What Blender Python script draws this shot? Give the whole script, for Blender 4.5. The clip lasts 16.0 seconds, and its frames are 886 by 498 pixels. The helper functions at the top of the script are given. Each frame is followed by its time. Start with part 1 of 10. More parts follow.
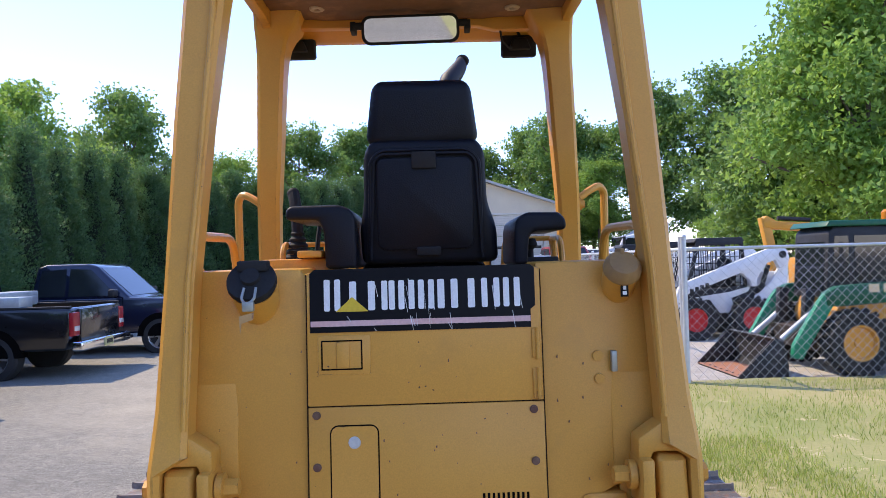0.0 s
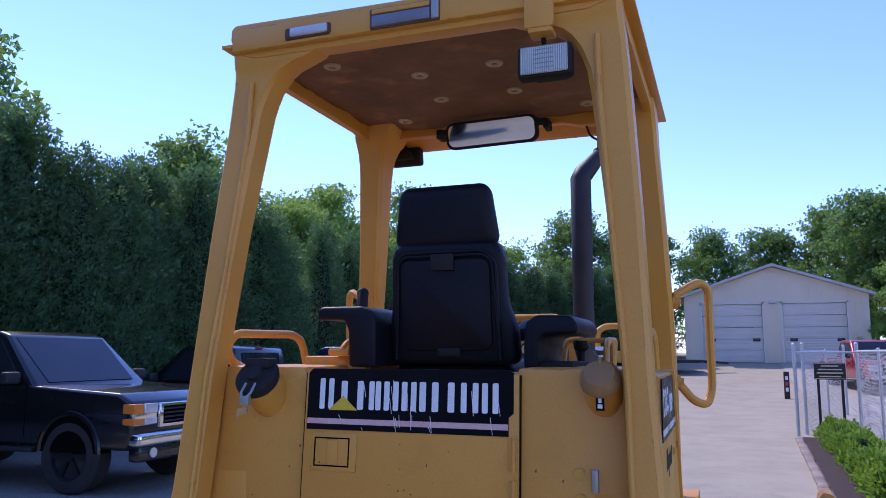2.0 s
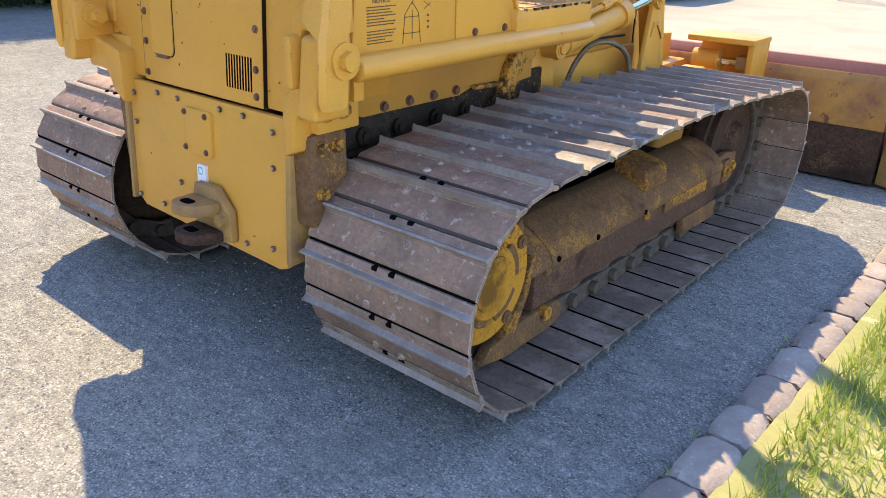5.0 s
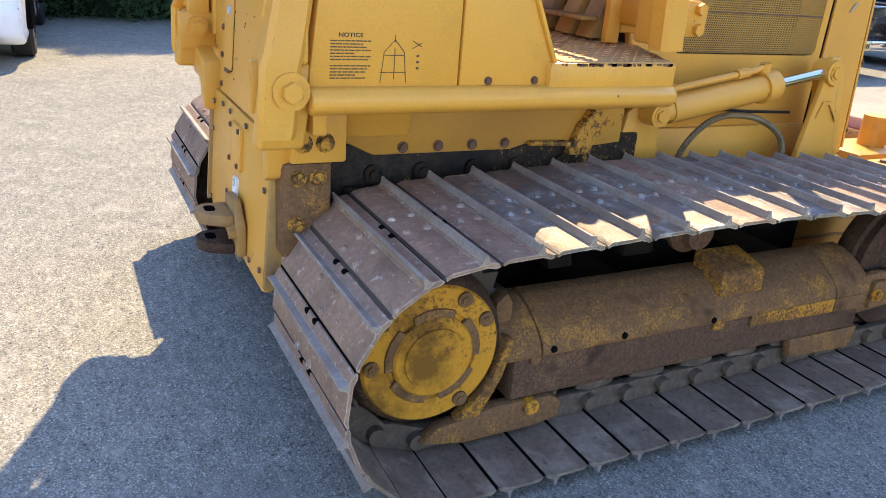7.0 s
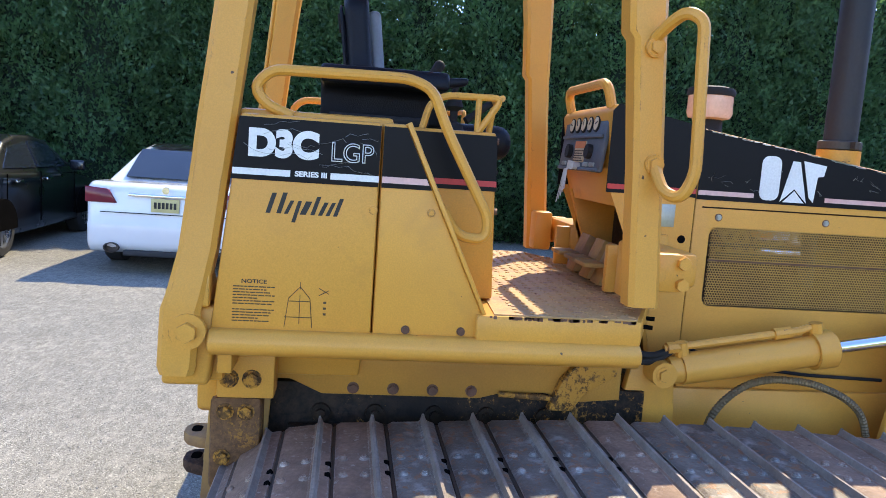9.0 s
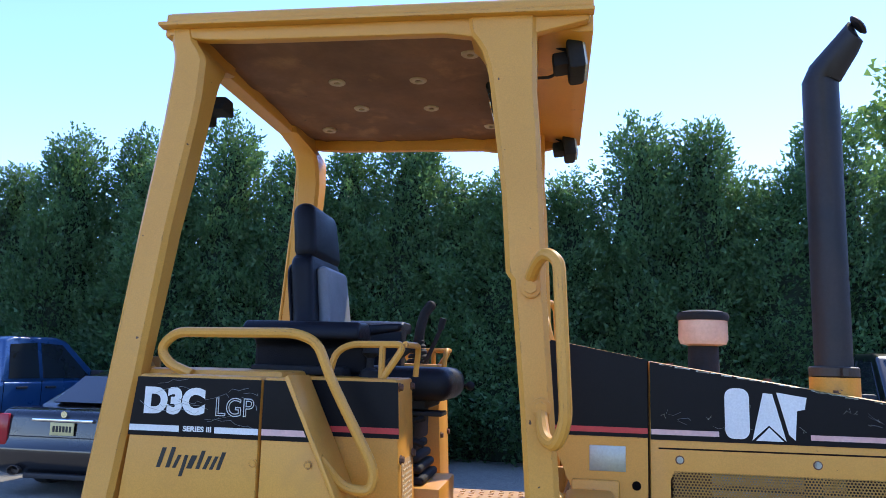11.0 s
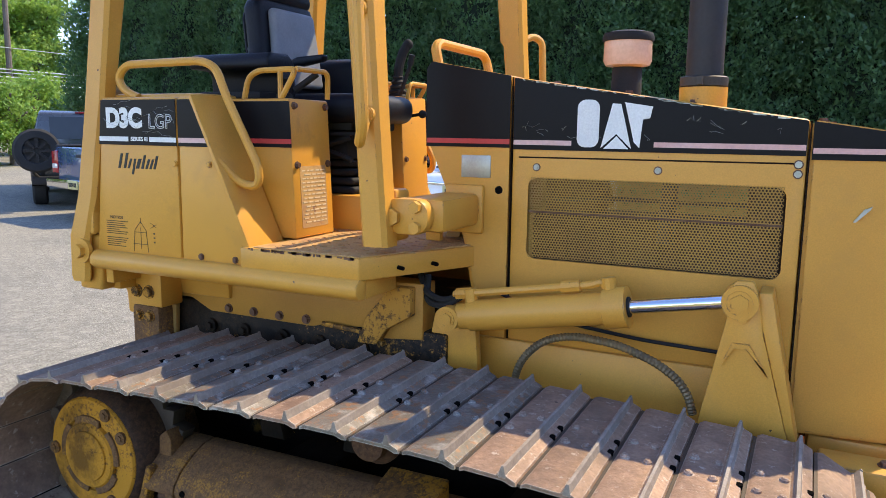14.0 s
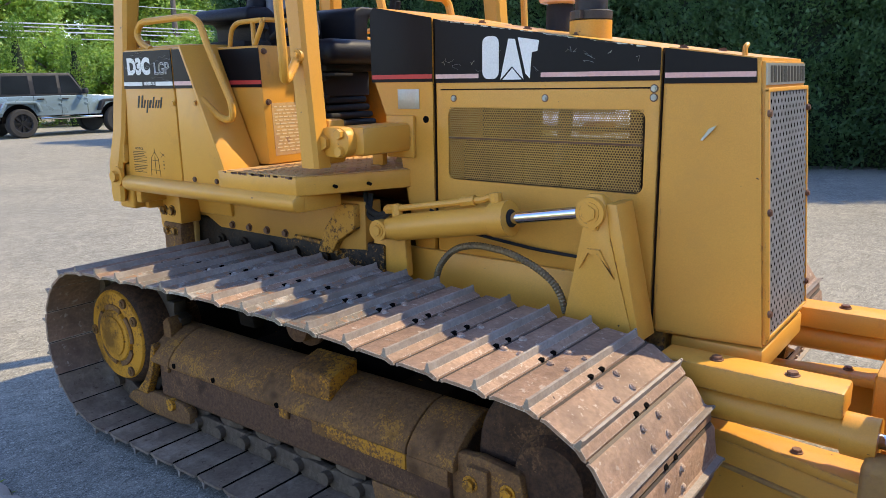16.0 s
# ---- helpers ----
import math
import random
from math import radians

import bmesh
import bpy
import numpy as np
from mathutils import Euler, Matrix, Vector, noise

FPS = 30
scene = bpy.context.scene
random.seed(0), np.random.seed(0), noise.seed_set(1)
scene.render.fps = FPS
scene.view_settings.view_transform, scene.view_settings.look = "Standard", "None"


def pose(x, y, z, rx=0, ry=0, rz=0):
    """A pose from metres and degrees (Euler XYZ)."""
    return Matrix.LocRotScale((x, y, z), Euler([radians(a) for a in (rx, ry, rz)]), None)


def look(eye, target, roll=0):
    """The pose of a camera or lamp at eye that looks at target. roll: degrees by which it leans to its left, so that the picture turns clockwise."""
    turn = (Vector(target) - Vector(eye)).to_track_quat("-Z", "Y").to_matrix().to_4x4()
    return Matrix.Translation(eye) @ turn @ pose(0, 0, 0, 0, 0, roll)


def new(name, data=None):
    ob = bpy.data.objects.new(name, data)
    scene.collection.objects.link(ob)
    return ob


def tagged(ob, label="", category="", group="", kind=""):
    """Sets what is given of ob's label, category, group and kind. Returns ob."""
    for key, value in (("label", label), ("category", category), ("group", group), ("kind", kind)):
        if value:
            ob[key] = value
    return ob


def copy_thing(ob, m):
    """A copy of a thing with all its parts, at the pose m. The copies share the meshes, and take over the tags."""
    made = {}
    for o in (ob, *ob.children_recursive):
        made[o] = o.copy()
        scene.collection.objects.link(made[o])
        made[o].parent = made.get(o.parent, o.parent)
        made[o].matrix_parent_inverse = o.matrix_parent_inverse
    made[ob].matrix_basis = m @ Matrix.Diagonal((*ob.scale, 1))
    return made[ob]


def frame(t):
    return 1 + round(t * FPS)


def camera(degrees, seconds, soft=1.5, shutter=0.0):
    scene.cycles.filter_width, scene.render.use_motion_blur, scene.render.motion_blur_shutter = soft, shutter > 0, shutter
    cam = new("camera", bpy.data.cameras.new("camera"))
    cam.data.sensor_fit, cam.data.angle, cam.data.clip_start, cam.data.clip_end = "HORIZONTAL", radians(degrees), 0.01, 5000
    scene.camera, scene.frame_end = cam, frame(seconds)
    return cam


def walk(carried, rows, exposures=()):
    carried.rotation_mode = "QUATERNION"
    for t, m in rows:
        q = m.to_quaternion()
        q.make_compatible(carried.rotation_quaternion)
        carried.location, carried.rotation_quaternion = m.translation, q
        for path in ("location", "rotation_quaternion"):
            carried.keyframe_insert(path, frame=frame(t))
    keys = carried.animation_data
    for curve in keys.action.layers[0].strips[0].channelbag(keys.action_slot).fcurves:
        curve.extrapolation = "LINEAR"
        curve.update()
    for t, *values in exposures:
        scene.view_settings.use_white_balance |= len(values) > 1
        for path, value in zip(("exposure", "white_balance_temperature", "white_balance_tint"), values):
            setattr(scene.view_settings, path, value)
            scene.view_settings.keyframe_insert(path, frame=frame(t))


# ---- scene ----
cam = camera(60.7, 16.0, soft=0.5)
PATH = [
    (0, (0.018, -2.146, 1.687), (0.059, -0.147, 1.721), -1.6),
    (0.5, (0.256, -2.215, 1.733), (0.066, -0.232, 1.912), -0.8),
    (1, (0.454, -2.226, 1.74), (0.061, -0.286, 2.022), -1.2),
    (1.5, (0.655, -2.115, 1.738), (0.093, -0.225, 2.072), -0.3),
    (2, (0.879, -2.032, 1.723), (0.189, -0.174, 1.994), 0.1),
    (2.5, (1.193, -2.009, 1.651), (0.409, -0.169, 1.69), 1.5),
    (3, (1.363, -1.937, 1.607), (0.52, -0.137, 1.389), 1.8),
    (3.5, (1.498, -1.763, 1.504), (0.581, -0.041, 1.064), 2.8),
    (4, (1.705, -1.637, 1.446), (0.688, -0.044, 0.791), 2.6),
    (4.2, (1.836, -1.609, 1.437), (0.786, -0.059, 0.731), 2.0),
    (6.3, (2.52, -0.878, 1.421), (1.044, 0.216, 0.632), 3.5),
    (6.5, (2.563, -0.808, 1.435), (1.024, 0.211, 0.665), 4.1),
    (7, (2.583, -0.568, 1.443), (0.941, 0.305, 0.705), 4.7),
    (7.5, (2.599, -0.345, 1.485), (0.882, 0.381, 0.762), 4.0),
    (8, (2.671, -0.105, 1.522), (0.839, 0.398, 0.898), 4.4),
    (8.5, (2.744, 0.116, 1.567), (0.828, 0.49, 1.131), 5.6),
    (9, (2.753, 0.345, 1.592), (0.785, 0.605, 1.344), 4.0),
    (9.5, (2.775, 0.535, 1.681), (0.781, 0.671, 1.633), 1.1),
    (9.7, (2.788, 0.601, 1.708), (0.789, 0.67, 1.751), 0.8),
    (11.8, (2.748, 1.511, 1.718), (0.808, 1.085, 1.953), 2.4),
    (12, (2.753, 1.547, 1.683), (0.806, 1.12, 1.838), 2.6),
    (12.5, (2.777, 1.8, 1.627), (0.86, 1.239, 1.531), 3.2),
    (13, (2.775, 1.965, 1.585), (0.889, 1.347, 1.343), 2.3),
    (13.5, (2.733, 2.197, 1.547), (0.891, 1.464, 1.283), 2.2),
    (14, (2.725, 2.453, 1.554), (0.947, 1.591, 1.249), 0.8),
    (14.5, (2.816, 2.747, 1.535), (1.113, 1.762, 1.175), -0.6),
    (15, (2.839, 2.94, 1.521), (1.177, 1.908, 1.107), -1.6),
    (15.5, (2.747, 3.164, 1.517), (1.14, 2.051, 1.095), -1.5),
    (16, (2.664, 3.376, 1.517), (1.116, 2.188, 1.077), -0.9),
]
walk(cam, [(t, look(eye, target, roll)) for t, eye, target, roll in PATH],
     [(0.0, 1.65, 6600, 13), (0.5, 1.22, 6000, 23), (1.0, 1.03, 5650, 28), (1.5, 0.98, 5550, 29), (2.2, 1.13, 5650, 24), (2.8, 1.45, 6450, 13), (3.5, 1.9, 7300, 8), (4.2, 2.15, 7500, 7), (6.5, 2.5, 8000, 7), (7.5, 2.3, 7900, 6),
      (8.5, 2.15, 7000, 5), (9.0, 2.15, 6700, 5), (9.5, 2.15, 6400, 7), (11.8, 1.55, 5900, 10), (12.1, 1.65, 6000, 12), (12.6, 1.9, 6800, 9), (13.0, 1.95, 7000, 7), (14.0, 1.95, 7400, 6), (15.0, 1.95, 7500, 6), (16.0, 1.9, 7500, 5)])

# ---- world, sun and exposure ----
SUN = Vector((-0.74, 0.46, 1.0)).normalized()
world = bpy.data.worlds.new("sky")
scene.world = world
world.use_nodes = True
wn = world.node_tree.nodes
sky = wn.new("ShaderNodeTexSky")
sky.sky_type = "NISHITA"
sky.sun_disc = False
sky.sun_elevation = math.asin(SUN.z)
sky.sun_rotation = math.atan2(SUN.x, SUN.y)
sky.air_density, sky.dust_density, sky.ozone_density = 1.0, 0.0, 5.0
haze = wn.new("ShaderNodeMix")
haze.data_type, haze.blend_type = "RGBA", "MULTIPLY"
haze.inputs[0].default_value = 1.0
haze.inputs[7].default_value = (0.88, 0.83, 1.0, 1)
world.node_tree.links.new(sky.outputs["Color"], haze.inputs[6])
world.node_tree.links.new(haze.outputs[2], wn["Background"].inputs["Color"])
wn["Background"].inputs["Strength"].default_value = 0.145
sun_data = bpy.data.lights.new("sun", "SUN")
sun_data.energy, sun_data.angle, sun_data.color = 1.9, radians(0.55), (1.0, 0.86, 0.66)
sun = new("sun", sun_data)
sun.matrix_basis = look(SUN * 60, (0, 0, 0))

# ---- materials ----
MATS = {}


def nodes_of(name):
    m = bpy.data.materials.new(name)
    m.use_nodes = True
    n = m.node_tree.nodes
    return m, n, m.node_tree.links, n["Principled BSDF"]


def noise_node(n, l, vec, scale, detail=4, rough=0.55):
    t = n.new("ShaderNodeTexNoise")
    t.inputs["Scale"].default_value, t.inputs["Detail"].default_value, t.inputs["Roughness"].default_value = scale, detail, rough
    l.new(vec, t.inputs["Vector"])
    return t.outputs["Fac"]


def ramp(n, l, fac, lo, hi, a=(0, 0, 0), b=(1, 1, 1)):
    r = n.new("ShaderNodeValToRGB")
    r.color_ramp.elements[0].position, r.color_ramp.elements[1].position = lo, hi
    r.color_ramp.elements[0].color, r.color_ramp.elements[1].color = (*a, 1), (*b, 1)
    l.new(fac, r.inputs["Fac"])
    return r.outputs["Color"]


def mix(n, l, fac, a, b, kind="MIX"):
    m = n.new("ShaderNodeMix")
    m.data_type, m.blend_type = "RGBA", kind
    for sock, v in ((m.inputs[0], fac), (m.inputs[6], a), (m.inputs[7], b)):
        if isinstance(v, (int, float)):
            sock.default_value = v
        elif isinstance(v, tuple):
            sock.default_value = (*v, 1)
        else:
            l.new(v, sock)
    return m.outputs[2]


def surface(name, base, second=None, patch=2.0, grain=60.0, rough=0.5, metal=0.0, wear=None, wear_at=0.68, bump=0.15, bump_scale=120.0,
            coat=0.0, each=0.0, spots=None, rough_var=0.15, layer=None, streak=None, spec=0.35, gritty=0.3, edge=None):
    """Two-scale varied surface: base and second colour in patches, a fine grain, an optional worn colour and small spots."""
    m, n, l, p = nodes_of(name)
    co = n.new("ShaderNodeTexCoord").outputs["Object"]
    if each or streak:
        mp = n.new("ShaderNodeMapping")
        l.new(co, mp.inputs["Vector"])
        if streak:
            mp.inputs["Scale"].default_value = streak
        if each:
            oi = n.new("ShaderNodeObjectInfo")
            cx = n.new("ShaderNodeCombineXYZ")
            ml = n.new("ShaderNodeMath")
            ml.operation = "MULTIPLY"
            ml.inputs[1].default_value = 53.0
            l.new(oi.outputs["Random"], ml.inputs[0])
            l.new(ml.outputs[0], cx.inputs[0])
            l.new(ml.outputs[0], cx.inputs[1])
            l.new(cx.outputs[0], mp.inputs["Location"])
        co = mp.outputs["Vector"]
    second = second or tuple(c * 0.8 for c in base)
    big = noise_node(n, l, co, patch, 5, 0.6)
    col = mix(n, l, ramp(n, l, big, 0.35, 0.68), base, second)
    fine = noise_node(n, l, co, grain, 3, 0.6)
    col = mix(n, l, ramp(n, l, fine, 0.3, 0.75), col, mix(n, l, gritty, col, tuple(c * 0.45 for c in base), "MIX"), "MIX") if grain else col
    if wear:
        w = noise_node(n, l, co, patch * 4.5, 9, 0.72)
        wm = ramp(n, l, w, wear_at, wear_at + 0.035)
        col = mix(n, l, wm, col, wear)
    if layer:
        tone, at, lo, hi = layer
        col = mix(n, l, ramp(n, l, noise_node(n, l, co, at, 8, 0.68), lo, hi), col, tone)
    if spots:
        v = noise_node(n, l, co, 38.0, 2, 0.5)
        col = mix(n, l, ramp(n, l, v, 0.765, 0.78), col, spots)
    if edge:
        # chipped or rubbed edges: where the rounded normal leaves the true one, broken up by noise
        tone, radius, lo, hi = edge
        bv = n.new("ShaderNodeBevel")
        bv.samples = 3
        bv.inputs["Radius"].default_value = radius
        dot = n.new("ShaderNodeVectorMath")
        dot.operation = "DOT_PRODUCT"
        l.new(bv.outputs["Normal"], dot.inputs[0])
        l.new(n.new("ShaderNodeNewGeometry").outputs["Normal"], dot.inputs[1])
        em = ramp(n, l, dot.outputs["Value"], 0.86, 0.97, (1, 1, 1), (0, 0, 0))
        em = mix(n, l, 1.0, em, ramp(n, l, noise_node(n, l, co, 19.0, 7, 0.7), lo, hi), "MULTIPLY")
        col = mix(n, l, em, col, tone)
    if each:
        h = n.new("ShaderNodeHueSaturation")
        mr = n.new("ShaderNodeMapRange")
        mr.inputs["To Min"].default_value, mr.inputs["To Max"].default_value = 1 - each, 1 + each
        l.new(oi.outputs["Random"], mr.inputs["Value"])
        l.new(mr.outputs["Result"], h.inputs["Value"])
        l.new(col, h.inputs["Color"])
        col = h.outputs["Color"]
    l.new(col, p.inputs["Base Color"])
    rr = n.new("ShaderNodeMapRange")
    rr.inputs["To Min"].default_value, rr.inputs["To Max"].default_value = max(0.02, rough - rough_var), min(1, rough + rough_var)
    l.new(big, rr.inputs["Value"])
    l.new(rr.outputs["Result"], p.inputs["Roughness"])
    p.inputs["Metallic"].default_value = metal
    p.inputs["Specular IOR Level"].default_value = spec
    p.inputs["Coat Weight"].default_value = coat
    p.inputs["Coat Roughness"].default_value = 0.08
    if bump:
        b = n.new("ShaderNodeBump")
        b.inputs["Strength"].default_value, b.inputs["Distance"].default_value = bump, 0.004
        l.new(noise_node(n, l, co, bump_scale, 4, 0.6), b.inputs["Height"])
        l.new(b.outputs["Normal"], p.inputs["Normal"])
    MATS[name] = m
    return m



def crusty(name, dark, mid, bright, cover, rough=0.85, size=1.0):
    """Rust, old paint and caked dirt in fine ragged speckles; cover sets how much of the bright tone is left."""
    m, n, l, p = nodes_of(name)
    co = n.new("ShaderNodeTexCoord").outputs["Object"]
    grain = noise_node(n, l, co, 48 * size, 6, 0.78)
    col = mix(n, l, ramp(n, l, grain, 0.40, 0.62), dark, mid)
    fine = noise_node(n, l, co, 85 * size, 5, 0.75)
    big = noise_node(n, l, co, 4.5 * size, 6, 0.62)
    add = n.new("ShaderNodeMath")
    add.operation = "ADD"
    l.new(fine, add.inputs[0])
    l.new(big, add.inputs[1])
    half = n.new("ShaderNodeMath")
    half.operation = "MULTIPLY"
    half.inputs[1].default_value = 0.5
    l.new(add.outputs[0], half.inputs[0])
    col = mix(n, l, ramp(n, l, half.outputs[0], cover, cover + 0.05), col, bright)
    oil = noise_node(n, l, co, 3.0 * size, 7, 0.7)
    col = mix(n, l, ramp(n, l, oil, 0.56, 0.66), col, mix(n, l, 0.7, col, tuple(c * 0.35 for c in dark)))
    l.new(col, p.inputs["Base Color"])
    p.inputs["Roughness"].default_value = rough
    p.inputs["Specular IOR Level"].default_value = 0.15
    b = n.new("ShaderNodeBump")
    b.inputs["Strength"].default_value, b.inputs["Distance"].default_value = 0.8, 0.004
    l.new(grain, b.inputs["Height"])
    l.new(b.outputs["Normal"], p.inputs["Normal"])
    MATS[name] = m
    return m


YELLOW = surface("faded_yellow_paint", (0.71, 0.345, 0.055), (0.63, 0.298, 0.048), 1.7, 240, 0.40, wear=(0.13, 0.055, 0.025), wear_at=0.785, bump=0.07, spots=(0.09, 0.045, 0.02), rough_var=0.1, layer=((0.52, 0.255, 0.05), 6.0, 0.56, 0.82), edge=((0.13, 0.055, 0.028), 0.006, 0.53, 0.61))
ORANGE = surface("warm_yellow_paint", (0.70, 0.32, 0.038), (0.62, 0.28, 0.042), 3.0, 200, 0.45, wear=(0.17, 0.06, 0.03), wear_at=0.76, bump=0.08, spots=(0.1, 0.05, 0.02), rough_var=0.1, layer=((0.42, 0.19, 0.04), 7.0, 0.58, 0.75), edge=((0.15, 0.06, 0.03), 0.006, 0.51, 0.59))
GRIMY = surface("oily_yellow_casting", (0.42, 0.23, 0.045), (0.22, 0.12, 0.04), 5.0, 90, 0.6, wear=(0.10, 0.06, 0.035), wear_at=0.58, bump=0.4, bump_scale=60, layer=((0.007, 0.006, 0.005), 4.2, 0.40, 0.53), spec=0.2)
CHIPPED = surface("edge_chipped_yellow_paint", (0.71, 0.345, 0.055), (0.60, 0.285, 0.048), 1.7, 240, 0.45, wear=(0.13, 0.06, 0.05), wear_at=0.70, bump=0.12, spots=(0.09, 0.045, 0.03), rough_var=0.1, layer=((0.50, 0.245, 0.05), 6.0, 0.56, 0.82), edge=((0.12, 0.065, 0.060), 0.016, 0.46, 0.56))
DIRTY = surface("dusty_worn_yellow", (0.46, 0.26, 0.065), (0.30, 0.17, 0.065), 4.0, 90, 0.65, wear=(0.16, 0.085, 0.05), wear_at=0.64, bump=0.3, bump_scale=60, layer=((0.20, 0.11, 0.06), 6.0, 0.50, 0.72))
FRAME = crusty("ochre_dirty_frame", (0.130, 0.069, 0.035), (0.225, 0.118, 0.050), (0.355, 0.172, 0.040), 0.54, 0.85, 1.5)
FRAME_L = crusty("rust_brown_frame", (0.075, 0.042, 0.027), (0.135, 0.072, 0.041), (0.185, 0.100, 0.050), 0.54, 0.85, 1.5)
DUSTY = surface("dusty_chain_steel", (0.135, 0.100, 0.070), (0.075, 0.055, 0.042), 8.0, 70, 0.8, bump=0.5, bump_scale=80, layer=((0.20, 0.155, 0.11), 12.0, 0.5, 0.7), spec=0.15, gritty=0.5)
FRAME_Y = crusty("worn_yellow_guard", (0.10, 0.052, 0.028), (0.25, 0.12, 0.034), (0.46, 0.208, 0.026), 0.485)
DRUM = crusty("oily_rust_drum", (0.035, 0.022, 0.016), (0.085, 0.045, 0.026), (0.14, 0.075, 0.038), 0.56, 0.75)
HUB = crusty("chipped_yellow_hub", (0.11, 0.055, 0.028), (0.31, 0.142, 0.026), (0.53, 0.240, 0.026), 0.43, 0.65, 0.7)
SHOE = surface("worn_steel_shoe", (0.225, 0.195, 0.160), (0.120, 0.096, 0.076), 7.0, 70, 0.5, 0.10, wear=(0.235, 0.125, 0.068), wear_at=0.54, bump=0.6, bump_scale=80, each=0.16, spots=(0.045, 0.032, 0.026), layer=((0.37, 0.345, 0.305), 11.0, 0.53, 0.68), gritty=0.6, edge=((0.50, 0.46, 0.40), 0.006, 0.36, 0.60))
SHOE_R = surface("rusted_steel_shoe", (0.36, 0.222, 0.145), (0.22, 0.145, 0.102), 7.0, 70, 0.65, 0.05, wear=(0.40, 0.315, 0.245), wear_at=0.59, bump=0.6, bump_scale=80, each=0.18, spots=(0.07, 0.04, 0.03), layer=((0.15, 0.090, 0.060), 9.0, 0.50, 0.72), gritty=0.75, edge=((0.54, 0.47, 0.39), 0.006, 0.36, 0.60))
SHOE_D = surface("dust_covered_shoe", (0.270, 0.198, 0.140), (0.175, 0.122, 0.085), 7.0, 70, 0.8, 0.0, wear=(0.11, 0.07, 0.05), wear_at=0.60, bump=0.6, bump_scale=80, each=0.14, layer=((0.36, 0.285, 0.215), 6.0, 0.5, 0.7), gritty=0.7, spec=0.12)
BARE = surface("bare_worn_steel", (0.33, 0.285, 0.24), (0.22, 0.165, 0.125), 9.0, 90, 0.6, 0.05, bump=0.4, each=0.1, gritty=0.6)
STEEL = surface("dark_oily_steel", (0.065, 0.055, 0.048), (0.10, 0.075, 0.055), 6.0, 120, 0.6, 0.5, bump=0.3)
BOLT = surface("rusty_bolt", (0.12, 0.052, 0.032), (0.19, 0.105, 0.065), 20, 200, 0.6, 0.15, each=0.25)
ZINC = surface("galvanised_steel", (0.62, 0.63, 0.63), (0.52, 0.54, 0.54), 8, 100, 0.45, 0.35, bump=0.1)
CHROME = surface("chrome", (0.72, 0.73, 0.74), (0.66, 0.67, 0.68), 4, 0, 0.12, 1.0, bump=0, rough_var=0.05)
DECAL = surface("black_decal", (0.004, 0.004, 0.006), (0.008, 0.008, 0.010), 3, 120, 0.36, wear=(0.30, 0.28, 0.25), wear_at=0.825, bump=0.03, spec=0.12)
WHITE = surface("white_lettering", (0.82, 0.82, 0.80), (0.74, 0.74, 0.72), 6, 150, 0.5, wear=(0.30, 0.27, 0.22), wear_at=0.81, bump=0.03)
PINK = surface("faded_pink_stripe", (0.70, 0.40, 0.36), (0.74, 0.52, 0.48), 5, 100, 0.5, bump=0.03)
RED = surface("red_stripe", (0.55, 0.045, 0.045), (0.48, 0.06, 0.05), 5, 100, 0.45, bump=0.03)
SIGN_Y = surface("yellow_mark", (0.80, 0.55, 0.04), None, 5, 100, 0.5, bump=0.02)
INK = surface("black_ink", (0.03, 0.03, 0.025), None, 5, 0, 0.6, bump=0)
PALE_INK = surface("pale_print", (0.72, 0.56, 0.34), None, 5, 0, 0.6, bump=0)
VINYL = surface("black_vinyl", (0.005, 0.006, 0.010), (0.009, 0.010, 0.015), 6, 140, 0.48, bump=0.3, bump_scale=220, spec=0.2)
# black vinyl whose sun sheen is put into a grey base colour
SUNLIT_VINYL = surface("sun_sheen_vinyl", (0.20, 0.21, 0.23), (0.16, 0.17, 0.19), 6, 140, 0.45, bump=0.25, bump_scale=220)
RUBBER = surface("black_rubber", (0.018, 0.018, 0.019), (0.028, 0.027, 0.026), 5, 100, 0.75, bump=0.3, spec=0.2)
LINER = surface("brown_headliner", (0.235, 0.115, 0.058), (0.14, 0.072, 0.042), 3.0, 40, 0.85, wear=(0.08, 0.05, 0.035), wear_at=0.66, bump=0.6, bump_scale=18, layer=((0.31, 0.16, 0.075), 5.0, 0.55, 0.70))
EXHAUST = surface("sooty_exhaust_steel", (0.022, 0.022, 0.025), (0.045, 0.036, 0.034), 5, 80, 0.55, 0.2, bump=0.2)
AMBER = surface("tinted_plastic_bowl", (0.72, 0.50, 0.38), (0.62, 0.42, 0.32), 6, 60, 0.25, bump=0.05)
REDWORN = surface("worn_red_oxide", (0.36, 0.12, 0.07), (0.26, 0.11, 0.075), 3, 60, 0.55, wear=(0.45, 0.25, 0.07), wear_at=0.66, bump=0.3)
TREAD = surface("worn_tread_plate", (0.56, 0.335, 0.125), (0.46, 0.27, 0.115), 4, 60, 0.6, wear=(0.26, 0.13, 0.075), wear_at=0.60, bump=0.25, layer=((0.33, 0.17, 0.10), 5.0, 0.50, 0.68))
PLATE = surface("brushed_plate", (0.42, 0.43, 0.38), (0.36, 0.37, 0.33), 12, 120, 0.4, 0.6)
MESHWIRE = surface("dusty_screen", (0.46, 0.255, 0.055), (0.34, 0.185, 0.05), 6, 100, 0.6)
GREYGRILL = surface("grey_guard_plate", (0.24, 0.25, 0.27), (0.18, 0.19, 0.20), 6, 100, 0.45, 0.4)
# near-black: the shade inside gaps and openings is put into this colour
HOLE = surface("cavity_shade", (0.006, 0.0055, 0.005), None, 5, 0, 0.9, bump=0, spec=0.0)
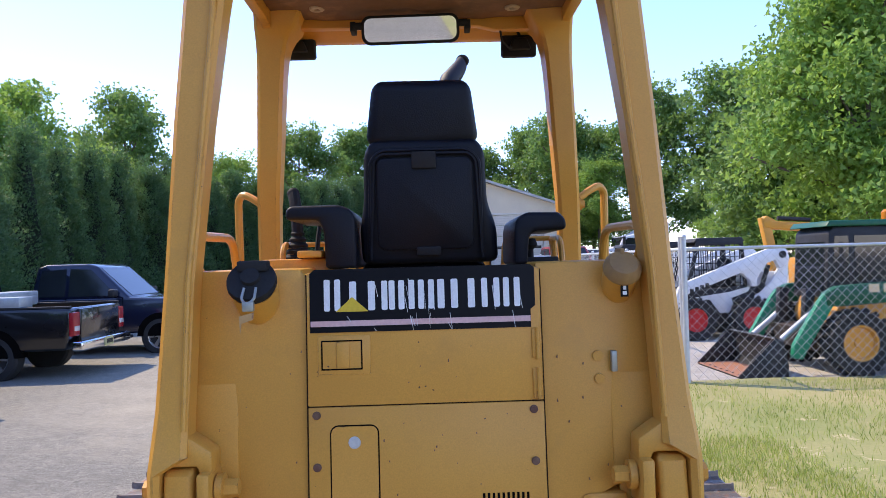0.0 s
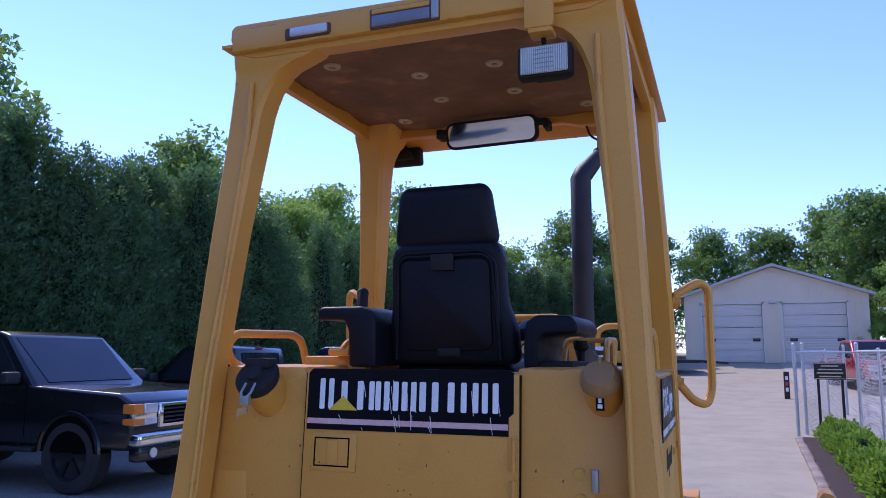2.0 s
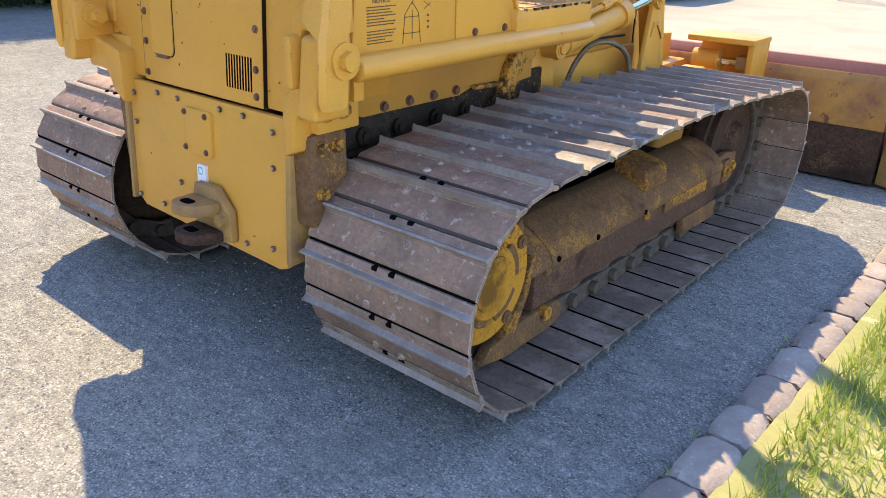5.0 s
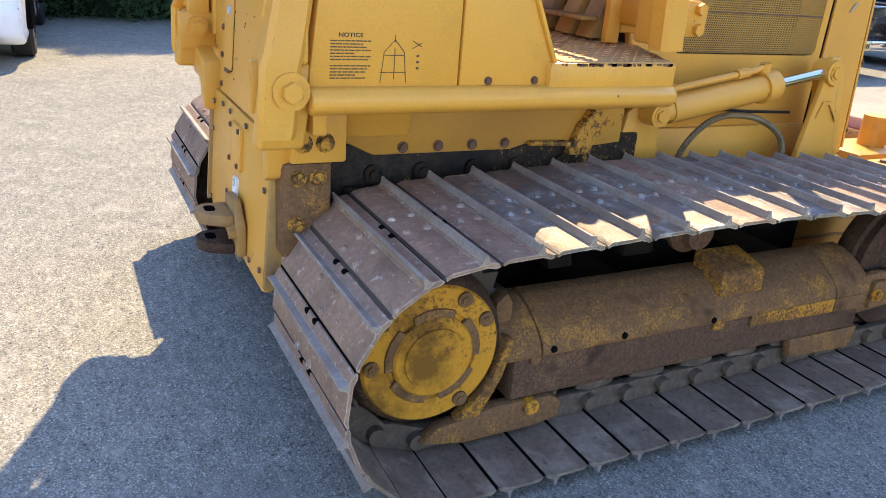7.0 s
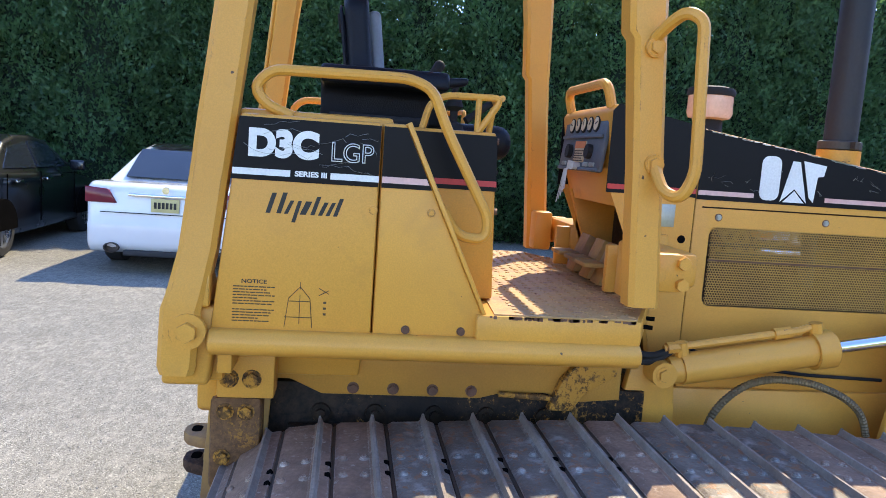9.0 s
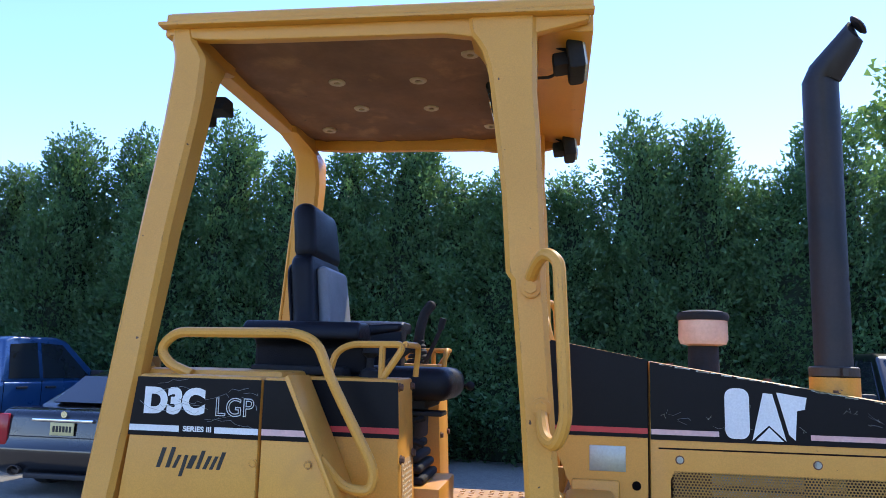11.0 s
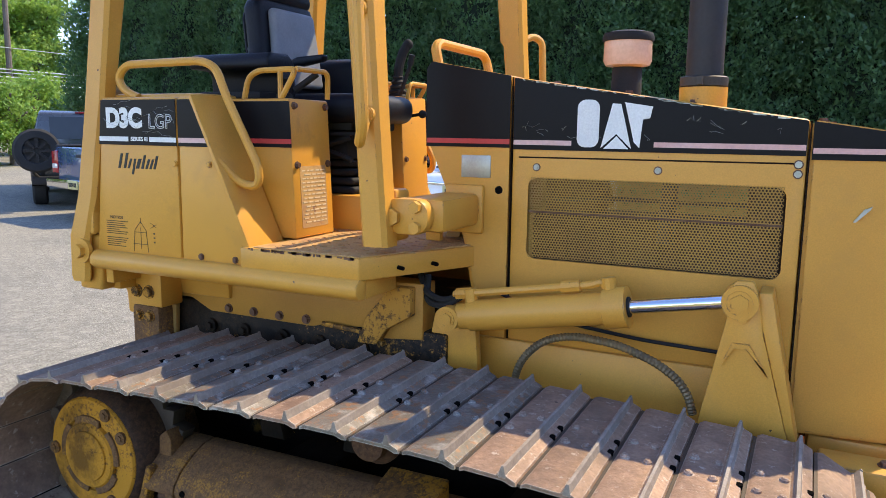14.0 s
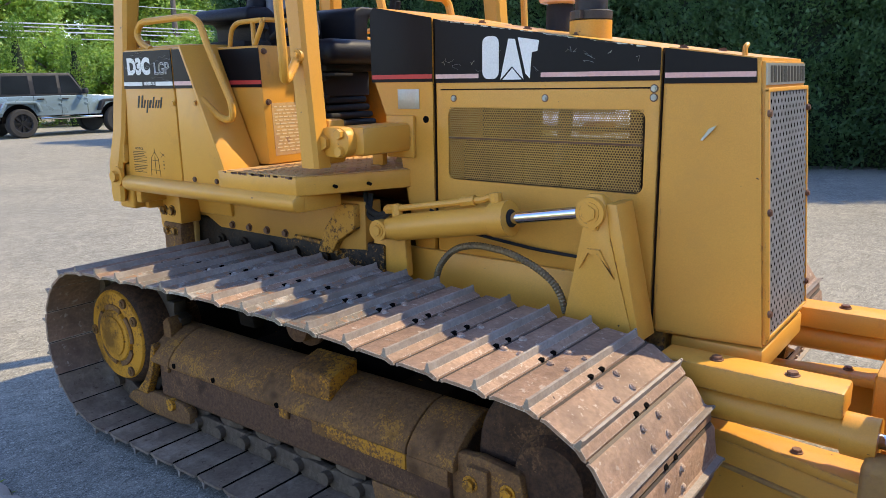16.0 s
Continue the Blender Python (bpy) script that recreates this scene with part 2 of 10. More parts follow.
LAMPGLASS = surface("lamp_lens", (0.34, 0.37, 0.35), (0.26, 0.30, 0.29), 30, 0, 0.4, bump=0.6, bump_scale=90)
HOSE = surface("dull_armoured_hose", (0.24, 0.17, 0.085), (0.13, 0.095, 0.055), 8, 100, 0.5, 0.3)
GREENTAG = surface("green_mark", (0.10, 0.45, 0.32), None, 5, 0, 0.6, bump=0)


MIRROR = surface("mirror_glass", (0.85, 0.86, 0.86), None, 3, 0, 0.03, 1.0, bump=0, rough_var=0.01)

# ---- mesh helpers ----


def finish(bm, smooth=35):
    bmesh.ops.recalc_face_normals(bm, faces=bm.faces[:])
    me = bpy.data.meshes.new("mesh")
    bm.to_mesh(me)
    bm.free()
    if smooth:
        me.shade_smooth()
        me.set_sharp_from_angle(angle=radians(smooth))
    return me


def thing(name, label, category, at=(0, 0, 0), group="", kind=""):
    e = new(name)
    e.empty_display_size = 0.2
    e.matrix_basis = Matrix.Translation(at)
    return tagged(e, label, category, group, kind)


def part(name, bm, material, parent, label="", smooth=35):
    """Links a bmesh (in world places) as one mesh object under its thing or part."""
    me = finish(bm, smooth) if isinstance(bm, bmesh.types.BMesh) else bm
    if not me.materials:
        me.materials.append(material)
    me.name = name
    ob = new(name, me)
    if parent is not None:
        ob.parent = parent
        if parent.parent is None:
            ob.matrix_parent_inverse = parent.matrix_basis.inverted()
    return tagged(ob, label)


def nb():
    return bmesh.new()


def box(bm, x0, x1, y0, y1, z0, z1, bevel=0.0, m=None, seg=2):
    g = bmesh.ops.create_cube(bm, size=1)
    vs = g["verts"]
    t = Matrix.Translation(((x0 + x1) / 2, (y0 + y1) / 2, (z0 + z1) / 2)) @ Matrix.Diagonal((abs(x1 - x0), abs(y1 - y0), abs(z1 - z0), 1))
    bmesh.ops.transform(bm, matrix=t, verts=vs)
    if bevel:
        es = list({e for v in vs for e in v.link_edges})
        r = bmesh.ops.bevel(bm, geom=es, offset=bevel, segments=seg, affect="EDGES", profile=0.5)
        vs = list({v for f in r["faces"] for v in f.verts} | {v for v in vs if v.is_valid})
        vs = [v for v in vs if v.is_valid]
        seen, stack = set(vs), list(vs)
        while stack:
            v = stack.pop()
            for e in v.link_edges:
                o = e.other_vert(v)
                if o not in seen:
                    seen.add(o)
                    stack.append(o)
        vs = list(seen)
    if m is not None:
        bmesh.ops.transform(bm, matrix=m, verts=vs)
    return vs


def prism(bm, pts, axis, lo, hi, bevel=0.0, m=None, seg=2):
    """A flat outline pushed along an axis. Points are (y, z) for x, (x, z) for y, (x, y) for z."""
    def place(p, d):
        return {"x": (d, p[0], p[1]), "y": (p[0], d, p[1]), "z": (p[0], p[1], d)}[axis]
    a = [bm.verts.new(place(p, lo)) for p in pts]
    b = [bm.verts.new(place(p, hi)) for p in pts]
    fs = [bm.faces.new(a), bm.faces.new(b[::-1])]
    for i in range(len(pts)):
        j = (i + 1) % len(pts)
        fs.append(bm.faces.new((a[i], b[i], b[j], a[j])))
    vs = a + b
    if bevel:
        bmesh.ops.recalc_face_normals(bm, faces=fs)
        es = list({e for v in vs for e in v.link_edges})
        before = set(bm.verts)
        r = bmesh.ops.bevel(bm, geom=es, offset=bevel, segments=seg, affect="EDGES", profile=0.5)
        vs = [v for v in bm.verts if v not in before or v in vs]
    if m is not None:
        bmesh.ops.transform(bm, matrix=m, verts=[v for v in vs if v.is_valid])
    return vs


def cyl(bm, p0, p1, r, seg=16, r2=None, caps=True):
    p0, p1 = Vector(p0), Vector(p1)
    d = p1 - p0
    g = bmesh.ops.create_cone(bm, cap_ends=caps, segments=seg, radius1=r, radius2=r if r2 is None else r2, depth=d.length)
    m = Matrix.Translation((p0 + p1) / 2) @ d.to_track_quat("Z", "Y").to_matrix().to_4x4()
    bmesh.ops.transform(bm, matrix=m, verts=g["verts"])
    return g["verts"]


def ball(bm, c, r, sx=1, sy=1, sz=1, seg=12):
    g = bmesh.ops.create_uvsphere(bm, u_segments=seg, v_segments=max(6, seg // 2), radius=r)
    bmesh.ops.transform(bm, matrix=Matrix.Translation(c) @ Matrix.Diagonal((sx, sy, sz, 1)), verts=g["verts"])
    return g["verts"]


def lathe(bm, prof, m, seg=24):
    """Turns (radius, height) pairs round the z axis of m."""
    rings = []
    for r, h in prof:
        rings.append([bm.verts.new(m @ Vector((r * math.cos(a), r * math.sin(a), h))) for a in (2 * math.pi * i / seg for i in range(seg))])
    for a, b in zip(rings, rings[1:]):
        for i in range(seg):
            j = (i + 1) % seg
            bm.faces.new((a[i], a[j], b[j], b[i]))
    bm.faces.new(rings[0][::-1])
    bm.faces.new(rings[-1])


def rounded(pts, r, n=4):
    """A path with its inner corners rounded."""
    pts = [Vector(p) for p in pts]
    out = [pts[0]]
    for a, b, c in zip(pts, pts[1:], pts[2:]):
        u, v = (a - b), (c - b)
        k = min(r, u.length * 0.49, v.length * 0.49)
        s, e = b + u.normalized() * k, b + v.normalized() * k
        for i in range(n + 1):
            t = i / n
            out.append(s * (1 - t) ** 2 + b * 2 * t * (1 - t) + e * t ** 2)
    return out + [pts[-1]]


def pipe(bm, pts, r, seg=10, radius=0.0, n=4, ripple=0.0):
    pts = rounded(pts, radius, n) if radius else [Vector(p) for p in pts]
    rings = []
    up = Vector((0.13, 0.21, 0.97)).normalized()
    for i, p in enumerate(pts):
        d = (pts[min(i + 1, len(pts) - 1)] - pts[max(i - 1, 0)]).normalized()
        s = d.cross(up)
        s = s.normalized() if s.length > 1e-4 else d.orthogonal().normalized()
        w = s.cross(d)
        up = w
        rr = r * (1 + ripple * (i % 2))
        rings.append([bm.verts.new(p + rr * (s * math.cos(a) + w * math.sin(a))) for a in (2 * math.pi * k / seg for k in range(seg))])
    for a, b in zip(rings, rings[1:]):
        for i in range(seg):
            j = (i + 1) % seg
            bm.faces.new((a[i], a[j], b[j], b[i]))
    bm.faces.new(rings[0][::-1])
    bm.faces.new(rings[-1])


def bolt(bm, c, axis, r=0.016, h=0.014, washer=True):
    """A hex head on a washer, standing off along axis."""
    c, d = Vector(c), Vector(axis).normalized()
    if washer:
        cyl(bm, c - d * 0.004, c + d * 0.003, r * 1.35, 12)
    cyl(bm, c, c + d * h, r, 6)


def round_rect(w, h, r, n=4):
    out = []
    for cx, cy, a0 in ((w / 2 - r, h / 2 - r, 0), (-w / 2 + r, h / 2 - r, 90), (-w / 2 + r, -h / 2 + r, 180), (w / 2 - r, -h / 2 + r, 270)):
        for i in range(n + 1):
            a = radians(a0 + 90 * i / n)
            out.append((cx + r * math.cos(a), cy + r * math.sin(a)))
    return out


def text_mesh(body, height, depth=0.0015, width=None, outline=0.0, bold=0.022):
    """Built-in letters as a mesh in the xy plane, standing on y = 0 from x = 0."""
    cu = bpy.data.curves.new("letters", "FONT")
    cu.body, cu.size, cu.extrude = body, 1.0, 0.0
    cu.offset = 0.0 if outline else bold
    if outline:
        cu.fill_mode = "NONE"
        cu.bevel_depth = outline
        cu.bevel_resolution = 0
    ob = bpy.data.objects.new("letters", cu)
    scene.collection.objects.link(ob)
    dg = bpy.context.evaluated_depsgraph_get()
    me = bpy.data.meshes.new_from_object(ob.evaluated_get(dg))
    bpy.data.objects.remove(ob)
    bpy.data.curves.remove(cu)
    xs = [v.co.x for v in me.vertices]
    ys = [v.co.y for v in me.vertices]
    k = height / (max(ys) - min(ys))
    kx = width / (max(xs) - min(xs)) if width else k
    me.transform(Matrix.Diagonal((kx, k, k, 1)) @ Matrix.Translation((-min(xs), -min(ys), 0)))
    return me


def lettering(name, body, height, m, material, parent, width=None, outline=0.0, bold=0.022):
    me = text_mesh(body, height, width=width, outline=outline, bold=bold)
    me.transform(m)
    return part(name, me, material, parent)

# ---- the bulldozer: x to its right, y ahead, rear plate near y = 0 ----
dozer = thing("bulldozer", "worn yellow crawler bulldozer with canopy parked on grey asphalt", "bulldozer")


def back(z):
    """The leaning rear face: its y at height z."""
    return -0.018 + (z - 0.72) * 0.065


LEAN_BACK = Matrix(((1, 0, 0, 0), (0, 1, 0.065, -0.018 - 0.72 * 0.065), (0, 0, 1, 0), (0, 0, 0, 1)))


def on_back(pts, lo, hi, bm=None, bevel=0.0):
    """An outline (x, z) on the leaning rear face, from lo to hi behind it (hi nearer the viewer behind)."""
    bm = bm or nb()
    prism(bm, [(x + 0.013, z) for x, z in pts], "y", -hi, -lo, bevel, LEAN_BACK)
    return bm


def rect(x0, x1, z0, z1):
    return [(x0, z0), (x1, z0), (x1, z1), (x0, z1)]


BROWN_INK = surface("faded_brown_print", (0.10, 0.060, 0.028), None, 40, 0, 0.6, bump=0)
FADED = surface("faded_sticker_yellow", (0.64, 0.335, 0.075), (0.60, 0.30, 0.06), 9, 160, 0.45, bump=0.03)
GAP = surface("rust_stained_gap", (0.030, 0.016, 0.010), (0.012, 0.008, 0.006), 9, 120, 0.9, bump=0, spec=0.05)
# rear tank and doors
b = nb()
prism(b, [(-0.45, 0.885), (0.45, 0.885), (0.47, 1.0), (0.665, 1.10), (0.645, 1.68), (0.328, 1.68), (0.328, 1.66), (-0.348, 1.66), (-0.348, 1.68), (-0.645, 1.68), (-0.665, 1.10), (-0.47, 1.0)], "y", 0.006, 0.42, 0.012, LEAN_BACK)
tank = part("rear_tank", b, YELLOW, dozer)
part("upper_door", on_back(rect(-0.3452, 0.3252, 1.2868, 1.664), 0.0, 0.010, bevel=0.004), YELLOW, dozer)
lower_door = part("lower_door", on_back([(-0.3452, 0.887), (0.3252, 0.887), (0.3252, 1.2842), (-0.3452, 1.2842)], 0.0, 0.009, bevel=0.004), YELLOW, dozer)
b = nb()
for x0, x1, z0, z1 in ((-0.3482, -0.3455, 0.89, 1.66), (0.3255, 0.3282, 0.89, 1.66), (-0.345, 0.325, 1.2844, 1.2866)):
    on_back(rect(x0, x1, z0, z1), -0.012, 0.0068, b)
part("door_gap", b, GAP, dozer)
b = nb()
for w, h, dx, dz in ((0.135, 0.235, 0, 0), ):
    pts = [(x - 0.215, z + 1.107) for x, z in round_rect(0.131, 0.245, 0.02)]
    on_back(pts, 0.0, 0.0125, b)
hatch = part("hatch", b, YELLOW, dozer)
b = nb()
outer, inner = round_rect(0.139, 0.253, 0.024), round_rect(0.133, 0.247, 0.021)
on_back([(x - 0.215, z + 1.107) for x, z in outer], 0.0, 0.0098, b)
part("hatch_gap", b, HOLE, dozer)
b = nb()
on_back([(-0.245, 0.975), (-0.18, 0.975), (-0.18, 0.985), (-0.245, 0.985)], 0.0, 0.02, b)
part("hinge", b, BOLT, hatch)
b = nb()
bolt(b, (-0.202, back(1.185) - 0.012, 1.185), (0, -1, 0), 0.013, 0.008)
part("lock", b, ZINC, hatch)
for x, z in ((-0.308, 1.262), (0.308, 1.262), (-0.308, 1.118), (0.308, 1.118), (-0.308, 1.02), (-0.308, 0.915), (0.308, 1.0), (0.308, 0.92)):
    b = nb()
    bolt(b, (x, back(z) - 0.009, z), (0, -1, 0.1), 0.009, 0.007)
    part("bolt", b, BOLT, dozer)
# latch and hinges of the upper door
b = on_back(rect(-0.315, -0.165, 1.375, 1.485), 0.0, 0.013, bevel=0.002)
latch = part("latch", b, YELLOW, dozer)
b = nb()
for x0, x1, z0, z1 in ((-0.303, -0.190, 1.388, 1.392), (-0.303, -0.190, 1.468, 1.472), (-0.305, -0.301, 1.388, 1.472), (-0.192, -0.188, 1.388, 1.472)):
    on_back(rect(x0, x1, z0, z1), 0.0, 0.0142, b)
part("latch_gap", b, HOLE, latch)
b = on_back(rect(-0.262, -0.225, 1.393, 1.467), 0.0, 0.018, bevel=0.003)
part("paddle", b, YELLOW, latch)
for z in (1.335, 1.448):
    b = nb()
    on_back(rect(0.296, 0.322, z - 0.042, z + 0.042), 0.0, 0.016, b, 0.003)
    cyl(b, (0.325, back(z - 0.045) - 0.018, z - 0.045), (0.325, back(z + 0.045) - 0.018, z + 0.045), 0.007, 10)
    part("hinge", b, YELLOW, dozer)
# rear decal: black field, stripe, mark and plain bars for the maker's name
b = nb()
pts = [(-0.336, 1.494), (0.296, 1.494), (0.296, 1.545), (0.310, 1.556), (0.310, 1.664), (0.298, 1.674), (-0.322, 1.674), (-0.336, 1.662)]
on_back(pts, 0.0, 0.0125, b)
decal = part("rear_decal", b, DECAL, dozer, "scratched black decal")
part("stripe", on_back(rect(-0.334, 0.295, 1.511, 1.527), 0.0, 0.0135), PINK, decal)
x = -0.299
for i, (w, stems) in enumerate(((0.055, 2), (0.058, 1), (0.044, 1), (0.046, 2), (0.054, 2), (0.054, 2), (0.026, 1), (0.046, 1), (0.046, 1), (0.060, 2), (0.056, 2))):
    z1 = 1.645 if i == 0 else 1.638
    bar = 0.017 if stems == 2 else 0.020
    for k in range(stems):
        cx = x + w / 2 + (k - (stems - 1) / 2) * (w - bar - 0.008)
        b = on_back([(px + cx, pz + (1.5545 + z1) / 2) for px, pz in round_rect(bar, z1 - 1.5545, 0.004, 2)], 0.0, 0.0137)
        part("bar", b, WHITE, decal)
    x += w + 0.0025
part("mark", on_back([(-0.262, 1.552), (-0.168, 1.552), (-0.215, 1.594)], 0.0, 0.0142), SIGN_Y, decal)
rnd = random.Random(4)
b = nb()
for i in range(22):
    px, pz = rnd.choice((rnd.uniform(-0.07, 0.02), rnd.uniform(-0.33, 0.29))), rnd.uniform(1.50, 1.65)
    dx, dz = rnd.uniform(0.002, 0.012), -rnd.uniform(0.01, 0.07)
    w = rnd.uniform(0.0006, 0.0022)
    on_back([(px, pz), (px + w, pz), (px + dx + w, max(1.496, pz + dz)), (px + dx, max(1.496, pz + dz))], 0.0, 0.0146, b)
tagged(part("scratches", b, WHITE, decal), kind="stuff")
# vent slots
for i in range(10):
    b = on_back(rect(0.142 + i * 0.0138, 0.149 + i * 0.0138, 0.930, 1.033), 0.0, 0.0098)
    part("vent_slot", b, HOLE, lower_door)
# paint chips
b = nb()
for i in range(40):
    px, pz = rnd.uniform(-0.62, 0.62), rnd.uniform(0.92, 1.45)
    s = rnd.uniform(0.0012, 0.0035)
    on_back([(px, pz), (px + s, pz), (px + s * rnd.uniform(0.6, 1.4), pz + s * rnd.uniform(1, 4)), (px - s * 0.2, pz + s * 1.5)], 0.0, 0.0112 if -0.34 < px < 0.32 else -0.0045, b)
tagged(part("paint_chips", b, BOLT, tank), kind="stuff")
# filler necks and caps
for side, cx in ((-1, -0.475), (1, 0.568)):
    b = nb()
    r = 0.066 if side < 0 else 0.050
    m = Matrix.Translation((cx, back(1.58) - 0.0, 1.60 if side < 0 else 1.615)) @ Euler((radians(52), 0, 0)).to_matrix().to_4x4()
    lathe(b, [(r * 0.7, -0.12), (r * 0.92, -0.05), (r, 0.02), (r, 0.055)], m, 20)
    neck = part("filler_neck", b, YELLOW, dozer)
    b = nb()
    if side < 0:
        lathe(b, [(0.03, 0.05), (0.064, 0.055), (0.070, 0.07), (0.068, 0.086), (0.028, 0.092), (0.026, 0.105)], m, 24)
        box(b, cx - 0.04, cx + 0.045, -0.03, 0.02, 1.675, 1.705, 0.006)
        part("cap", b, RUBBER, neck, "black filler cap")
        b = nb()
        pipe(b, [(cx - 0.012, -0.062, 1.63), (cx - 0.016, -0.082, 1.60), (cx + 0.0, -0.092, 1.585), (cx + 0.02, -0.085, 1.60), (cx + 0.02, -0.062, 1.63)], 0.004, 8, 0.01)
        box(b, cx - 0.012, cx + 0.020, -0.096, -0.080, 1.567, 1.594, 0.003)
        part("padlock", b, PLATE, neck, "steel padlock with paper tag")
        b = nb()
        prism(b, [(cx - 0.02, 1.555), (cx + 0.02, 1.565), (cx + 0.018, 1.545), (cx - 0.014, 1.535), (cx - 0.018, 1.505)], "y", -0.094, -0.092)
        part("tag", b, TREAD, neck)
    else:
        lathe(b, [(0.050, 0.05), (0.055, 0.058), (0.053, 0.075), (0.040, 0.092), (0.012, 0.097)], m, 20)
        box(b, cx - 0.006, cx + 0.006, -0.02, 0.045, 1.668, 1.712, 0.004)
        part("cap", b, DIRTY, neck)
        b = nb()
        prism(b, rect(cx - 0.011, cx + 0.011, 1.575, 1.612), "y", -0.031, -0.028, m=None)
        part("pictogram_plate", b, DECAL, neck)
        b = nb()
        box(b, cx - 0.006, cx + 0.006, -0.033, -0.0312, 1.581, 1.591)
        box(b, cx - 0.004, cx + 0.004, -0.033, -0.0312, 1.595, 1.606)
        part("pictogram", b, WHITE, neck)
# round cover discs and small marks beside them on the tank
for px, pz, r in ((0.500, 1.405, 0.015), (0.503, 1.34, 0.015), (0.44, 0.975, 0.026), (0.45, 1.005, 0.012)):
    b = nb()
    cyl(b, (px, back(pz) + 0.01, pz), (px, back(pz) - 0.002, pz), r, 20)
    part("cover_disc", b, YELLOW, tank)
b = nb()
box(b, 0.535, 0.552, 0.01, 0.028, 1.36, 1.42, 0.003)
part("reflector", b, PLATE, tank)
# lower rear guard plate, its bolts, cover, tag and the hitch
b = nb()
prism(b, [(-0.452, 0.44), (-0.40, 0.405), (0.40, 0.385), (0.445, 0.40), (0.445, 0.875), (-0.452, 0.875)], "y", -0.008, 0.016, 0.005, LEAN_BACK)
guard = part("rear_guard", b, YELLOW, dozer)
for x0, x1 in ((0.452, 0.475), (-0.478, -0.458)):
    b = nb()
    prism(b, [(x0, 0.42), (x1, 0.42), (x1, 0.875), (x0, 0.875)], "y", -0.02, 0.16, 0.003, LEAN_BACK)
    part("guard_edge", b, DIRTY, dozer)
for px, pz in ((-0.415, 0.828), (-0.255, 0.85), (-0.129, 0.849), (0.116, 0.852), (0.241, 0.853), (0.386, 0.827), (0.386, 0.716), (0.378, 0.45), (0.24, 0.43), (0.11, 0.556), (-0.137, 0.553), (-0.259, 0.443), (-0.42, 0.445), (-0.415, 0.722)):
    b = nb()
    y = back(pz) - 0.016
    cyl(b, (px, y + 0.004, pz), (px, y - 0.001, pz), 0.010, 14)
    gb = part("bolt", b, BOLT, dozer)
    b = nb()
    cyl(b, (px, y, pz), (px, y - 0.004, pz), 0.0062, 6)
    part("bolt_head", b, PLATE, gb)
b = on_back([(x - 0.02, z + 0.755) for x, z in round_rect(0.15, 0.155, 0.012, 3)], -0.002, 0.020, bevel=0.003)
cover = part("guard_cover", b, YELLOW, guard)
for px, pz in ((-0.08, 0.815), (0.04, 0.815), (-0.08, 0.695), (0.04, 0.695)):
    b = nb()
    bolt(b, (px, back(pz) - 0.02, pz), (0, -1, 0), 0.008, 0.007)
    part("screw", b, BOLT, guard)
part("tag", on_back(rect(-0.036, 0.012, 0.578, 0.644), 0, 0.0185), WHITE, guard, "small pale inspection sticker")
b = nb()
for x0, x1, z0, z1 in ((-0.028, -0.024, 0.612, 0.637), (-0.022, -0.004, 0.634, 0.638), (-0.022, -0.006, 0.612, 0.616), (-0.008, -0.004, 0.617, 0.637)):
    on_back(rect(x0, x1, z0, z1), 0, 0.0192, b)
part("tag_mark", b, GREENTAG, guard)
hitch_mat = DIRTY
b = nb()
prism(b, [(-0.015, 0.40), (0.19, 0.42), (0.19, 0.53), (0.115, 0.60), (0.0, 0.595), (-0.015, 0.55)], "y", -0.075, -0.045, 0.006)
hitch = part("hitch", b, hitch_mat, dozer)
for z0, mt in ((0.415, DRUM), (0.515, hitch_mat)):
    b = nb()
    prism(b, [(-0.01, -0.075), (0.15, -0.075), (0.145, -0.115), (0.115, -0.165), (0.075, -0.185), (0.025, -0.185), (-0.005, -0.16)], "z", z0, z0 + 0.042, 0.009)
    part("drawbar_plate", b, mt, hitch)
    b = nb()
    prism(b, [(x + 0.058, y - 0.14) for x, y in round_rect(0.062, 0.036, 0.017)], "z", z0 + 0.040, z0 + 0.0427)
    part("pin_hole", b, HOLE, hitch)
b = nb()
bolt(b, (0.155, -0.075, 0.50), (0, -1, 0), 0.024, 0.022)
part("bolt", b, DIRTY, hitch)

# oily black, deepened so that it also carries the shade under the machine
OIL_SHADE = surface("oily_black_and_shade", (0.010, 0.0085, 0.007), (0.026, 0.018, 0.012), 6.0, 80, 0.8, wear=(0.30, 0.165, 0.035), wear_at=0.66, bump=0.6, bump_scale=60, spec=0.08)
SKIRT = surface("oil_run_yellow_paint", (0.55, 0.262, 0.044), (0.44, 0.205, 0.040), 3.0, 160, 0.5, wear=(0.10, 0.05, 0.025), wear_at=0.70, bump=0.2, bump_scale=70, layer=((0.016, 0.012, 0.009), 2.6, 0.71, 0.75), spec=0.3)
OILY = crusty("oily_black_casting", (0.010, 0.008, 0.006), (0.040, 0.025, 0.014), (0.38, 0.185, 0.035), 0.55, 0.5, 0.6)
OILED = crusty("oil_stained_yellow", (0.040, 0.025, 0.015), (0.20, 0.098, 0.028), (0.50, 0.238, 0.040), 0.458, 0.6, 0.5)
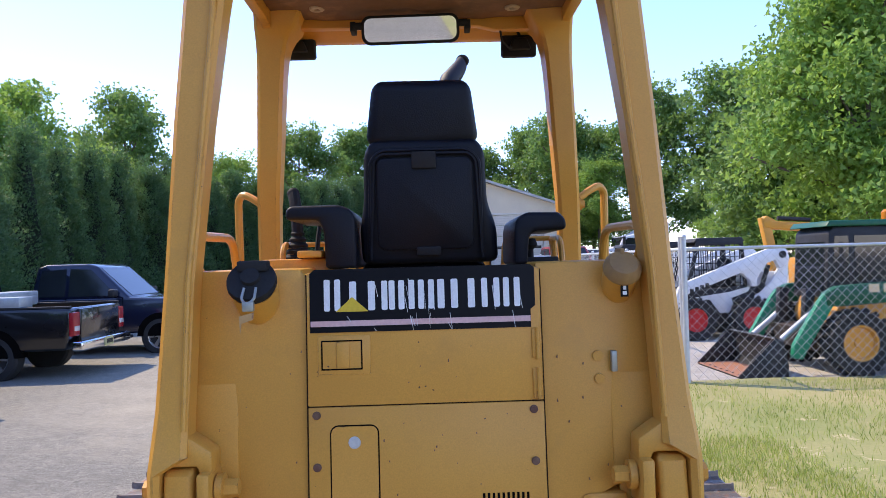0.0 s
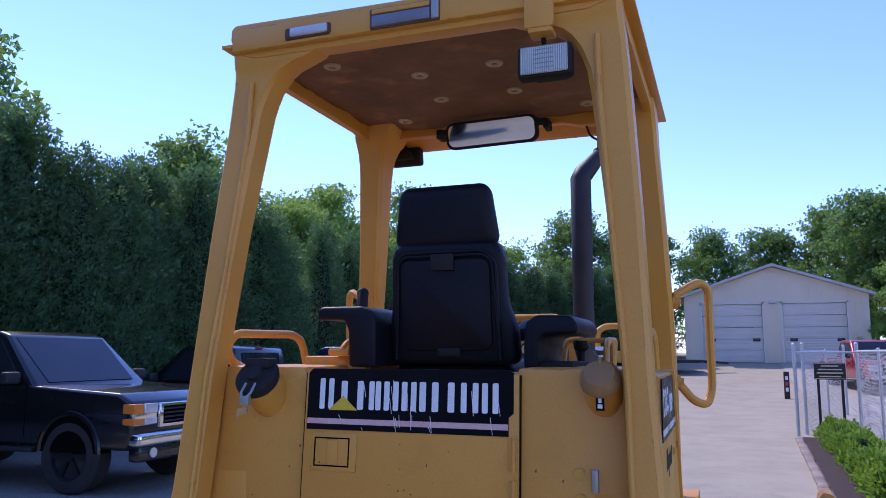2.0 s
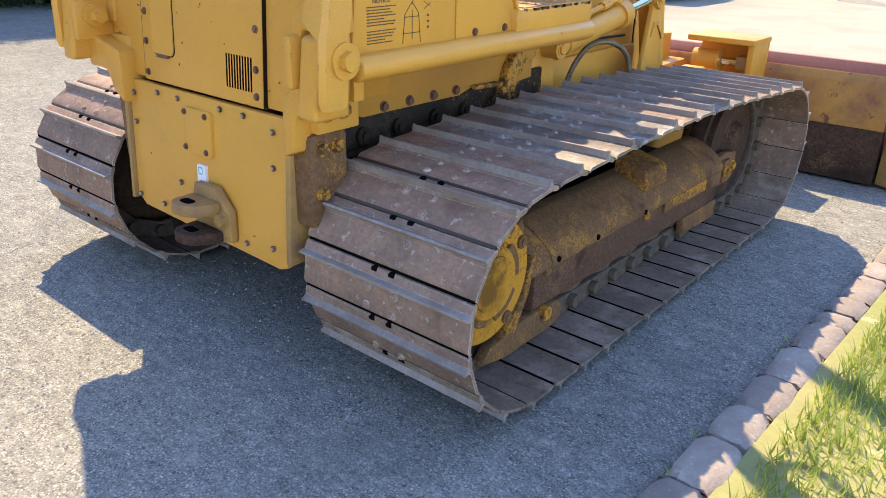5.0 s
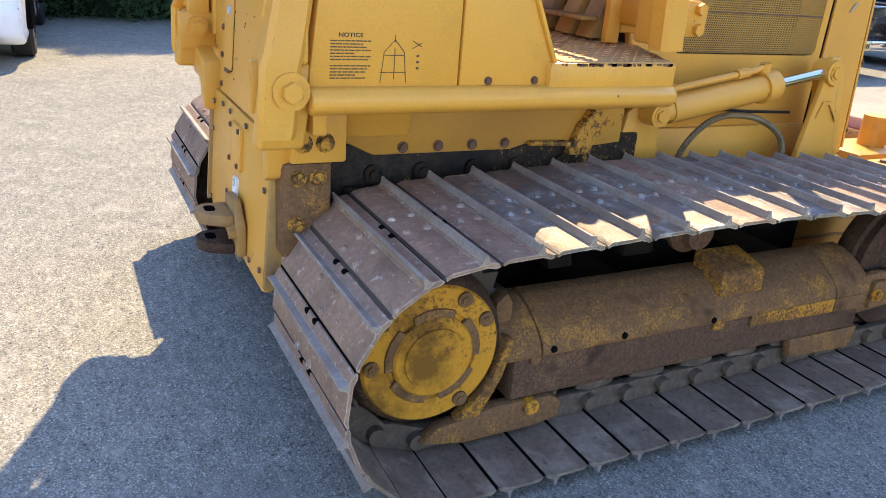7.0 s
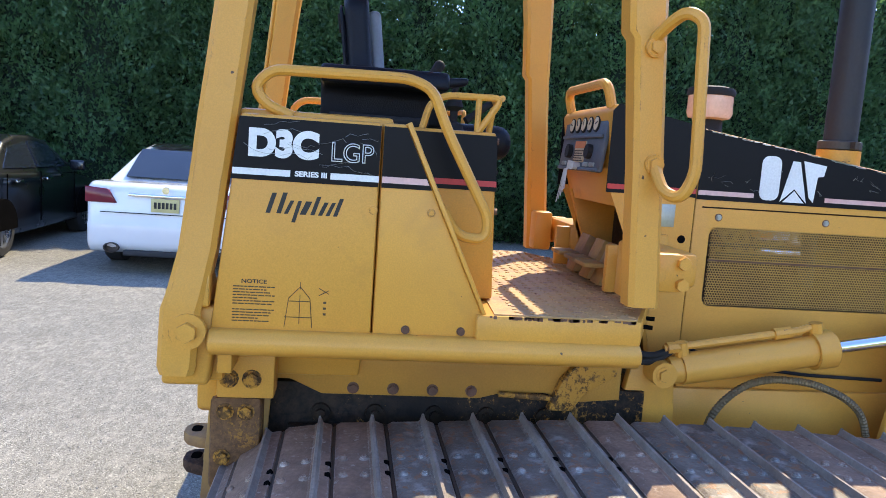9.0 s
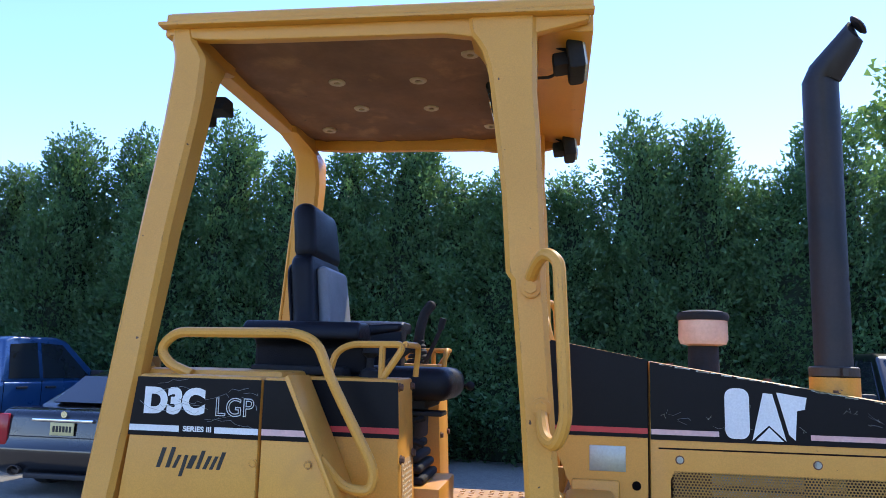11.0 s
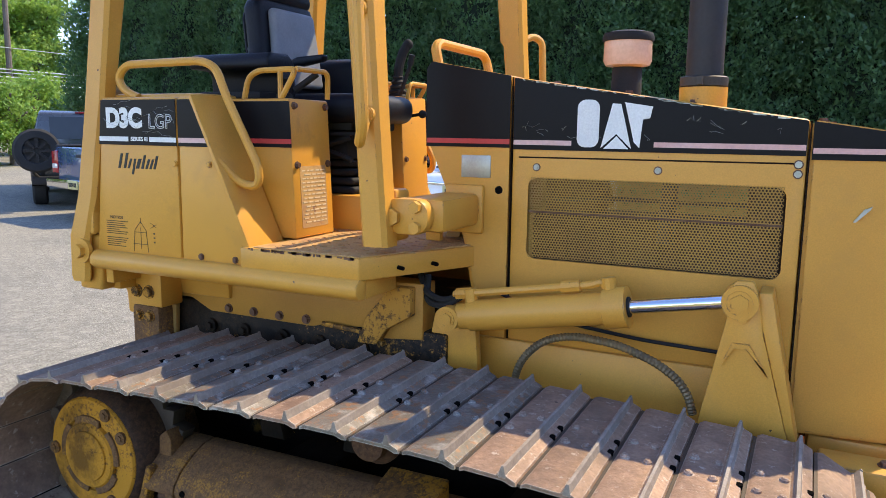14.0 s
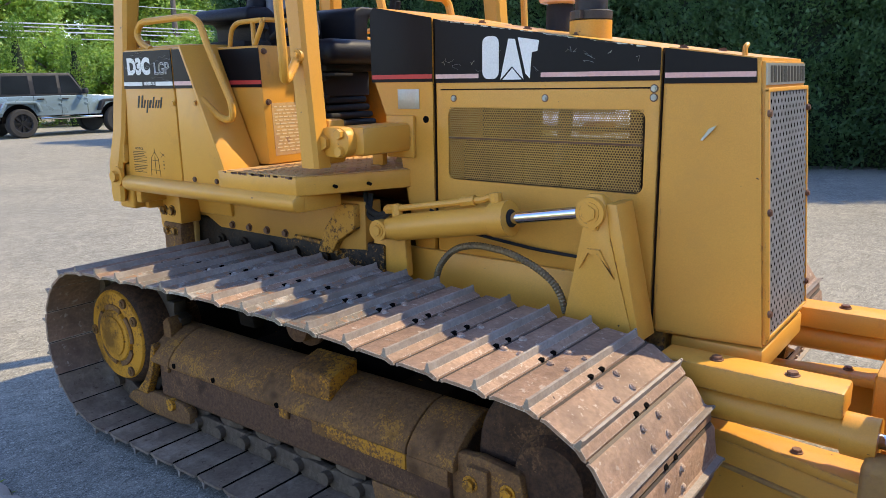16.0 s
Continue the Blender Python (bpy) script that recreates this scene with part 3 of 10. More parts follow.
# belly and transmission case, seen between the tracks and the floor plates
b = nb()
box(b, -0.35, 0.35, 0.05, 1.35, 0.34, 0.90, 0.02)
box(b, -0.27, 0.27, 1.35, 2.48, 0.36, 0.82, 0.02)
part("main_case", b, GRIMY, dozer)
for s in (-1, 1):
    # black plate added as the void's shade, and the brace standing on it
    b = nb()
    box(b, s * 0.455, s * 0.495, 0.10, 2.30, 0.22, 0.50, 0.006)
    part("frame_inner_plate", b, OIL_SHADE, dozer)
    b = nb()
    prism(b, [(0.56, 0.40), (0.62, 0.40), (0.76, 0.66), (0.70, 0.66)], "x", s * 0.50, s * 0.545, 0.006)
    part("frame_brace", b, GRIMY, dozer)
for s in (-1, 1):
    b = nb()
    box(b, s * 0.36, s * 0.432, 0.02, 1.36, 0.45, 0.86, 0.008)
    for y in (0.30, 0.47, 0.66, 0.83, 1.02):
        cyl(b, (s * 0.42, y, 0.765), (s * 0.446, y, 0.765), 0.030, 14)
        cyl(b, (s * 0.44, y, 0.765), (s * 0.458, y, 0.765), 0.016, 6)
    box(b, s * 0.42, s * 0.46, 0.20, 1.15, 0.70, 0.728, 0.006)
    part("case_side", b, OILY, dozer, "oily black casting with traces of yellow paint")
    # bracket and pipe behind the step, where the skirt ends
    b = nb()
    prism(b, [(1.02, 0.80), (1.10, 0.80), (1.14, 0.86), (1.24, 0.92), (1.24, 1.02), (1.16, 1.02), (1.06, 0.90)], "x", s * 0.435, s * 0.475, 0.006)
    part("step_bracket", b, OILED, dozer)
    b = nb()
    pipe(b, [(s * 0.455, 0.86, 0.845), (s * 0.46, 1.04, 0.838), (s * 0.455, 1.12, 0.80)], 0.010, 8, 0.03)
    part("drain_pipe", b, OILED, dozer)
    b = nb()
    prism(b, [(0.12, 0.87), (0.12, 1.03), (1.27, 1.03), (1.27, 0.83), (1.10, 0.815), (1.02, 0.845), (0.86, 0.838), (0.80, 0.822), (0.30, 0.824), (0.20, 0.87)], "x", s * 0.34, s * 0.438, 0.006)
    part("floor_skirt", b, SKIRT, dozer, "yellow floor skirt with black oil stains")
    for i in range(4):
        b = nb()
        y = 0.397 + i * 0.1255
        bolt(b, (s * 0.438, y, 0.847), (s, 0, 0), 0.014, 0.013)
        part("bolt", b, BOLT, dozer)
    b = nb()
    box(b, s * 0.45, s * 0.566, 0.0, 0.165, 0.845, 1.02, 0.008)
    part("case_shoulder", b, YELLOW, dozer)
    b = nb()
    box(b, s * 0.45, s * 0.552, -0.02, 0.13, 0.55, 0.845, 0.02)
    part("case_flange", b, FRAME, dozer)
    for dy, dz, r_ in ((0.035, 0.905, 0.021), (0.10, 0.905, 0.021), (0.025, 0.80, 0.019), (0.085, 0.80, 0.019), (0.02, 0.66, 0.019)):
        b = nb()
        bolt(b, (s * (0.566 if dz > 0.85 else 0.552), dy, dz), (s, 0, 0), r_, 0.016)
        part("bolt", b, OILED, dozer)

# fenders
for s in (-1, 1):
    b = nb()
    prism(b, [(-0.002, 1.06), (0.062, 1.664), (0.43, 1.664), (0.43, 1.06)], "x", s * 0.53, s * 0.715, 0.010)
    fender = part("fender", b, YELLOW, dozer)
    b = nb()
    prism(b, [(0.434, 1.06), (0.434, 1.664), (0.497, 1.664), (0.785, 1.06)], "x", s * 0.53, s * 0.713, 0.010)
    part("fender_door", b, YELLOW, dozer)
    b = nb()
    prism(b, [(0.495, 1.664), (0.783, 1.06), (0.795, 1.06), (0.507, 1.672)], "x", s * 0.535, s * 0.722, 0.003)
    part("fender_lip", b, YELLOW, dozer)
    # side decal with stripe
    b = nb()
    prism(b, [(0.042, 1.492), (0.060, 1.655), (0.428, 1.655), (0.428, 1.492)], "x", s * 0.714, s * 0.7165)
    prism(b, [(0.436, 1.492), (0.436, 1.655), (0.497, 1.655), (0.574, 1.492)], "x", s * 0.712, s * 0.7148)
    sd = part("side_decal", b, DECAL, dozer, "black model decal, scratched")
    gaps = ((0.046, 0.195), (0.30, 0.428)) if s > 0 else ((0.046, 0.428),)
    for y0, y1 in gaps:
        b = nb()
        prism(b, [(y0, 1.505), (y1, 1.505), (y1, 1.522), (y0, 1.522)], "x", s * 0.716, s * 0.7175)
        part("stripe", b, WHITE, sd)
    b = nb()
    prism(b, [(0.437, 1.505), (0.565, 1.505), (0.557, 1.522), (0.437, 1.522)], "x", s * 0.714, s * 0.7158)
    part("stripe", b, PINK, sd)
    b = nb()
    for i in range(14):
        y, z = rnd.uniform(0.07, 0.40), rnd.uniform(1.51, 1.645)
        pts = [(s * 0.7172, y, z)]
        for k in range(4):
            pts.append((s * 0.7172, min(0.42, pts[-1][1] + rnd.uniform(0.008, 0.03)), min(1.652, max(1.5, pts[-1][2] + rnd.uniform(-0.012, 0.010)))))
        pipe(b, pts, 0.0006, 3)
    tagged(part("scratches", b, PLATE, sd), kind="stuff")
    m = Matrix(((0, 0, s, s * 0.7168), (s, 0, 0, 0.085 if s > 0 else 0.385), (0, 1, 0, 1.552), (0, 0, 0, 1)))
    lettering("model_letters", "D3C", 0.076, m, WHITE, sd, width=0.182, bold=0.062)
    m2 = m.copy()
    m2.translation = (s * 0.7172, 0.300 if s > 0 else 0.17, 1.552)
    lettering("class_letters", "LGP", 0.052, m2, WHITE, sd, width=0.112, outline=0.020)
    if s > 0:
        m3 = m.copy()
        m3.translation = (0.7172, 0.207, 1.507)
        lettering("series_letters", "SERIES III", 0.015, m3, WHITE, sd, width=0.084, bold=0.04)
    # script name as plain slanted bars
    for y, w, h, drop in ((0.135, 0.012, 0.054, 0), (0.163, 0.012, 0.056, 0), (0.183, 0.010, 0.036, 0.0), (0.203, 0.010, 0.036, 0.022), (0.224, 0.016, 0.036, 0), (0.252, 0.011, 0.050, 0), (0.272, 0.011, 0.036, 0), (0.292, 0.010, 0.036, 0), (0.312, 0.011, 0.048, 0)):
        z0, d = 1.407 - drop, 0.016 * s
        ya = y if s > 0 else 0.46 - y - w
        b = nb()
        prism(b, [(ya, z0), (ya + w, z0), (ya + w + d, z0 + h + drop), (ya + d, z0 + h + drop)], "x", s * 0.7145, s * 0.7164)
        part("bar", b, INK, dozer)
    if s > 0:
        # notice: heading, lines of small print and the drawing
        b = nb()
        for i in range(13):
            z = 1.207 - i * 0.0078
            if i == 7:
                continue
            y0, y1 = 0.058, 0.168 - rnd.random() ** 3 * 0.05
            while y0 < y1 - 0.004:
                yw = min(y1, y0 + rnd.uniform(0.006, 0.02))
                box(b, 0.7145, 0.7158, y0, yw, z - 0.0017, z + 0.0013)
                y0 = yw + 0.0018
        notice = part("notice_print", b, BROWN_INK, dozer)
        b = nb()
        box(b, 0.7135, 0.7148, 0.05, 0.325, 1.092, 1.232)
        part("notice_field", b, FADED, notice, "faded yellow sticker field")
        m3 = m.copy()
        m3.translation = (0.7158, 0.080, 1.216)
        lettering("notice_letters", "NOTICE", 0.011, m3, INK, notice, width=0.066)
        b = nb()
        X = 0.7158
        for line in (((0.235, 1.225), (0.235, 1.205)), ((0.235, 1.212), (0.205, 1.18)), ((0.235, 1.212), (0.262, 1.18)), ((0.205, 1.18), (0.196, 1.10)), ((0.262, 1.18), (0.270, 1.10)), ((0.235, 1.19), (0.235, 1.11)), ((0.196, 1.128), (0.27, 1.128)), ((0.206, 1.172), (0.262, 1.172)), ((0.285, 1.21), (0.312, 1.195)), ((0.285, 1.19), (0.312, 1.205))):
            pipe(b, [(X, *line[0]), (X, *line[1])], 0.0011, 4)
        for i in range(3):
            box(b, 0.7145, 0.7158, 0.298, 0.306, 1.168 - i * 0.016, 1.174 - i * 0.016)
        part("notice_drawing", b, BROWN_INK, notice)
    # bolts on the side
    for y, z in ((0.418, 1.43), (0.575, 1.432), (0.525, 1.105), (0.68, 1.106)):
        b = nb()
        bolt(b, (s * 0.714, y, z), (s, 0, 0), 0.009, 0.007)
        part("bolt", b, YELLOW if z > 1.3 else BOLT, dozer)
    # side tube below the fenders
    b = nb()
    prism(b, [(0.69, 1.02), (0.735, 1.02), (0.76, 1.04), (0.76, 1.07), (0.735, 1.092), (0.69, 1.092)], "y", 0.0, 1.20, 0.010)
    for v in b.verts:
        v.co.x *= s
    part("side_rail_tube", b, YELLOW, dozer)
    b = nb()
    box(b, s * 0.50, s * 0.70, 1.165, 1.198, 1.02, 1.085, 0.004)
    part("tube_bracket", b, YELLOW, dozer)
    b = nb()
    box(b, s * 0.55, s * 0.70, 0.02, 0.06, 0.96, 1.06, 0.004)
    part("tube_bracket", b, YELLOW, dozer)
    # console box beside the seat
    top = 1.665 if s > 0 else 1.71
    b = nb()
    prism(b, [(0.34, 1.165), (0.80, 1.165), (0.775, top), (0.34, top)], "x", s * 0.285, s * 0.526, 0.008)
    console = part("console", b, ORANGE, dozer)
    b = nb()
    prism(b, [(0.51, 1.492), (0.786, 1.492), (0.778, top - 0.01), (0.51, top - 0.01)], "x", s * 0.527, s * 0.5285)
    part("console_decal", b, DECAL, console)
    b = nb()
    prism(b, [(0.57, 1.505), (0.786, 1.505), (0.785, 1.522), (0.57, 1.522)], "x", s * 0.5283, s * 0.5295)
    part("red_stripe", b, RED, console)
    for px, pz in ((0.31, 1.64), (0.50, 1.64), (0.31, 1.43), (0.50, 1.43)):
        b = nb()
        y = 0.80 - (pz - 1.165) * 0.05
        bolt(b, (s * px, y, pz), (0, 1, 0), 0.010, 0.012)
        part("bolt", b, BOLT, console)
    if s > 0:
        b = nb()
        prism(b, [(0.325, 1.20), (0.485, 1.20), (0.485, 1.425), (0.325, 1.425)], "y", 0.80, 0.8012, m=None)
        for v in b.verts:
            v.co.y -= (v.co.z - 1.165) * 0.05
        part("chart_plate", b, TREAD, console, "brown printed instruction plate")
        b = nb()
        for i in range(14):
            z = 1.41 - i * 0.0145
            y = 0.8014 - (z - 1.165) * 0.05
            x0 = 0.335
            while x0 < 0.465:
                w = rnd.uniform(0.01, 0.04)
                box(b, x0, min(x0 + w, 0.475), y - 0.0005, y + 0.0012, z - 0.004, z + 0.001)
                x0 += w + rnd.uniform(0.004, 0.012)
        tagged(part("small_print", b, PALE_INK, console), kind="stuff")

RUSTY = surface("brown_rust", (0.16, 0.055, 0.03), (0.09, 0.035, 0.02), 20, 100, 0.85)
# lifting eyes and canopy feet at the rear
for s in (-1, 1):
    b = nb()
    prism(b, [(s * 0.578, 1.13), (s * 0.578, 1.19), (s * 0.645, 1.235), (s * 0.728, 1.24), (s * 0.730, 1.15), (s * 0.716, 1.145), (s * 0.706, 1.152), (s * 0.62, 1.152), (s * 0.612, 1.13)], "y", -0.085, 0.0, 0.008)
    box(b, s * 0.578, s * 0.614, -0.12, 0.02, 1.00, 1.14, 0.010)
    part("canopy_foot", b, YELLOW, dozer)
    b = nb()
    box(b, s * 0.628, s * 0.706, -0.125, 0.0, 0.925, 1.146, 0.014, seg=3)
    for v in b.verts:
        if v.co.z > 1.08:
            v.co.y += (v.co.z - 1.08) ** 2 * 9
    part("mount_lug", b, YELLOW, dozer)
    b = nb()
    if s > 0:
        arm = [(0.478, 0.775), (0.532, 0.80), (0.537, 0.885), (0.55, 0.908), (0.575, 0.918), (0.645, 0.922), (0.645, 1.0), (0.56, 0.996), (0.525, 0.982), (0.495, 0.955), (0.482, 0.92)]
    else:
        arm = [(-0.425, 0.79), (-0.42, 0.975), (-0.60, 1.018), (-0.645, 1.02), (-0.645, 0.90), (-0.56, 0.902), (-0.525, 0.895), (-0.508, 0.87), (-0.492, 0.83), (-0.46, 0.81)]
    prism(b, arm, "y", -0.06, 0.03, 0.010)
    part("mount_arm", b, YELLOW, dozer)
    b = nb()
    cyl(b, (s * 0.735, -0.05, 1.085), (s * 0.752, -0.05, 1.085), 0.048, 20)
    bolt(b, (s * 0.752, -0.05, 1.085), (s, 0, 0), 0.027, 0.02, False)
    part("pivot_bolt", b, YELLOW, dozer)
    b = nb()
    cyl(b, (s * 0.575, -0.05, 1.085), (s * 0.555, -0.05, 1.085), 0.04, 20)
    bolt(b, (s * 0.555, -0.05, 1.085), (-s, 0, 0), 0.025, 0.04, False)
    part("pivot_bolt", b, YELLOW, dozer)
    if s > 0:
        b = nb()
        prism(b, [(0.655, 1.352), (0.668, 1.349), (0.690, 1.353), (0.712, 1.350), (0.713, 1.356), (0.690, 1.362), (0.668, 1.357), (0.655, 1.359)], "y", -0.078, -0.068)
        part("rust_line", b, RUSTY, dozer)
        b = nb()
        prism(b, [(0.664, 1.25), (0.672, 1.27), (0.668, 1.30), (0.676, 1.34), (0.660, 1.345), (0.655, 1.30), (0.660, 1.27)], "y", -0.080, -0.068)
        part("rust_line", b, RUSTY, dozer)

# canopy posts: hollow-looking tapering channels
def post(sections, name, ahead=0.0):
    """sections: (z, x0, x1, y0, y1) from the bottom up."""
    b = nb()
    rings = []
    for z, x0, x1, y0, y1 in sections:
        y0, y1 = y0 + ahead, y1 + ahead
        c = 0.014 if x1 > x0 else -0.014
        rings.append([b.verts.new(p) for p in ((x0 + c, y0, z), (x1 - c, y0, z), (x1, y0 + 0.014, z), (x1, y1 - 0.014, z), (x1 - c, y1, z), (x0 + c, y1, z), (x0, y1 - 0.014, z), (x0, y0 + 0.014, z))])
    for a, c in zip(rings, rings[1:]):
        for i in range(8):
            j = (i + 1) % 8
            b.faces.new((a[i], a[j], c[j], c[i]))
    b.faces.new(rings[0][::-1])
    b.faces.new(rings[-1])
    return part(name, b, YELLOW, dozer)


for s in (-1, 1):
    o = 0.0 if s > 0 else 0.008
    rp = post([(z, s * x0, s * (x1 + o * min(1, max(0, z - 1.2) * 3)), y0, y1) for z, x0, x1, y0, y1 in (
        (0.962, 0.712, 0.744, -0.122, -0.036), (0.985, 0.712, 0.744, -0.130, -0.03), (1.14, 0.710, 0.744, -0.125, -0.02), (1.18, 0.642, 0.742, -0.112, -0.01), (1.30, 0.642, 0.730, -0.085, 0.012), (1.65, 0.630, 0.704, -0.050, 0.050), (2.10, 0.592, 0.684, -0.002, 0.098), (2.43, 0.556, 0.664, 0.034, 0.142), (2.52, 0.543, 0.658, 0.040, 0.15), (2.565, 0.528, 0.655, 0.042, 0.15), (2.60, 0.512, 0.652, 0.044, 0.15), (2.632, 0.490, 0.650, 0.044, 0.15), (2.655, 0.462, 0.648, 0.042, 0.14), (2.672, 0.425, 0.646, 0.038, 0.13), (2.684, 0.375, 0.646, 0.034, 0.12), (2.70, 0.32, 0.646, 0.030, 0.11), (2.75, 0.30, 0.646, 0.026, 0.10))], "rear_post")
    b = nb()
    pipe(b, [(s * 0.652, -0.090, 1.25), (s * 0.642, -0.052, 1.65), (s * 0.612, -0.014, 2.0), (s * 0.580, 0.028, 2.42), (s * 0.575, 0.036, 2.62)], 0.009, 8)
    part("post_seam", b, YELLOW, rp)
    fp = post([(1.19, s * 0.60, s * 0.688, 1.172, 1.265), (1.60, s * 0.60, s * 0.69, 1.145, 1.235), (1.95, s * 0.59, s * 0.685, 1.115, 1.21), (1.97, s * 0.587, s * 0.682, 1.10, 1.21), (2.20, s * 0.57, s * 0.674, 1.085, 1.20), (2.40, s * 0.556, s * 0.664, 1.06, 1.19), (2.52, s * 0.545, s * 0.658, 1.045, 1.18), (2.58, s * 0.538, s * 0.656, 1.035, 1.18), (2.63, s * 0.525, s * 0.655, 1.02, 1.18), (2.665, s * 0.505, s * 0.654, 1.00, 1.18), (2.69, s * 0.48, s * 0.653, 0.98, 1.18), (2.76, s * 0.45, s * 0.653, 0.97, 1.18)], "front_post", 0.0 if s > 0 else 0.008)
    if s < 0:
        fp.data.transform(Matrix.Translation((-0.026, 0, 0)))
    b = nb()
    box(b, s * 0.52, s * 0.61, 1.18, 1.26, 1.20, 1.37, 0.012)
    part("post_boss", b, YELLOW, dozer)
    # clamp block between post and cowl
    b = nb()
    pts = [(y + 1.305, z + 1.288) for y, z in round_rect(0.16, 0.115, 0.05)]
    prism(b, pts, "x", s * 0.585, s * 0.635, 0.006)
    box(b, s * 0.30, s * 0.59, 1.27, 1.42, 1.235, 1.345, 0.02)
    box(b, s * 0.297, s * 0.318, 1.29, 1.435, 1.205, 1.375, 0.008)
    blk = part("mount_block", b, YELLOW, dozer)
    for y, z, r in ((1.262, 1.285, 0.028), (1.345, 1.32, 0.02), (1.345, 1.255, 0.02)):
        b = nb()
        bolt(b, (s * 0.635, y, z), (s, 0, 0), r, 0.02, False)
        part("bolt", b, YELLOW, blk)
    # grab handle on the post
    b = nb()
    pipe(b, [(s * 0.69, 1.17, 1.95), (s * 0.74, 1.185, 1.985), (s * 0.79, 1.21, 2.01), (s * 0.82, 1.245, 1.985), (s * 0.82, 1.265, 1.58), (s * 0.80, 1.24, 1.515), (s * 0.75, 1.21, 1.53), (s * 0.695, 1.2, 1.60)], 0.017, 10, 0.04)
    gh = part("grab_handle", b, YELLOW, dozer)
    for y, z in ((1.17, 1.925), (1.2, 1.605)):
        b = nb()
        cyl(b, (s * 0.686, y, z), (s * 0.70, y, z), 0.028, 12)
        bolt(b, (s * 0.70, y, z), (s, 0, 0), 0.018, 0.014)
        part("bolt", b, YELLOW, gh)
    # side hand rails
    b = nb()
    X = 0.655 if s > 0 else -0.672
    pipe(b, [(X, 0.19, 1.665), (X, 0.12, 1.69), (X, 0.085, 1.735), (X, 0.13, 1.785), (X, 0.50, 1.79), (X, 0.565, 1.765), (X, 0.61, 1.66), (X, 0.745, 1.42), (X, 0.74, 1.36), (X, 0.66, 1.365), (s * 0.70, 0.60, 1.45)], 0.015, 10, 0.05)
    part("hand_rail", b, YELLOW, dozer)
    b = nb()
    x1 = s * 0.50
    pipe(b, [(x1, 0.545, top - 0.04), (x1, 0.575, 1.74), (x1, 0.62, 1.765), (x1, 0.79, 1.768), (x1, 0.76, 1.72), (x1, 0.72, 1.66)], 0.011, 8, 0.03)
    pipe(b, [(x1, 0.72, 1.768), (x1, 0.72, 1.65)], 0.010, 8)
    pipe(b, [(x1, 0.79, 1.768), (s * 0.32, 0.80, 1.768), (s * 0.31, 0.79, 1.67)], 0.010, 8, 0.03)
    part("console_rail", b, YELLOW if s > 0 else ORANGE, dozer)

# canopy roof, header beams, liner
b = nb()
prism(b, [(-0.652, 2.758), (-0.652, 2.808), (-0.634, 2.823), (0.622, 2.803), (0.645, 2.785), (0.645, 2.755)], "y", 0.010, 1.345, 0.012)
prism(b, [(-0.640, 2.722), (-0.640, 2.80), (0.636, 2.795), (0.636, 2.716)], "y", 0.004, 0.05, 0.008)
part("roof", b, YELLOW, dozer)
b = nb()
prism(b, [(-0.560, 2.70), (-0.630, 2.722), (-0.635, 2.745), (0.632, 2.742), (0.626, 2.716), (0.55, 2.696)], "y", 0.026, 0.09, 0.004)
part("rear_header", b, YELLOW, dozer)
for s in (-1, 1):
    b = nb()
    prism(b, [(0.02, 2.76), (0.02, 2.72), (0.14, 2.70), (0.26, 2.695), (0.90, 2.692), (1.02, 2.675), (1.16, 2.68), (1.33, 2.72), (1.34, 2.76)], "x", s * 0.606, s * 0.642, 0.004)
    part("side_header", b, YELLOW if s > 0 else ORANGE, dozer)
    b = nb()
    prism(b, [(0.0, 2.738), (0.0, 2.750), (1.345, 2.746), (1.345, 2.734)], "x", s * 0.636, s * 0.676, 0.002)
    part("roof_lip", b, YELLOW, dozer)
b = nb()
prism(b, [(-0.60, 2.705), (0.26, 2.705), (0.34, 2.685), (0.60, 2.685), (0.60, 2.76), (-0.60, 2.76)], "y", 1.10, 1.15, 0.006)
prism(b, [(1.15, 2.735), (1.30, 2.70), (1.345, 2.70), (1.345, 2.76), (1.15, 2.76)], "x", -0.60, 0.60, 0.006)
part("front_header", b, ORANGE, dozer)
GROMMET = surface("dusty_grommet", (0.50, 0.38, 0.26), (0.40, 0.28, 0.18), 20, 100, 0.6)


def liner_z(x, y):
    """The sagging headliner's height."""
    return 2.738 + 0.014 * noise.noise((x * 3, y * 3, 1.0)) + 0.009 * noise.noise((x * 9, y * 9, 4.0)) + 0.006 * noise.noise((x * 5 + y * 22, y * 4, 7.0))


b = nb()
n = 34
vs = {}
for i in range(n + 1):
    for j in range(n + 1):
        x, y = -0.605 + 1.21 * i / n, 0.03 + 1.10 * j / n
        vs[i, j] = b.verts.new((x, y, liner_z(x, y)))
for i in range(n):
    for j in range(n):
        b.faces.new((vs[i, j], vs[i, j + 1], vs[i + 1, j + 1], vs[i + 1, j]))
part("headliner", b, LINER, dozer, "stained brown sagging headliner", 80)
for x, y in ((-0.385, 0.24), (-0.135, 0.45), (0.157, 0.43), (0.149, 0.735), (-0.157, 0.735), (0.395, 0.955), (-0.41, 0.96)):
    b = nb()
    lathe(b, [(0.012, 0.004), (0.013, -0.003), (0.028, -0.004), (0.032, 0.0), (0.032, 0.006)], Matrix.Translation((x, y, liner_z(x, y) - 0.003)), 18)
    part("grommet", b, GROMMET, dozer)
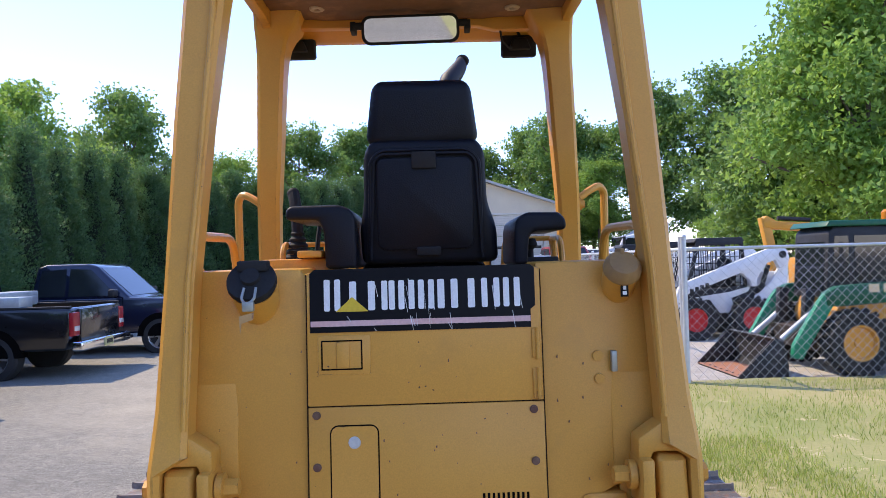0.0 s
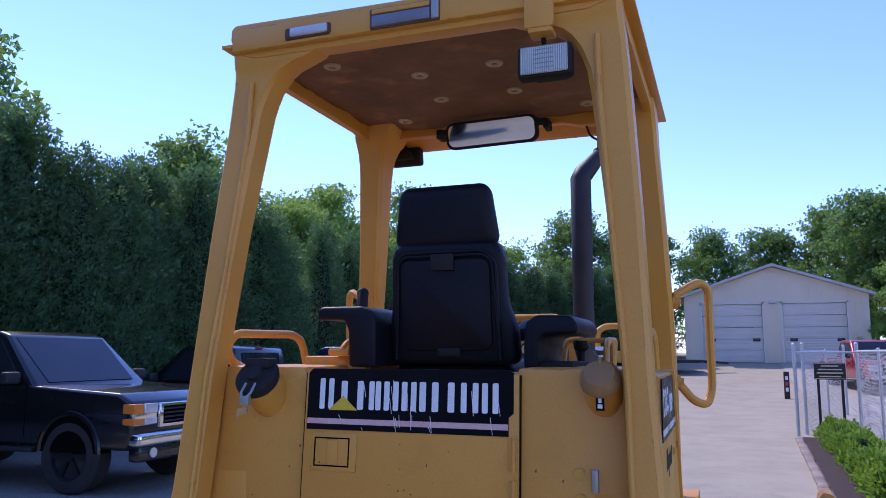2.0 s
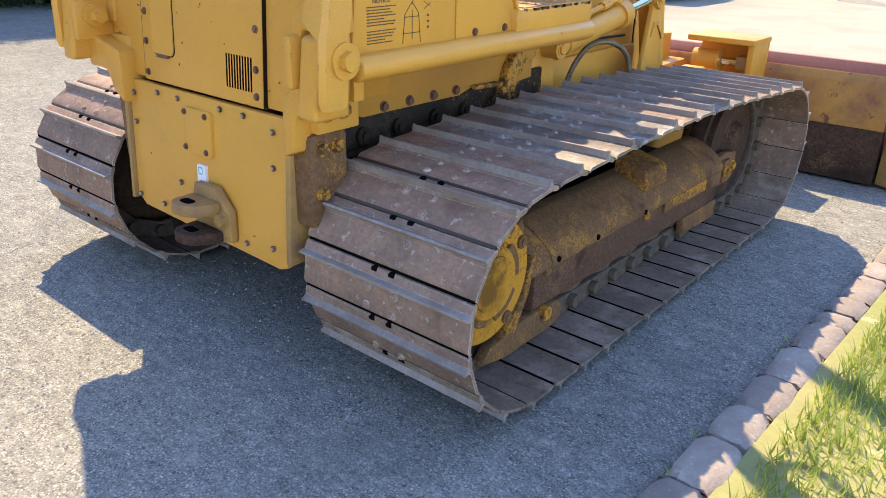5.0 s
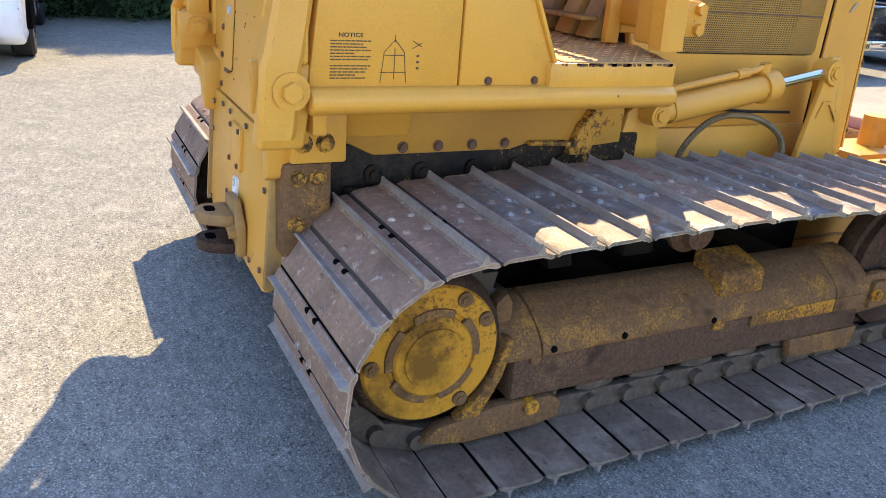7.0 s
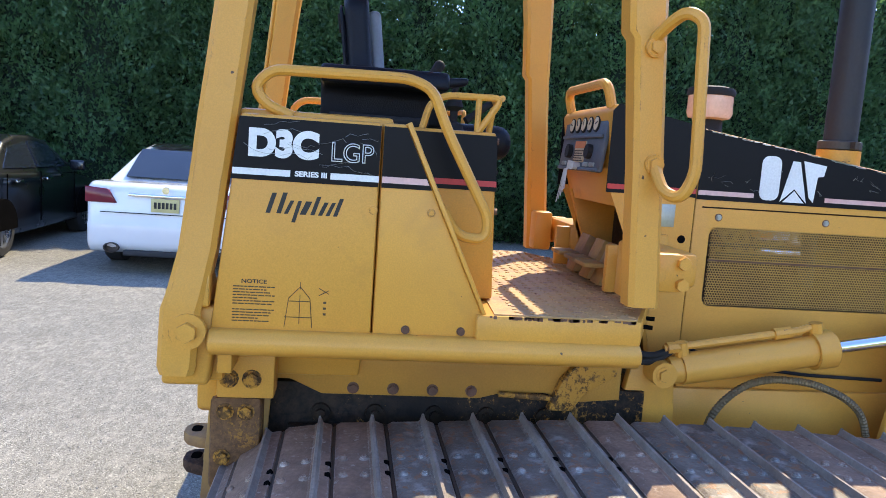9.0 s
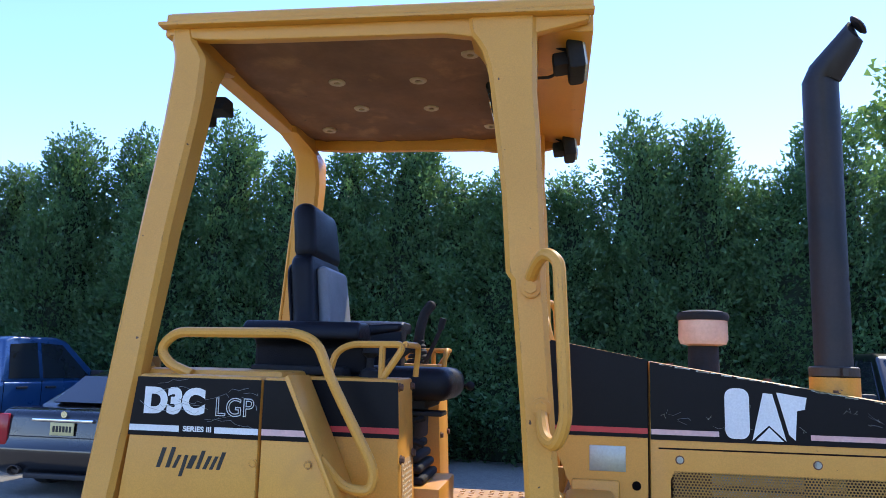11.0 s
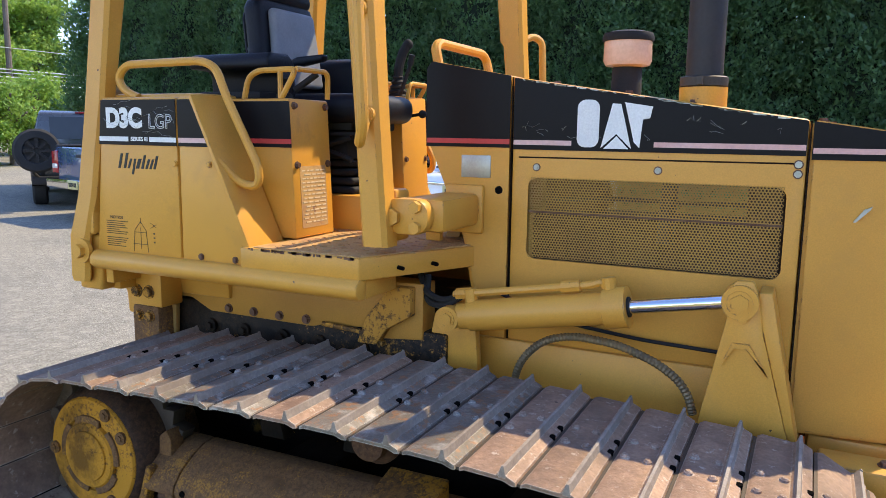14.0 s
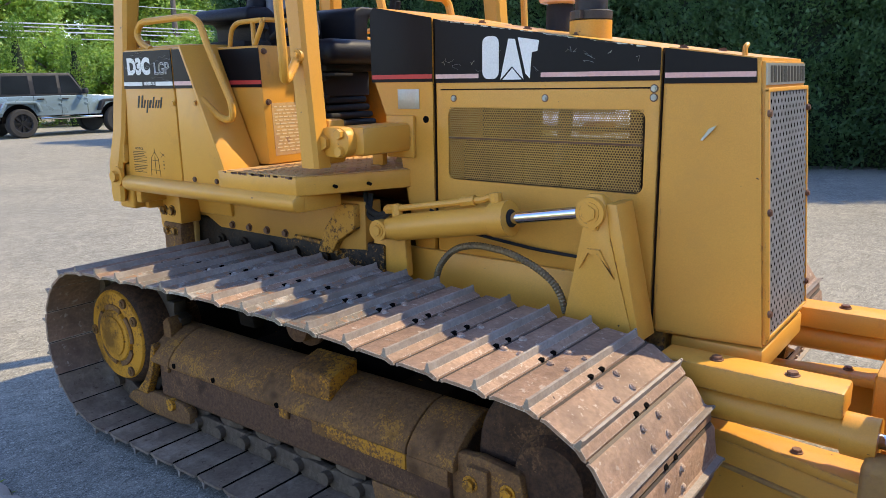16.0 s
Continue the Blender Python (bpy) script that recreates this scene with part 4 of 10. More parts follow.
# lamps on the rear header, work lamp and front lamps
b = nb()
box(b, -0.408, -0.270, -0.010, 0.006, 2.739, 2.770, 0.006)
part("rear_light", b, ZINC, dozer)
b = nb()
box(b, -0.43, -0.262, -0.004, 0.03, 2.732, 2.774, 0.008)
part("rear_light_base", b, BOLT, dozer)
b = nb()
box(b, -0.122, 0.112, -0.002, 0.03, 2.722, 2.789, 0.003)
rc = part("number_recess", b, BOLT, dozer)
b = nb()
box(b, -0.114, 0.080, -0.005, 0.006, 2.770, 2.786, 0.002)
part("recess_lip", b, YELLOW, rc)
b = nb()
box(b, -0.112, 0.082, -0.010, 0.006, 2.727, 2.764, 0.004)
part("number_lens", b, GREYGRILL, rc)
b = nb()
box(b, 0.086, 0.110, -0.007, 0.006, 2.726, 2.786, 0.003)
part("end_block", b, PLATE, rc)


def work_lamp(c, yaw, pitch, bracket, deep=0.05):
    m = Matrix.Translation(c) @ Euler((radians(pitch), 0, radians(yaw))).to_matrix().to_4x4()
    b = nb()
    box(b, -0.08, 0.08, -0.02, 0.03, -0.050, 0.050, 0.012, m)
    prism(b, [(-0.05, -0.022), (0.05, -0.022), (0.03, 0.03), (-0.03, 0.03)], "y", 0.025, 0.025 + deep, 0.008, m)
    lamp = part("work_lamp", b, RUBBER, dozer, "black rectangular work lamp")
    b = nb()
    box(b, -0.069, 0.069, -0.026, -0.018, -0.041, 0.041, 0.004, m)
    lens = part("lens", b, LENS, lamp)
    b = nb()
    for k in range(22):
        x = -0.066 + k * 0.0063
        box(b, x - 0.0011, x + 0.0011, -0.0275, -0.025, -0.041, 0.041, 0, m)
    for z in (-0.026, -0.012, 0.002, 0.016, 0.029):
        box(b, -0.03, 0.03, -0.0275, -0.025, z - 0.0012, z + 0.0012, 0, m)
    tagged(part("lens_ribbing", b, LAMPGLASS, lens), kind="stuff")
    b = nb()
    pipe(b, bracket, 0.008, 8, 0.02)
    part("bracket", b, RUBBER, lamp)


LENS = surface("bright_lamp_lens", (0.66, 0.69, 0.64), (0.56, 0.60, 0.56), 30, 0, 0.25, bump=0.4, bump_scale=90)
work_lamp((0.426, 0.035, 2.556), 0, -2, [(0.42, 0.06, 2.60), (0.42, 0.05, 2.625), (0.42, 0.03, 2.655)], 0.08)
b = nb()
box(b, 0.375, 0.462, -0.012, 0.004, 2.645, 2.822, 0.005)
box(b, 0.375, 0.462, -0.012, 0.12, 2.812, 2.826, 0.004)
box(b, 0.385, 0.455, -0.008, 0.06, 2.632, 2.650, 0.004)
lb = part("lamp_bracket", b, YELLOW, dozer)
for x in (0.395, 0.442):
    b = nb()
    bolt(b, (x, 0.02, 2.824), (0, 0, 1), 0.011, 0.012)
    bolt(b, (x, -0.012, 2.795), (0, -1, 0), 0.008, 0.006)
    part("bolt", b, BOLT, lb)
work_lamp((0.46, 1.30, 2.665), 180, -8, [(0.46, 1.28, 2.70), (0.46, 1.26, 2.71), (0.45, 1.24, 2.72)])
work_lamp((-0.545, 1.30, 2.675), 180, -8, [(-0.54, 1.28, 2.70), (-0.54, 1.26, 2.71), (-0.53, 1.24, 2.72)])
b = nb()
pipe(b, [(0.36, 1.12, 2.69), (0.37, 1.16, 2.65), (0.41, 1.22, 2.635), (0.45, 1.26, 2.655)], 0.005, 6, 0.02)
part("lamp_cable", b, RUBBER, dozer)
# mirror
m = Matrix.Translation((-0.028, 1.01, 2.665)) @ Euler((radians(12), radians(-1), 0)).to_matrix().to_4x4()
b = nb()
prism(b, round_rect(0.41, 0.118, 0.035), "y", -0.012, 0.02, 0.004, m)
mir = part("rear_view_mirror", b, RUBBER, dozer, "wide black framed mirror")
b = nb()
prism(b, round_rect(0.385, 0.096, 0.028), "y", -0.0145, -0.012, 0, m)
part("mirror_glass", b, MIRROR, mir)
for s in (-1, 1):
    b = nb()
    cyl(b, m @ Vector((s * 0.20, 0, 0.02)), m @ Vector((s * 0.24, 0, 0.02)), 0.016, 10)
    box(b, -0.028 + s * 0.24 - 0.012, -0.028 + s * 0.24 + 0.012, 1.0, 1.07, 2.66, 2.70, 0.003)
    part("mirror_arm", b, RUBBER, mir)

# floor and steps
for s in (-1, 1):
    b = nb()
    prism(b, [(s * 0.285, 0.70), (s * 0.735, 0.72), (s * 0.735, 1.195), (s * 0.296, 1.40), (s * 0.0, 1.40), (s * 0.0, 0.45)], "z", 1.085, 1.158, 0.005)
    step = part("step_plate", b, YELLOW, dozer)
    b = nb()
    prism(b, [(s * 0.29, 0.80), (s * 0.725, 0.77), (s * 0.725, 1.185), (s * 0.302, 1.385), (s * 0.0, 1.385), (s * 0.0, 0.45)], "z", 1.1575, 1.162)
    tread = part("tread_plate", b, TREAD, step, "worn chequered foot plate")
    b = nb()
    for i in range(15):
        for j in range(20):
            x, y = 0.05 + i * 0.046, 0.55 + j * 0.042
            if y < 0.82 and x > 0.26 or x > 0.70 or y > 1.39 - max(0, x - 0.3) * 0.49 or y < 0.80 and x > 0.28:
                continue
            a = radians(45 if (i + j) % 2 else -45)
            mm = Matrix.Translation((s * x, y, 1.1628)) @ Matrix.Rotation(a, 4, "Z")
            box(b, -0.011, 0.011, -0.0035, 0.0035, -0.0015, 0.0015, 0, mm)
    tagged(part("tread_pattern", b, TREAD, step), kind="stuff")
    # bare chipped paint along the edge
    b = nb()
    for i in range(40):
        y = rnd.uniform(0.74, 1.19)
        w = rnd.uniform(0.004, 0.02)
        box(b, s * 0.7352, s * 0.7362, y, y + w, 1.154 - rnd.uniform(0, 0.006), 1.1585)
    tagged(part("edge_wear", b, BOLT, step), kind="stuff")
    for y, z in ((1.26, 1.115), (1.32, 1.115)):
        b = nb()
        x = s * (0.735 - (y - 1.195) * 2.14)
        cyl(b, (x, y, z), (x + s * 0.012, y + 0.024, z), 0.007, 8)
        part("hole", b, HOLE, step)

# seat
def cushion(name, x0, x1, y0, y1, z0, z1, r, mat, m=None, label=""):
    b = nb()
    box(b, x0, x1, y0, y1, z0, z1, r, m, seg=4)
    return part(name, b, mat, dozer, label, 60)


rec = Matrix.Translation((0.033, 0.385, 1.685)) @ Matrix.Rotation(radians(7), 4, "X")
seatback = nb()
box(seatback, -0.205, 0.16, -0.028, 0.055, 0.385, 0.60, 0.038, None, 4)
for v in seatback.verts:
    k = max(0.0, (v.co.z - 0.43) / 0.17)
    v.co.x = -0.0225 + (v.co.x + 0.0225) * (1 - 0.13 * k)
bmesh.ops.transform(seatback, matrix=rec, verts=seatback.verts)
part("headrest", seatback, VINYL, dozer, "black vinyl headrest", 60)
for k in range(3):
    b = nb()
    box(b, -0.20 + 0.01 * k, 0.155 - 0.01 * k, -0.03 + 0.004 * k, 0.04, 0.372 - 0.014 * k, 0.392 - 0.014 * k, 0.008, rec, 3)
    part("neck_pleat", b, VINYL, dozer, "", 60)
b = nb()
prism(b, [(-0.23, 0.0), (0.22, 0.0), (0.215, 0.12), (0.185, 0.20), (0.18, 0.37), (0.15, 0.41), (-0.185, 0.41), (-0.215, 0.37), (-0.22, 0.20), (-0.235, 0.12)], "y", -0.035, 0.045, 0.025, rec, 3)
shell = part("seat_back", b, VINYL, dozer, "black moulded seat back", 60)
b = nb()
pts = [(x - 0.018, z + 0.20) for x, z in round_rect(0.315, 0.30, 0.03)]
prism(b, pts, "y", -0.048, -0.03, 0.006, rec)
part("back_panel", b, VINYL, shell)
b = nb()
for h in (0.0, 0.012):
    pipe(b, [rec @ Vector(p) for p in ((-0.20, -0.045, 0.02 + h), (-0.195 + h, -0.045, 0.34), (-0.16, -0.045, 0.375 - h), (0.125, -0.045, 0.375 - h), (0.16 - h, -0.045, 0.34), (0.165, -0.045, 0.02 + h))], 0.006, 6, 0.03)
part("back_piping", b, VINYL, shell)
b = nb()
box(b, -0.06, 0.02, -0.058, -0.045, 0.315, 0.37, 0.004, rec)
part("back_latch", b, RUBBER, shell)
b = nb()
box(b, -0.05, 0.03, -0.055, -0.04, 0.03, 0.06, 0.006, rec)
part("back_latch", b, RUBBER, shell)
# pad of black vinyl, coloured grey as if the sun lay on it
b = nb()
prism(b, [(-0.18, 0.04), (0.14, 0.04), (0.12, 0.36), (-0.16, 0.36)], "y", 0.04, 0.085, 0.02, rec, 3)
part("back_pad", b, SUNLIT_VINYL, shell, "black vinyl pad with its sun sheen coloured grey", 60)
cushion("seat_cushion", -0.21, 0.22, 0.40, 0.895, 1.585, 1.70, 0.05, VINYL, None, "dusty dark seat cushion")
b = nb()
box(b, -0.19, 0.16, 0.44, 0.80, 1.555, 1.60, 0.01)
box(b, -0.17, 0.13, 0.50, 0.76, 1.44, 1.556, 0.01)
box(b, 0.05, 0.17, 0.70, 0.86, 1.535, 1.55, 0.004)
pipe(b, [(0.16, 0.50, 1.44), (0.16, 0.80, 1.53)], 0.012, 6)
pipe(b, [(0.16, 0.80, 1.44), (0.16, 0.50, 1.53)], 0.012, 6)
part("seat_pan", b, RUBBER, dozer)
b = nb()
for i in range(4):
    z = 1.30 + i * 0.036
    box(b, -0.17 + 0.008 * i, 0.14 - 0.008 * i, 0.48, 0.80 - 0.012 * i, z, z + 0.030, 0.013, seg=3)
part("suspension_bellows", b, RUBBER, dozer)
b = nb()
box(b, -0.20, 0.18, 0.44, 0.86, 1.16, 1.30, 0.008)
part("seat_base", b, ORANGE, dozer)
for s in (-1, 1):
    if s > 0:
        arm = [(0.462, 1.780), (0.462, 1.812), (0.440, 1.836), (0.335, 1.838), (0.303, 1.818), (0.296, 1.785), (0.294, 1.672), (0.336, 1.672), (0.342, 1.760), (0.362, 1.778)]
    else:
        arm = [(-0.428, 1.832), (-0.428, 1.866), (-0.412, 1.877), (-0.262, 1.877), (-0.222, 1.862), (-0.208, 1.832), (-0.206, 1.675), (-0.305, 1.675), (-0.309, 1.795), (-0.326, 1.830)]
    b = nb()
    prism(b, arm, "y", 0.25, 0.635, 0.012, None, 3)
    part("arm_pad", b, VINYL, dozer, "black vinyl arm pad on its support", 60)
    b = nb()
    box(b, 0.30 if s > 0 else -0.40, 0.44 if s > 0 else -0.32, 0.28, 0.58, 1.668 if s > 0 else 1.712, 1.695 if s > 0 else 1.735, 0.006)
    part("arm_base", b, ORANGE if s < 0 else RUBBER, dozer)
b = nb()
prism(b, [(0.50, 1.76), (0.60, 1.80), (0.72, 1.82), (0.725, 1.845), (0.60, 1.838), (0.50, 1.80)], "x", 0.20, 0.245, 0.010, None, 3)
part("armrest", b, VINYL, dozer, "", 60)
# control levers
b = nb()
for i in range(5):
    z = 1.71 + i * 0.022
    lathe(b, [(0.048 - i * 0.006, 0), (0.050 - i * 0.006, 0.009), (0.040 - i * 0.006, 0.02)], Matrix.Translation((-0.46, 0.66, z)), 14)
joy = part("joystick_boot", b, RUBBER, dozer)
b = nb()
pipe(b, [(-0.46, 0.66, 1.80), (-0.462, 0.665, 1.86), (-0.47, 0.68, 1.92), (-0.478, 0.70, 1.955)], 0.022, 10)
ball(b, (-0.48, 0.703, 1.958), 0.024)
part("grip", b, RUBBER, joy)
b = nb()
pipe(b, [(-0.40, 0.70, 1.71), (-0.395, 0.74, 1.80), (-0.39, 0.765, 1.86)], 0.009, 8)
cyl(b, (-0.39, 0.763, 1.855), (-0.386, 0.775, 1.90), 0.014, 10)
part("lever", b, RUBBER, dozer)
b = nb()
pipe(b, [(-0.29, 0.80, 1.62), (-0.24, 0.90, 1.63)], 0.007, 8)
ball(b, (-0.235, 0.91, 1.63), 0.018)
part("parking_lever", b, RUBBER, dozer)
b = nb()
lathe(b, [(0.035, 0), (0.03, 0.02), (0.012, 0.03), (0.012, 0.06), (0.028, 0.075), (0.02, 0.10)], Matrix.Translation((0.40, 0.66, 1.665)), 14)
cyl(b, (0.39, 0.70, 1.70), (0.36, 0.78, 1.76), 0.012, 10)
part("implement_lever", b, RUBBER, dozer)

# cowl with instruments
b = nb()
prism(b, [(1.205, 1.775), (1.225, 1.80), (1.52, 1.745), (1.52, 1.49), (1.252, 1.49), (1.235, 1.55)], "x", -0.297, 0.297, 0.010)
cowl = part("cowl", b, ORANGE, dozer)
b = nb()
box(b, -0.29, 0.29, 1.45, 1.518, 0.83, 1.495)
part("firewall", b, DRUM, cowl)
for s in (-1, 1):
    b = nb()
    prism(b, [(1.252, 1.492), (1.32, 1.30), (1.36, 1.16), (1.42, 0.83), (1.52, 0.83), (1.52, 1.492)], "x", s * 0.272, s * 0.2965, 0.004)
    part("cowl_cheek", b, ORANGE, cowl)
b = nb()
prism(b, [(1.222, 1.585), (1.236, 1.585), (1.276, 1.455), (1.262, 1.455)], "x", -0.235, 0.255, 0.003)
part("knee_panel", b, ORANGE, cowl, "worn yellow knee panel under the dash")
for s in (-1, 1):
    b = nb()
    prism(b, [(1.205, 1.505), (1.205, 1.775), (1.225, 1.799), (1.522, 1.744), (1.522, 1.505)], "x", s * 0.2975, s * 0.2995)
    part("cowl_decal", b, DECAL, cowl)
    b = nb()
    prism(b, [(1.208, 1.517), (1.522, 1.517), (1.522, 1.534), (1.208, 1.534)], "x", s * 0.299, s * 0.3008)
    part("red_stripe", b, RED, cowl)
    b = nb()
    prism(b, [(1.222, 1.504), (1.522, 1.504), (1.522, 0.95), (1.415, 0.95), (1.37, 1.16), (1.31, 1.30)], "x", s * 0.297, s * 0.2988, 0.0)
    part("cowl_side", b, YELLOW, cowl)
b = nb()
box(b, 0.298, 0.3015, 1.345, 1.455, 1.40, 1.477, 0.001)
part("maker_plate", b, PLATE, cowl, "blank brushed data plate")
b = nb()
cyl(b, (0.2975, 1.487, 1.36), (0.3012, 1.487, 1.36), 0.014, 14)
part("hole", b, HOLE, cowl)
# dashboard face
dash = Matrix.Translation((0, 1.2155, 1.665)) @ Matrix.Rotation(radians(-7), 4, "X")
b = nb()
LABELO = surface("orange_label_ink", (0.72, 0.23, 0.07), None, 5, 0, 0.6, bump=0)
DASH = surface("grey_dash_plastic", (0.105, 0.120, 0.140), (0.080, 0.092, 0.110), 8, 120, 0.5)
box(b, -0.25, 0.25, -0.016, 0.0, -0.10, 0.115, 0.006, dash)
panel = part("dash_panel", b, DASH, cowl, "blue-grey instrument panel")
b = nb()
box(b, -0.235, 0.235, -0.026, -0.014, 0.018, 0.030, 0.004, dash)
box(b, -0.235, 0.235, -0.024, -0.014, -0.100, -0.088, 0.004, dash)
part("dash_ledge", b, DASH, cowl)
for i in range(5):
    x = -0.15 + i * 0.072
    b = nb()
    cyl(b, dash @ Vector((x, -0.015, 0.070)), dash @ Vector((x, -0.021, 0.070)), 0.030, 18)
    g = part("gauge", b, RUBBER, cowl)
    b = nb()
    cyl(b, dash @ Vector((x, -0.0205, 0.070)), dash @ Vector((x, -0.0228, 0.070)), 0.023, 18)
    part("gauge_face", b, PALE_INK, g)
    b = nb()
    box(b, x - 0.002, x + 0.002, -0.0242, -0.0226, 0.066, 0.088, 0, dash @ Matrix.Translation((x, 0, 0.07)) @ Matrix.Rotation(0.6 * (i - 2), 4, "Y") @ Matrix.Translation((-x, 0, -0.07)))
    part("gauge_hand", b, INK, g)
b = nb()
box(b, -0.055, 0.065, -0.021, -0.015, -0.070, 0.008, 0.003, dash)
lb_ = part("dash_label", b, PALE_INK, cowl, "warning label with an orange head")
b = nb()
box(b, -0.055, 0.065, -0.0225, -0.0205, -0.018, 0.008, 0, dash)
part("label_head", b, LABELO, lb_)
b = nb()
for k in range(5):
    box(b, -0.048, 0.058 - 0.015 * (k % 2), -0.0222, -0.0205, -0.030 - k * 0.009, -0.026 - k * 0.009, 0, dash)
part("label_bars", b, BROWN_INK, lb_)
for x in (-0.115, 0.125):
    b = nb()
    cyl(b, dash @ Vector((x, -0.014, -0.03)), dash @ Vector((x, -0.034, -0.03)), 0.026, 14)
    part("dash_knob", b, RUBBER, cowl)
for x in (-0.17, -0.09, 0.10, 0.17):
    b = nb()
    box(b, x - 0.026, x + 0.026, -0.022, -0.014, -0.084, -0.068, 0.003, dash)
    part("rocker_switch", b, PLATE, cowl)
b = nb()
cyl(b, dash @ Vector((0.02, -0.015, -0.085)), dash @ Vector((0.02, -0.04, -0.085)), 0.014, 12)
box(b, 0.017, 0.023, -0.06, -0.04, -0.10, -0.07, 0, dash)
for i in range(5):
    a = 0.5 * i - 1.0
    box(b, 0.012 + 0.012 * math.sin(a), 0.018 + 0.012 * math.sin(a), -0.058 - 0.002 * i, -0.056 - 0.002 * i, -0.18 - 0.012 * i, -0.10, 0, dash @ Matrix.Rotation(a * 0.15, 4, "Y"))
part("key_bunch", b, ZINC, cowl, "bunch of keys hanging from the switch")
b = nb()
pipe(b, [(0.235, 1.22, 1.79), (0.235, 1.205, 1.85), (0.20, 1.20, 1.872), (-0.20, 1.20, 1.872), (-0.235, 1.205, 1.85), (-0.235, 1.22, 1.79)], 0.018, 10, 0.03)
part("dash_handle", b, ORANGE, dozer)
# pedals and linkage under the dash
for x in (-0.16, 0.02, 0.16):
    b = nb()
    prism(b, [(1.24, 1.17), (1.30, 1.17), (1.34, 1.30), (1.30, 1.32)], "x", x - 0.05, x + 0.05, 0.006)
    box(b, x - 0.06, x + 0.06, 1.18, 1.26, 1.235, 1.25, 0.004, None)
    part("pedal", b, DIRTY, dozer)
# left-side fastener of the cowl and hose to the lower right
for s in (-1, 1):
    b = nb()
    box(b, s * 0.30, s * 0.33, 1.22, 1.28, 1.17, 1.33, 0.006)
    part("cowl_clamp", b, YELLOW, dozer)

# engine hood
def hood_x(y):
    return 0.293 - max(0.0, y - 2.40) * 0.13


b = nb()
prof = [(1.528, 1.741), (2.437, 1.605), (2.437, 0.66), (1.528, 0.66)]
prism(b, prof, "x", -0.290, 0.290, 0.012)
# cut the screen openings through both side panels, with a turned-in lip
for s in (-1, 1):
    b.faces.ensure_lookup_table()
    panel = [f for f in b.faces if all(abs(v.co.x - s * 0.290) < 1e-4 for v in f.verts)]
    rim_edges = [e for e in panel[0].edges]
    bmesh.ops.delete(b, geom=panel, context="FACES_ONLY")
    inner = [b.verts.new((s * 0.290, y + 1.99, z + 1.268)) for y, z in round_rect(0.80, 0.275, 0.03)]
    loop = [b.edges.new((p, q)) for p, q in zip(inner, inner[1:] + inner[:1])]
    bmesh.ops.triangle_fill(b, edges=rim_edges + loop, use_beauty=True)
    lip = [b.verts.new((s * 0.278, v.co.y, v.co.z)) for v in inner]
    for i in range(len(inner)):
        j = (i + 1) % len(inner)
        b.faces.new((inner[i], inner[j], lip[j], lip[i]))
bmesh.ops.recalc_face_normals(b, faces=b.faces[:])
hood = part("hood", b, YELLOW, dozer)
b = nb()
v = []
for y, zt in ((2.443, 1.604), (2.735, 1.562)):
    w = hood_x(y) if y > 2.5 else 0.290
    zb = 0.665
    v.append([b.verts.new((sx * w, y + (0.0 if k else 0.0), z)) for sx, z, k in ((-1, zb, 0), (1, zb, 0), (1, zt, 1), (-1, zt, 1))])
for i in range(4):
    j = (i + 1) % 4
    b.faces.new((v[0][i], v[0][j], v[1][j], v[1][i]))
b.faces.new(v[0][::-1])
b.faces.new(v[1])
bmesh.ops.recalc_face_normals(b, faces=b.faces[:])
bmesh.ops.bevel(b, geom=b.edges[:], offset=0.010, segments=2, affect="EDGES")
nose = part("radiator_housing", b, YELLOW, dozer)
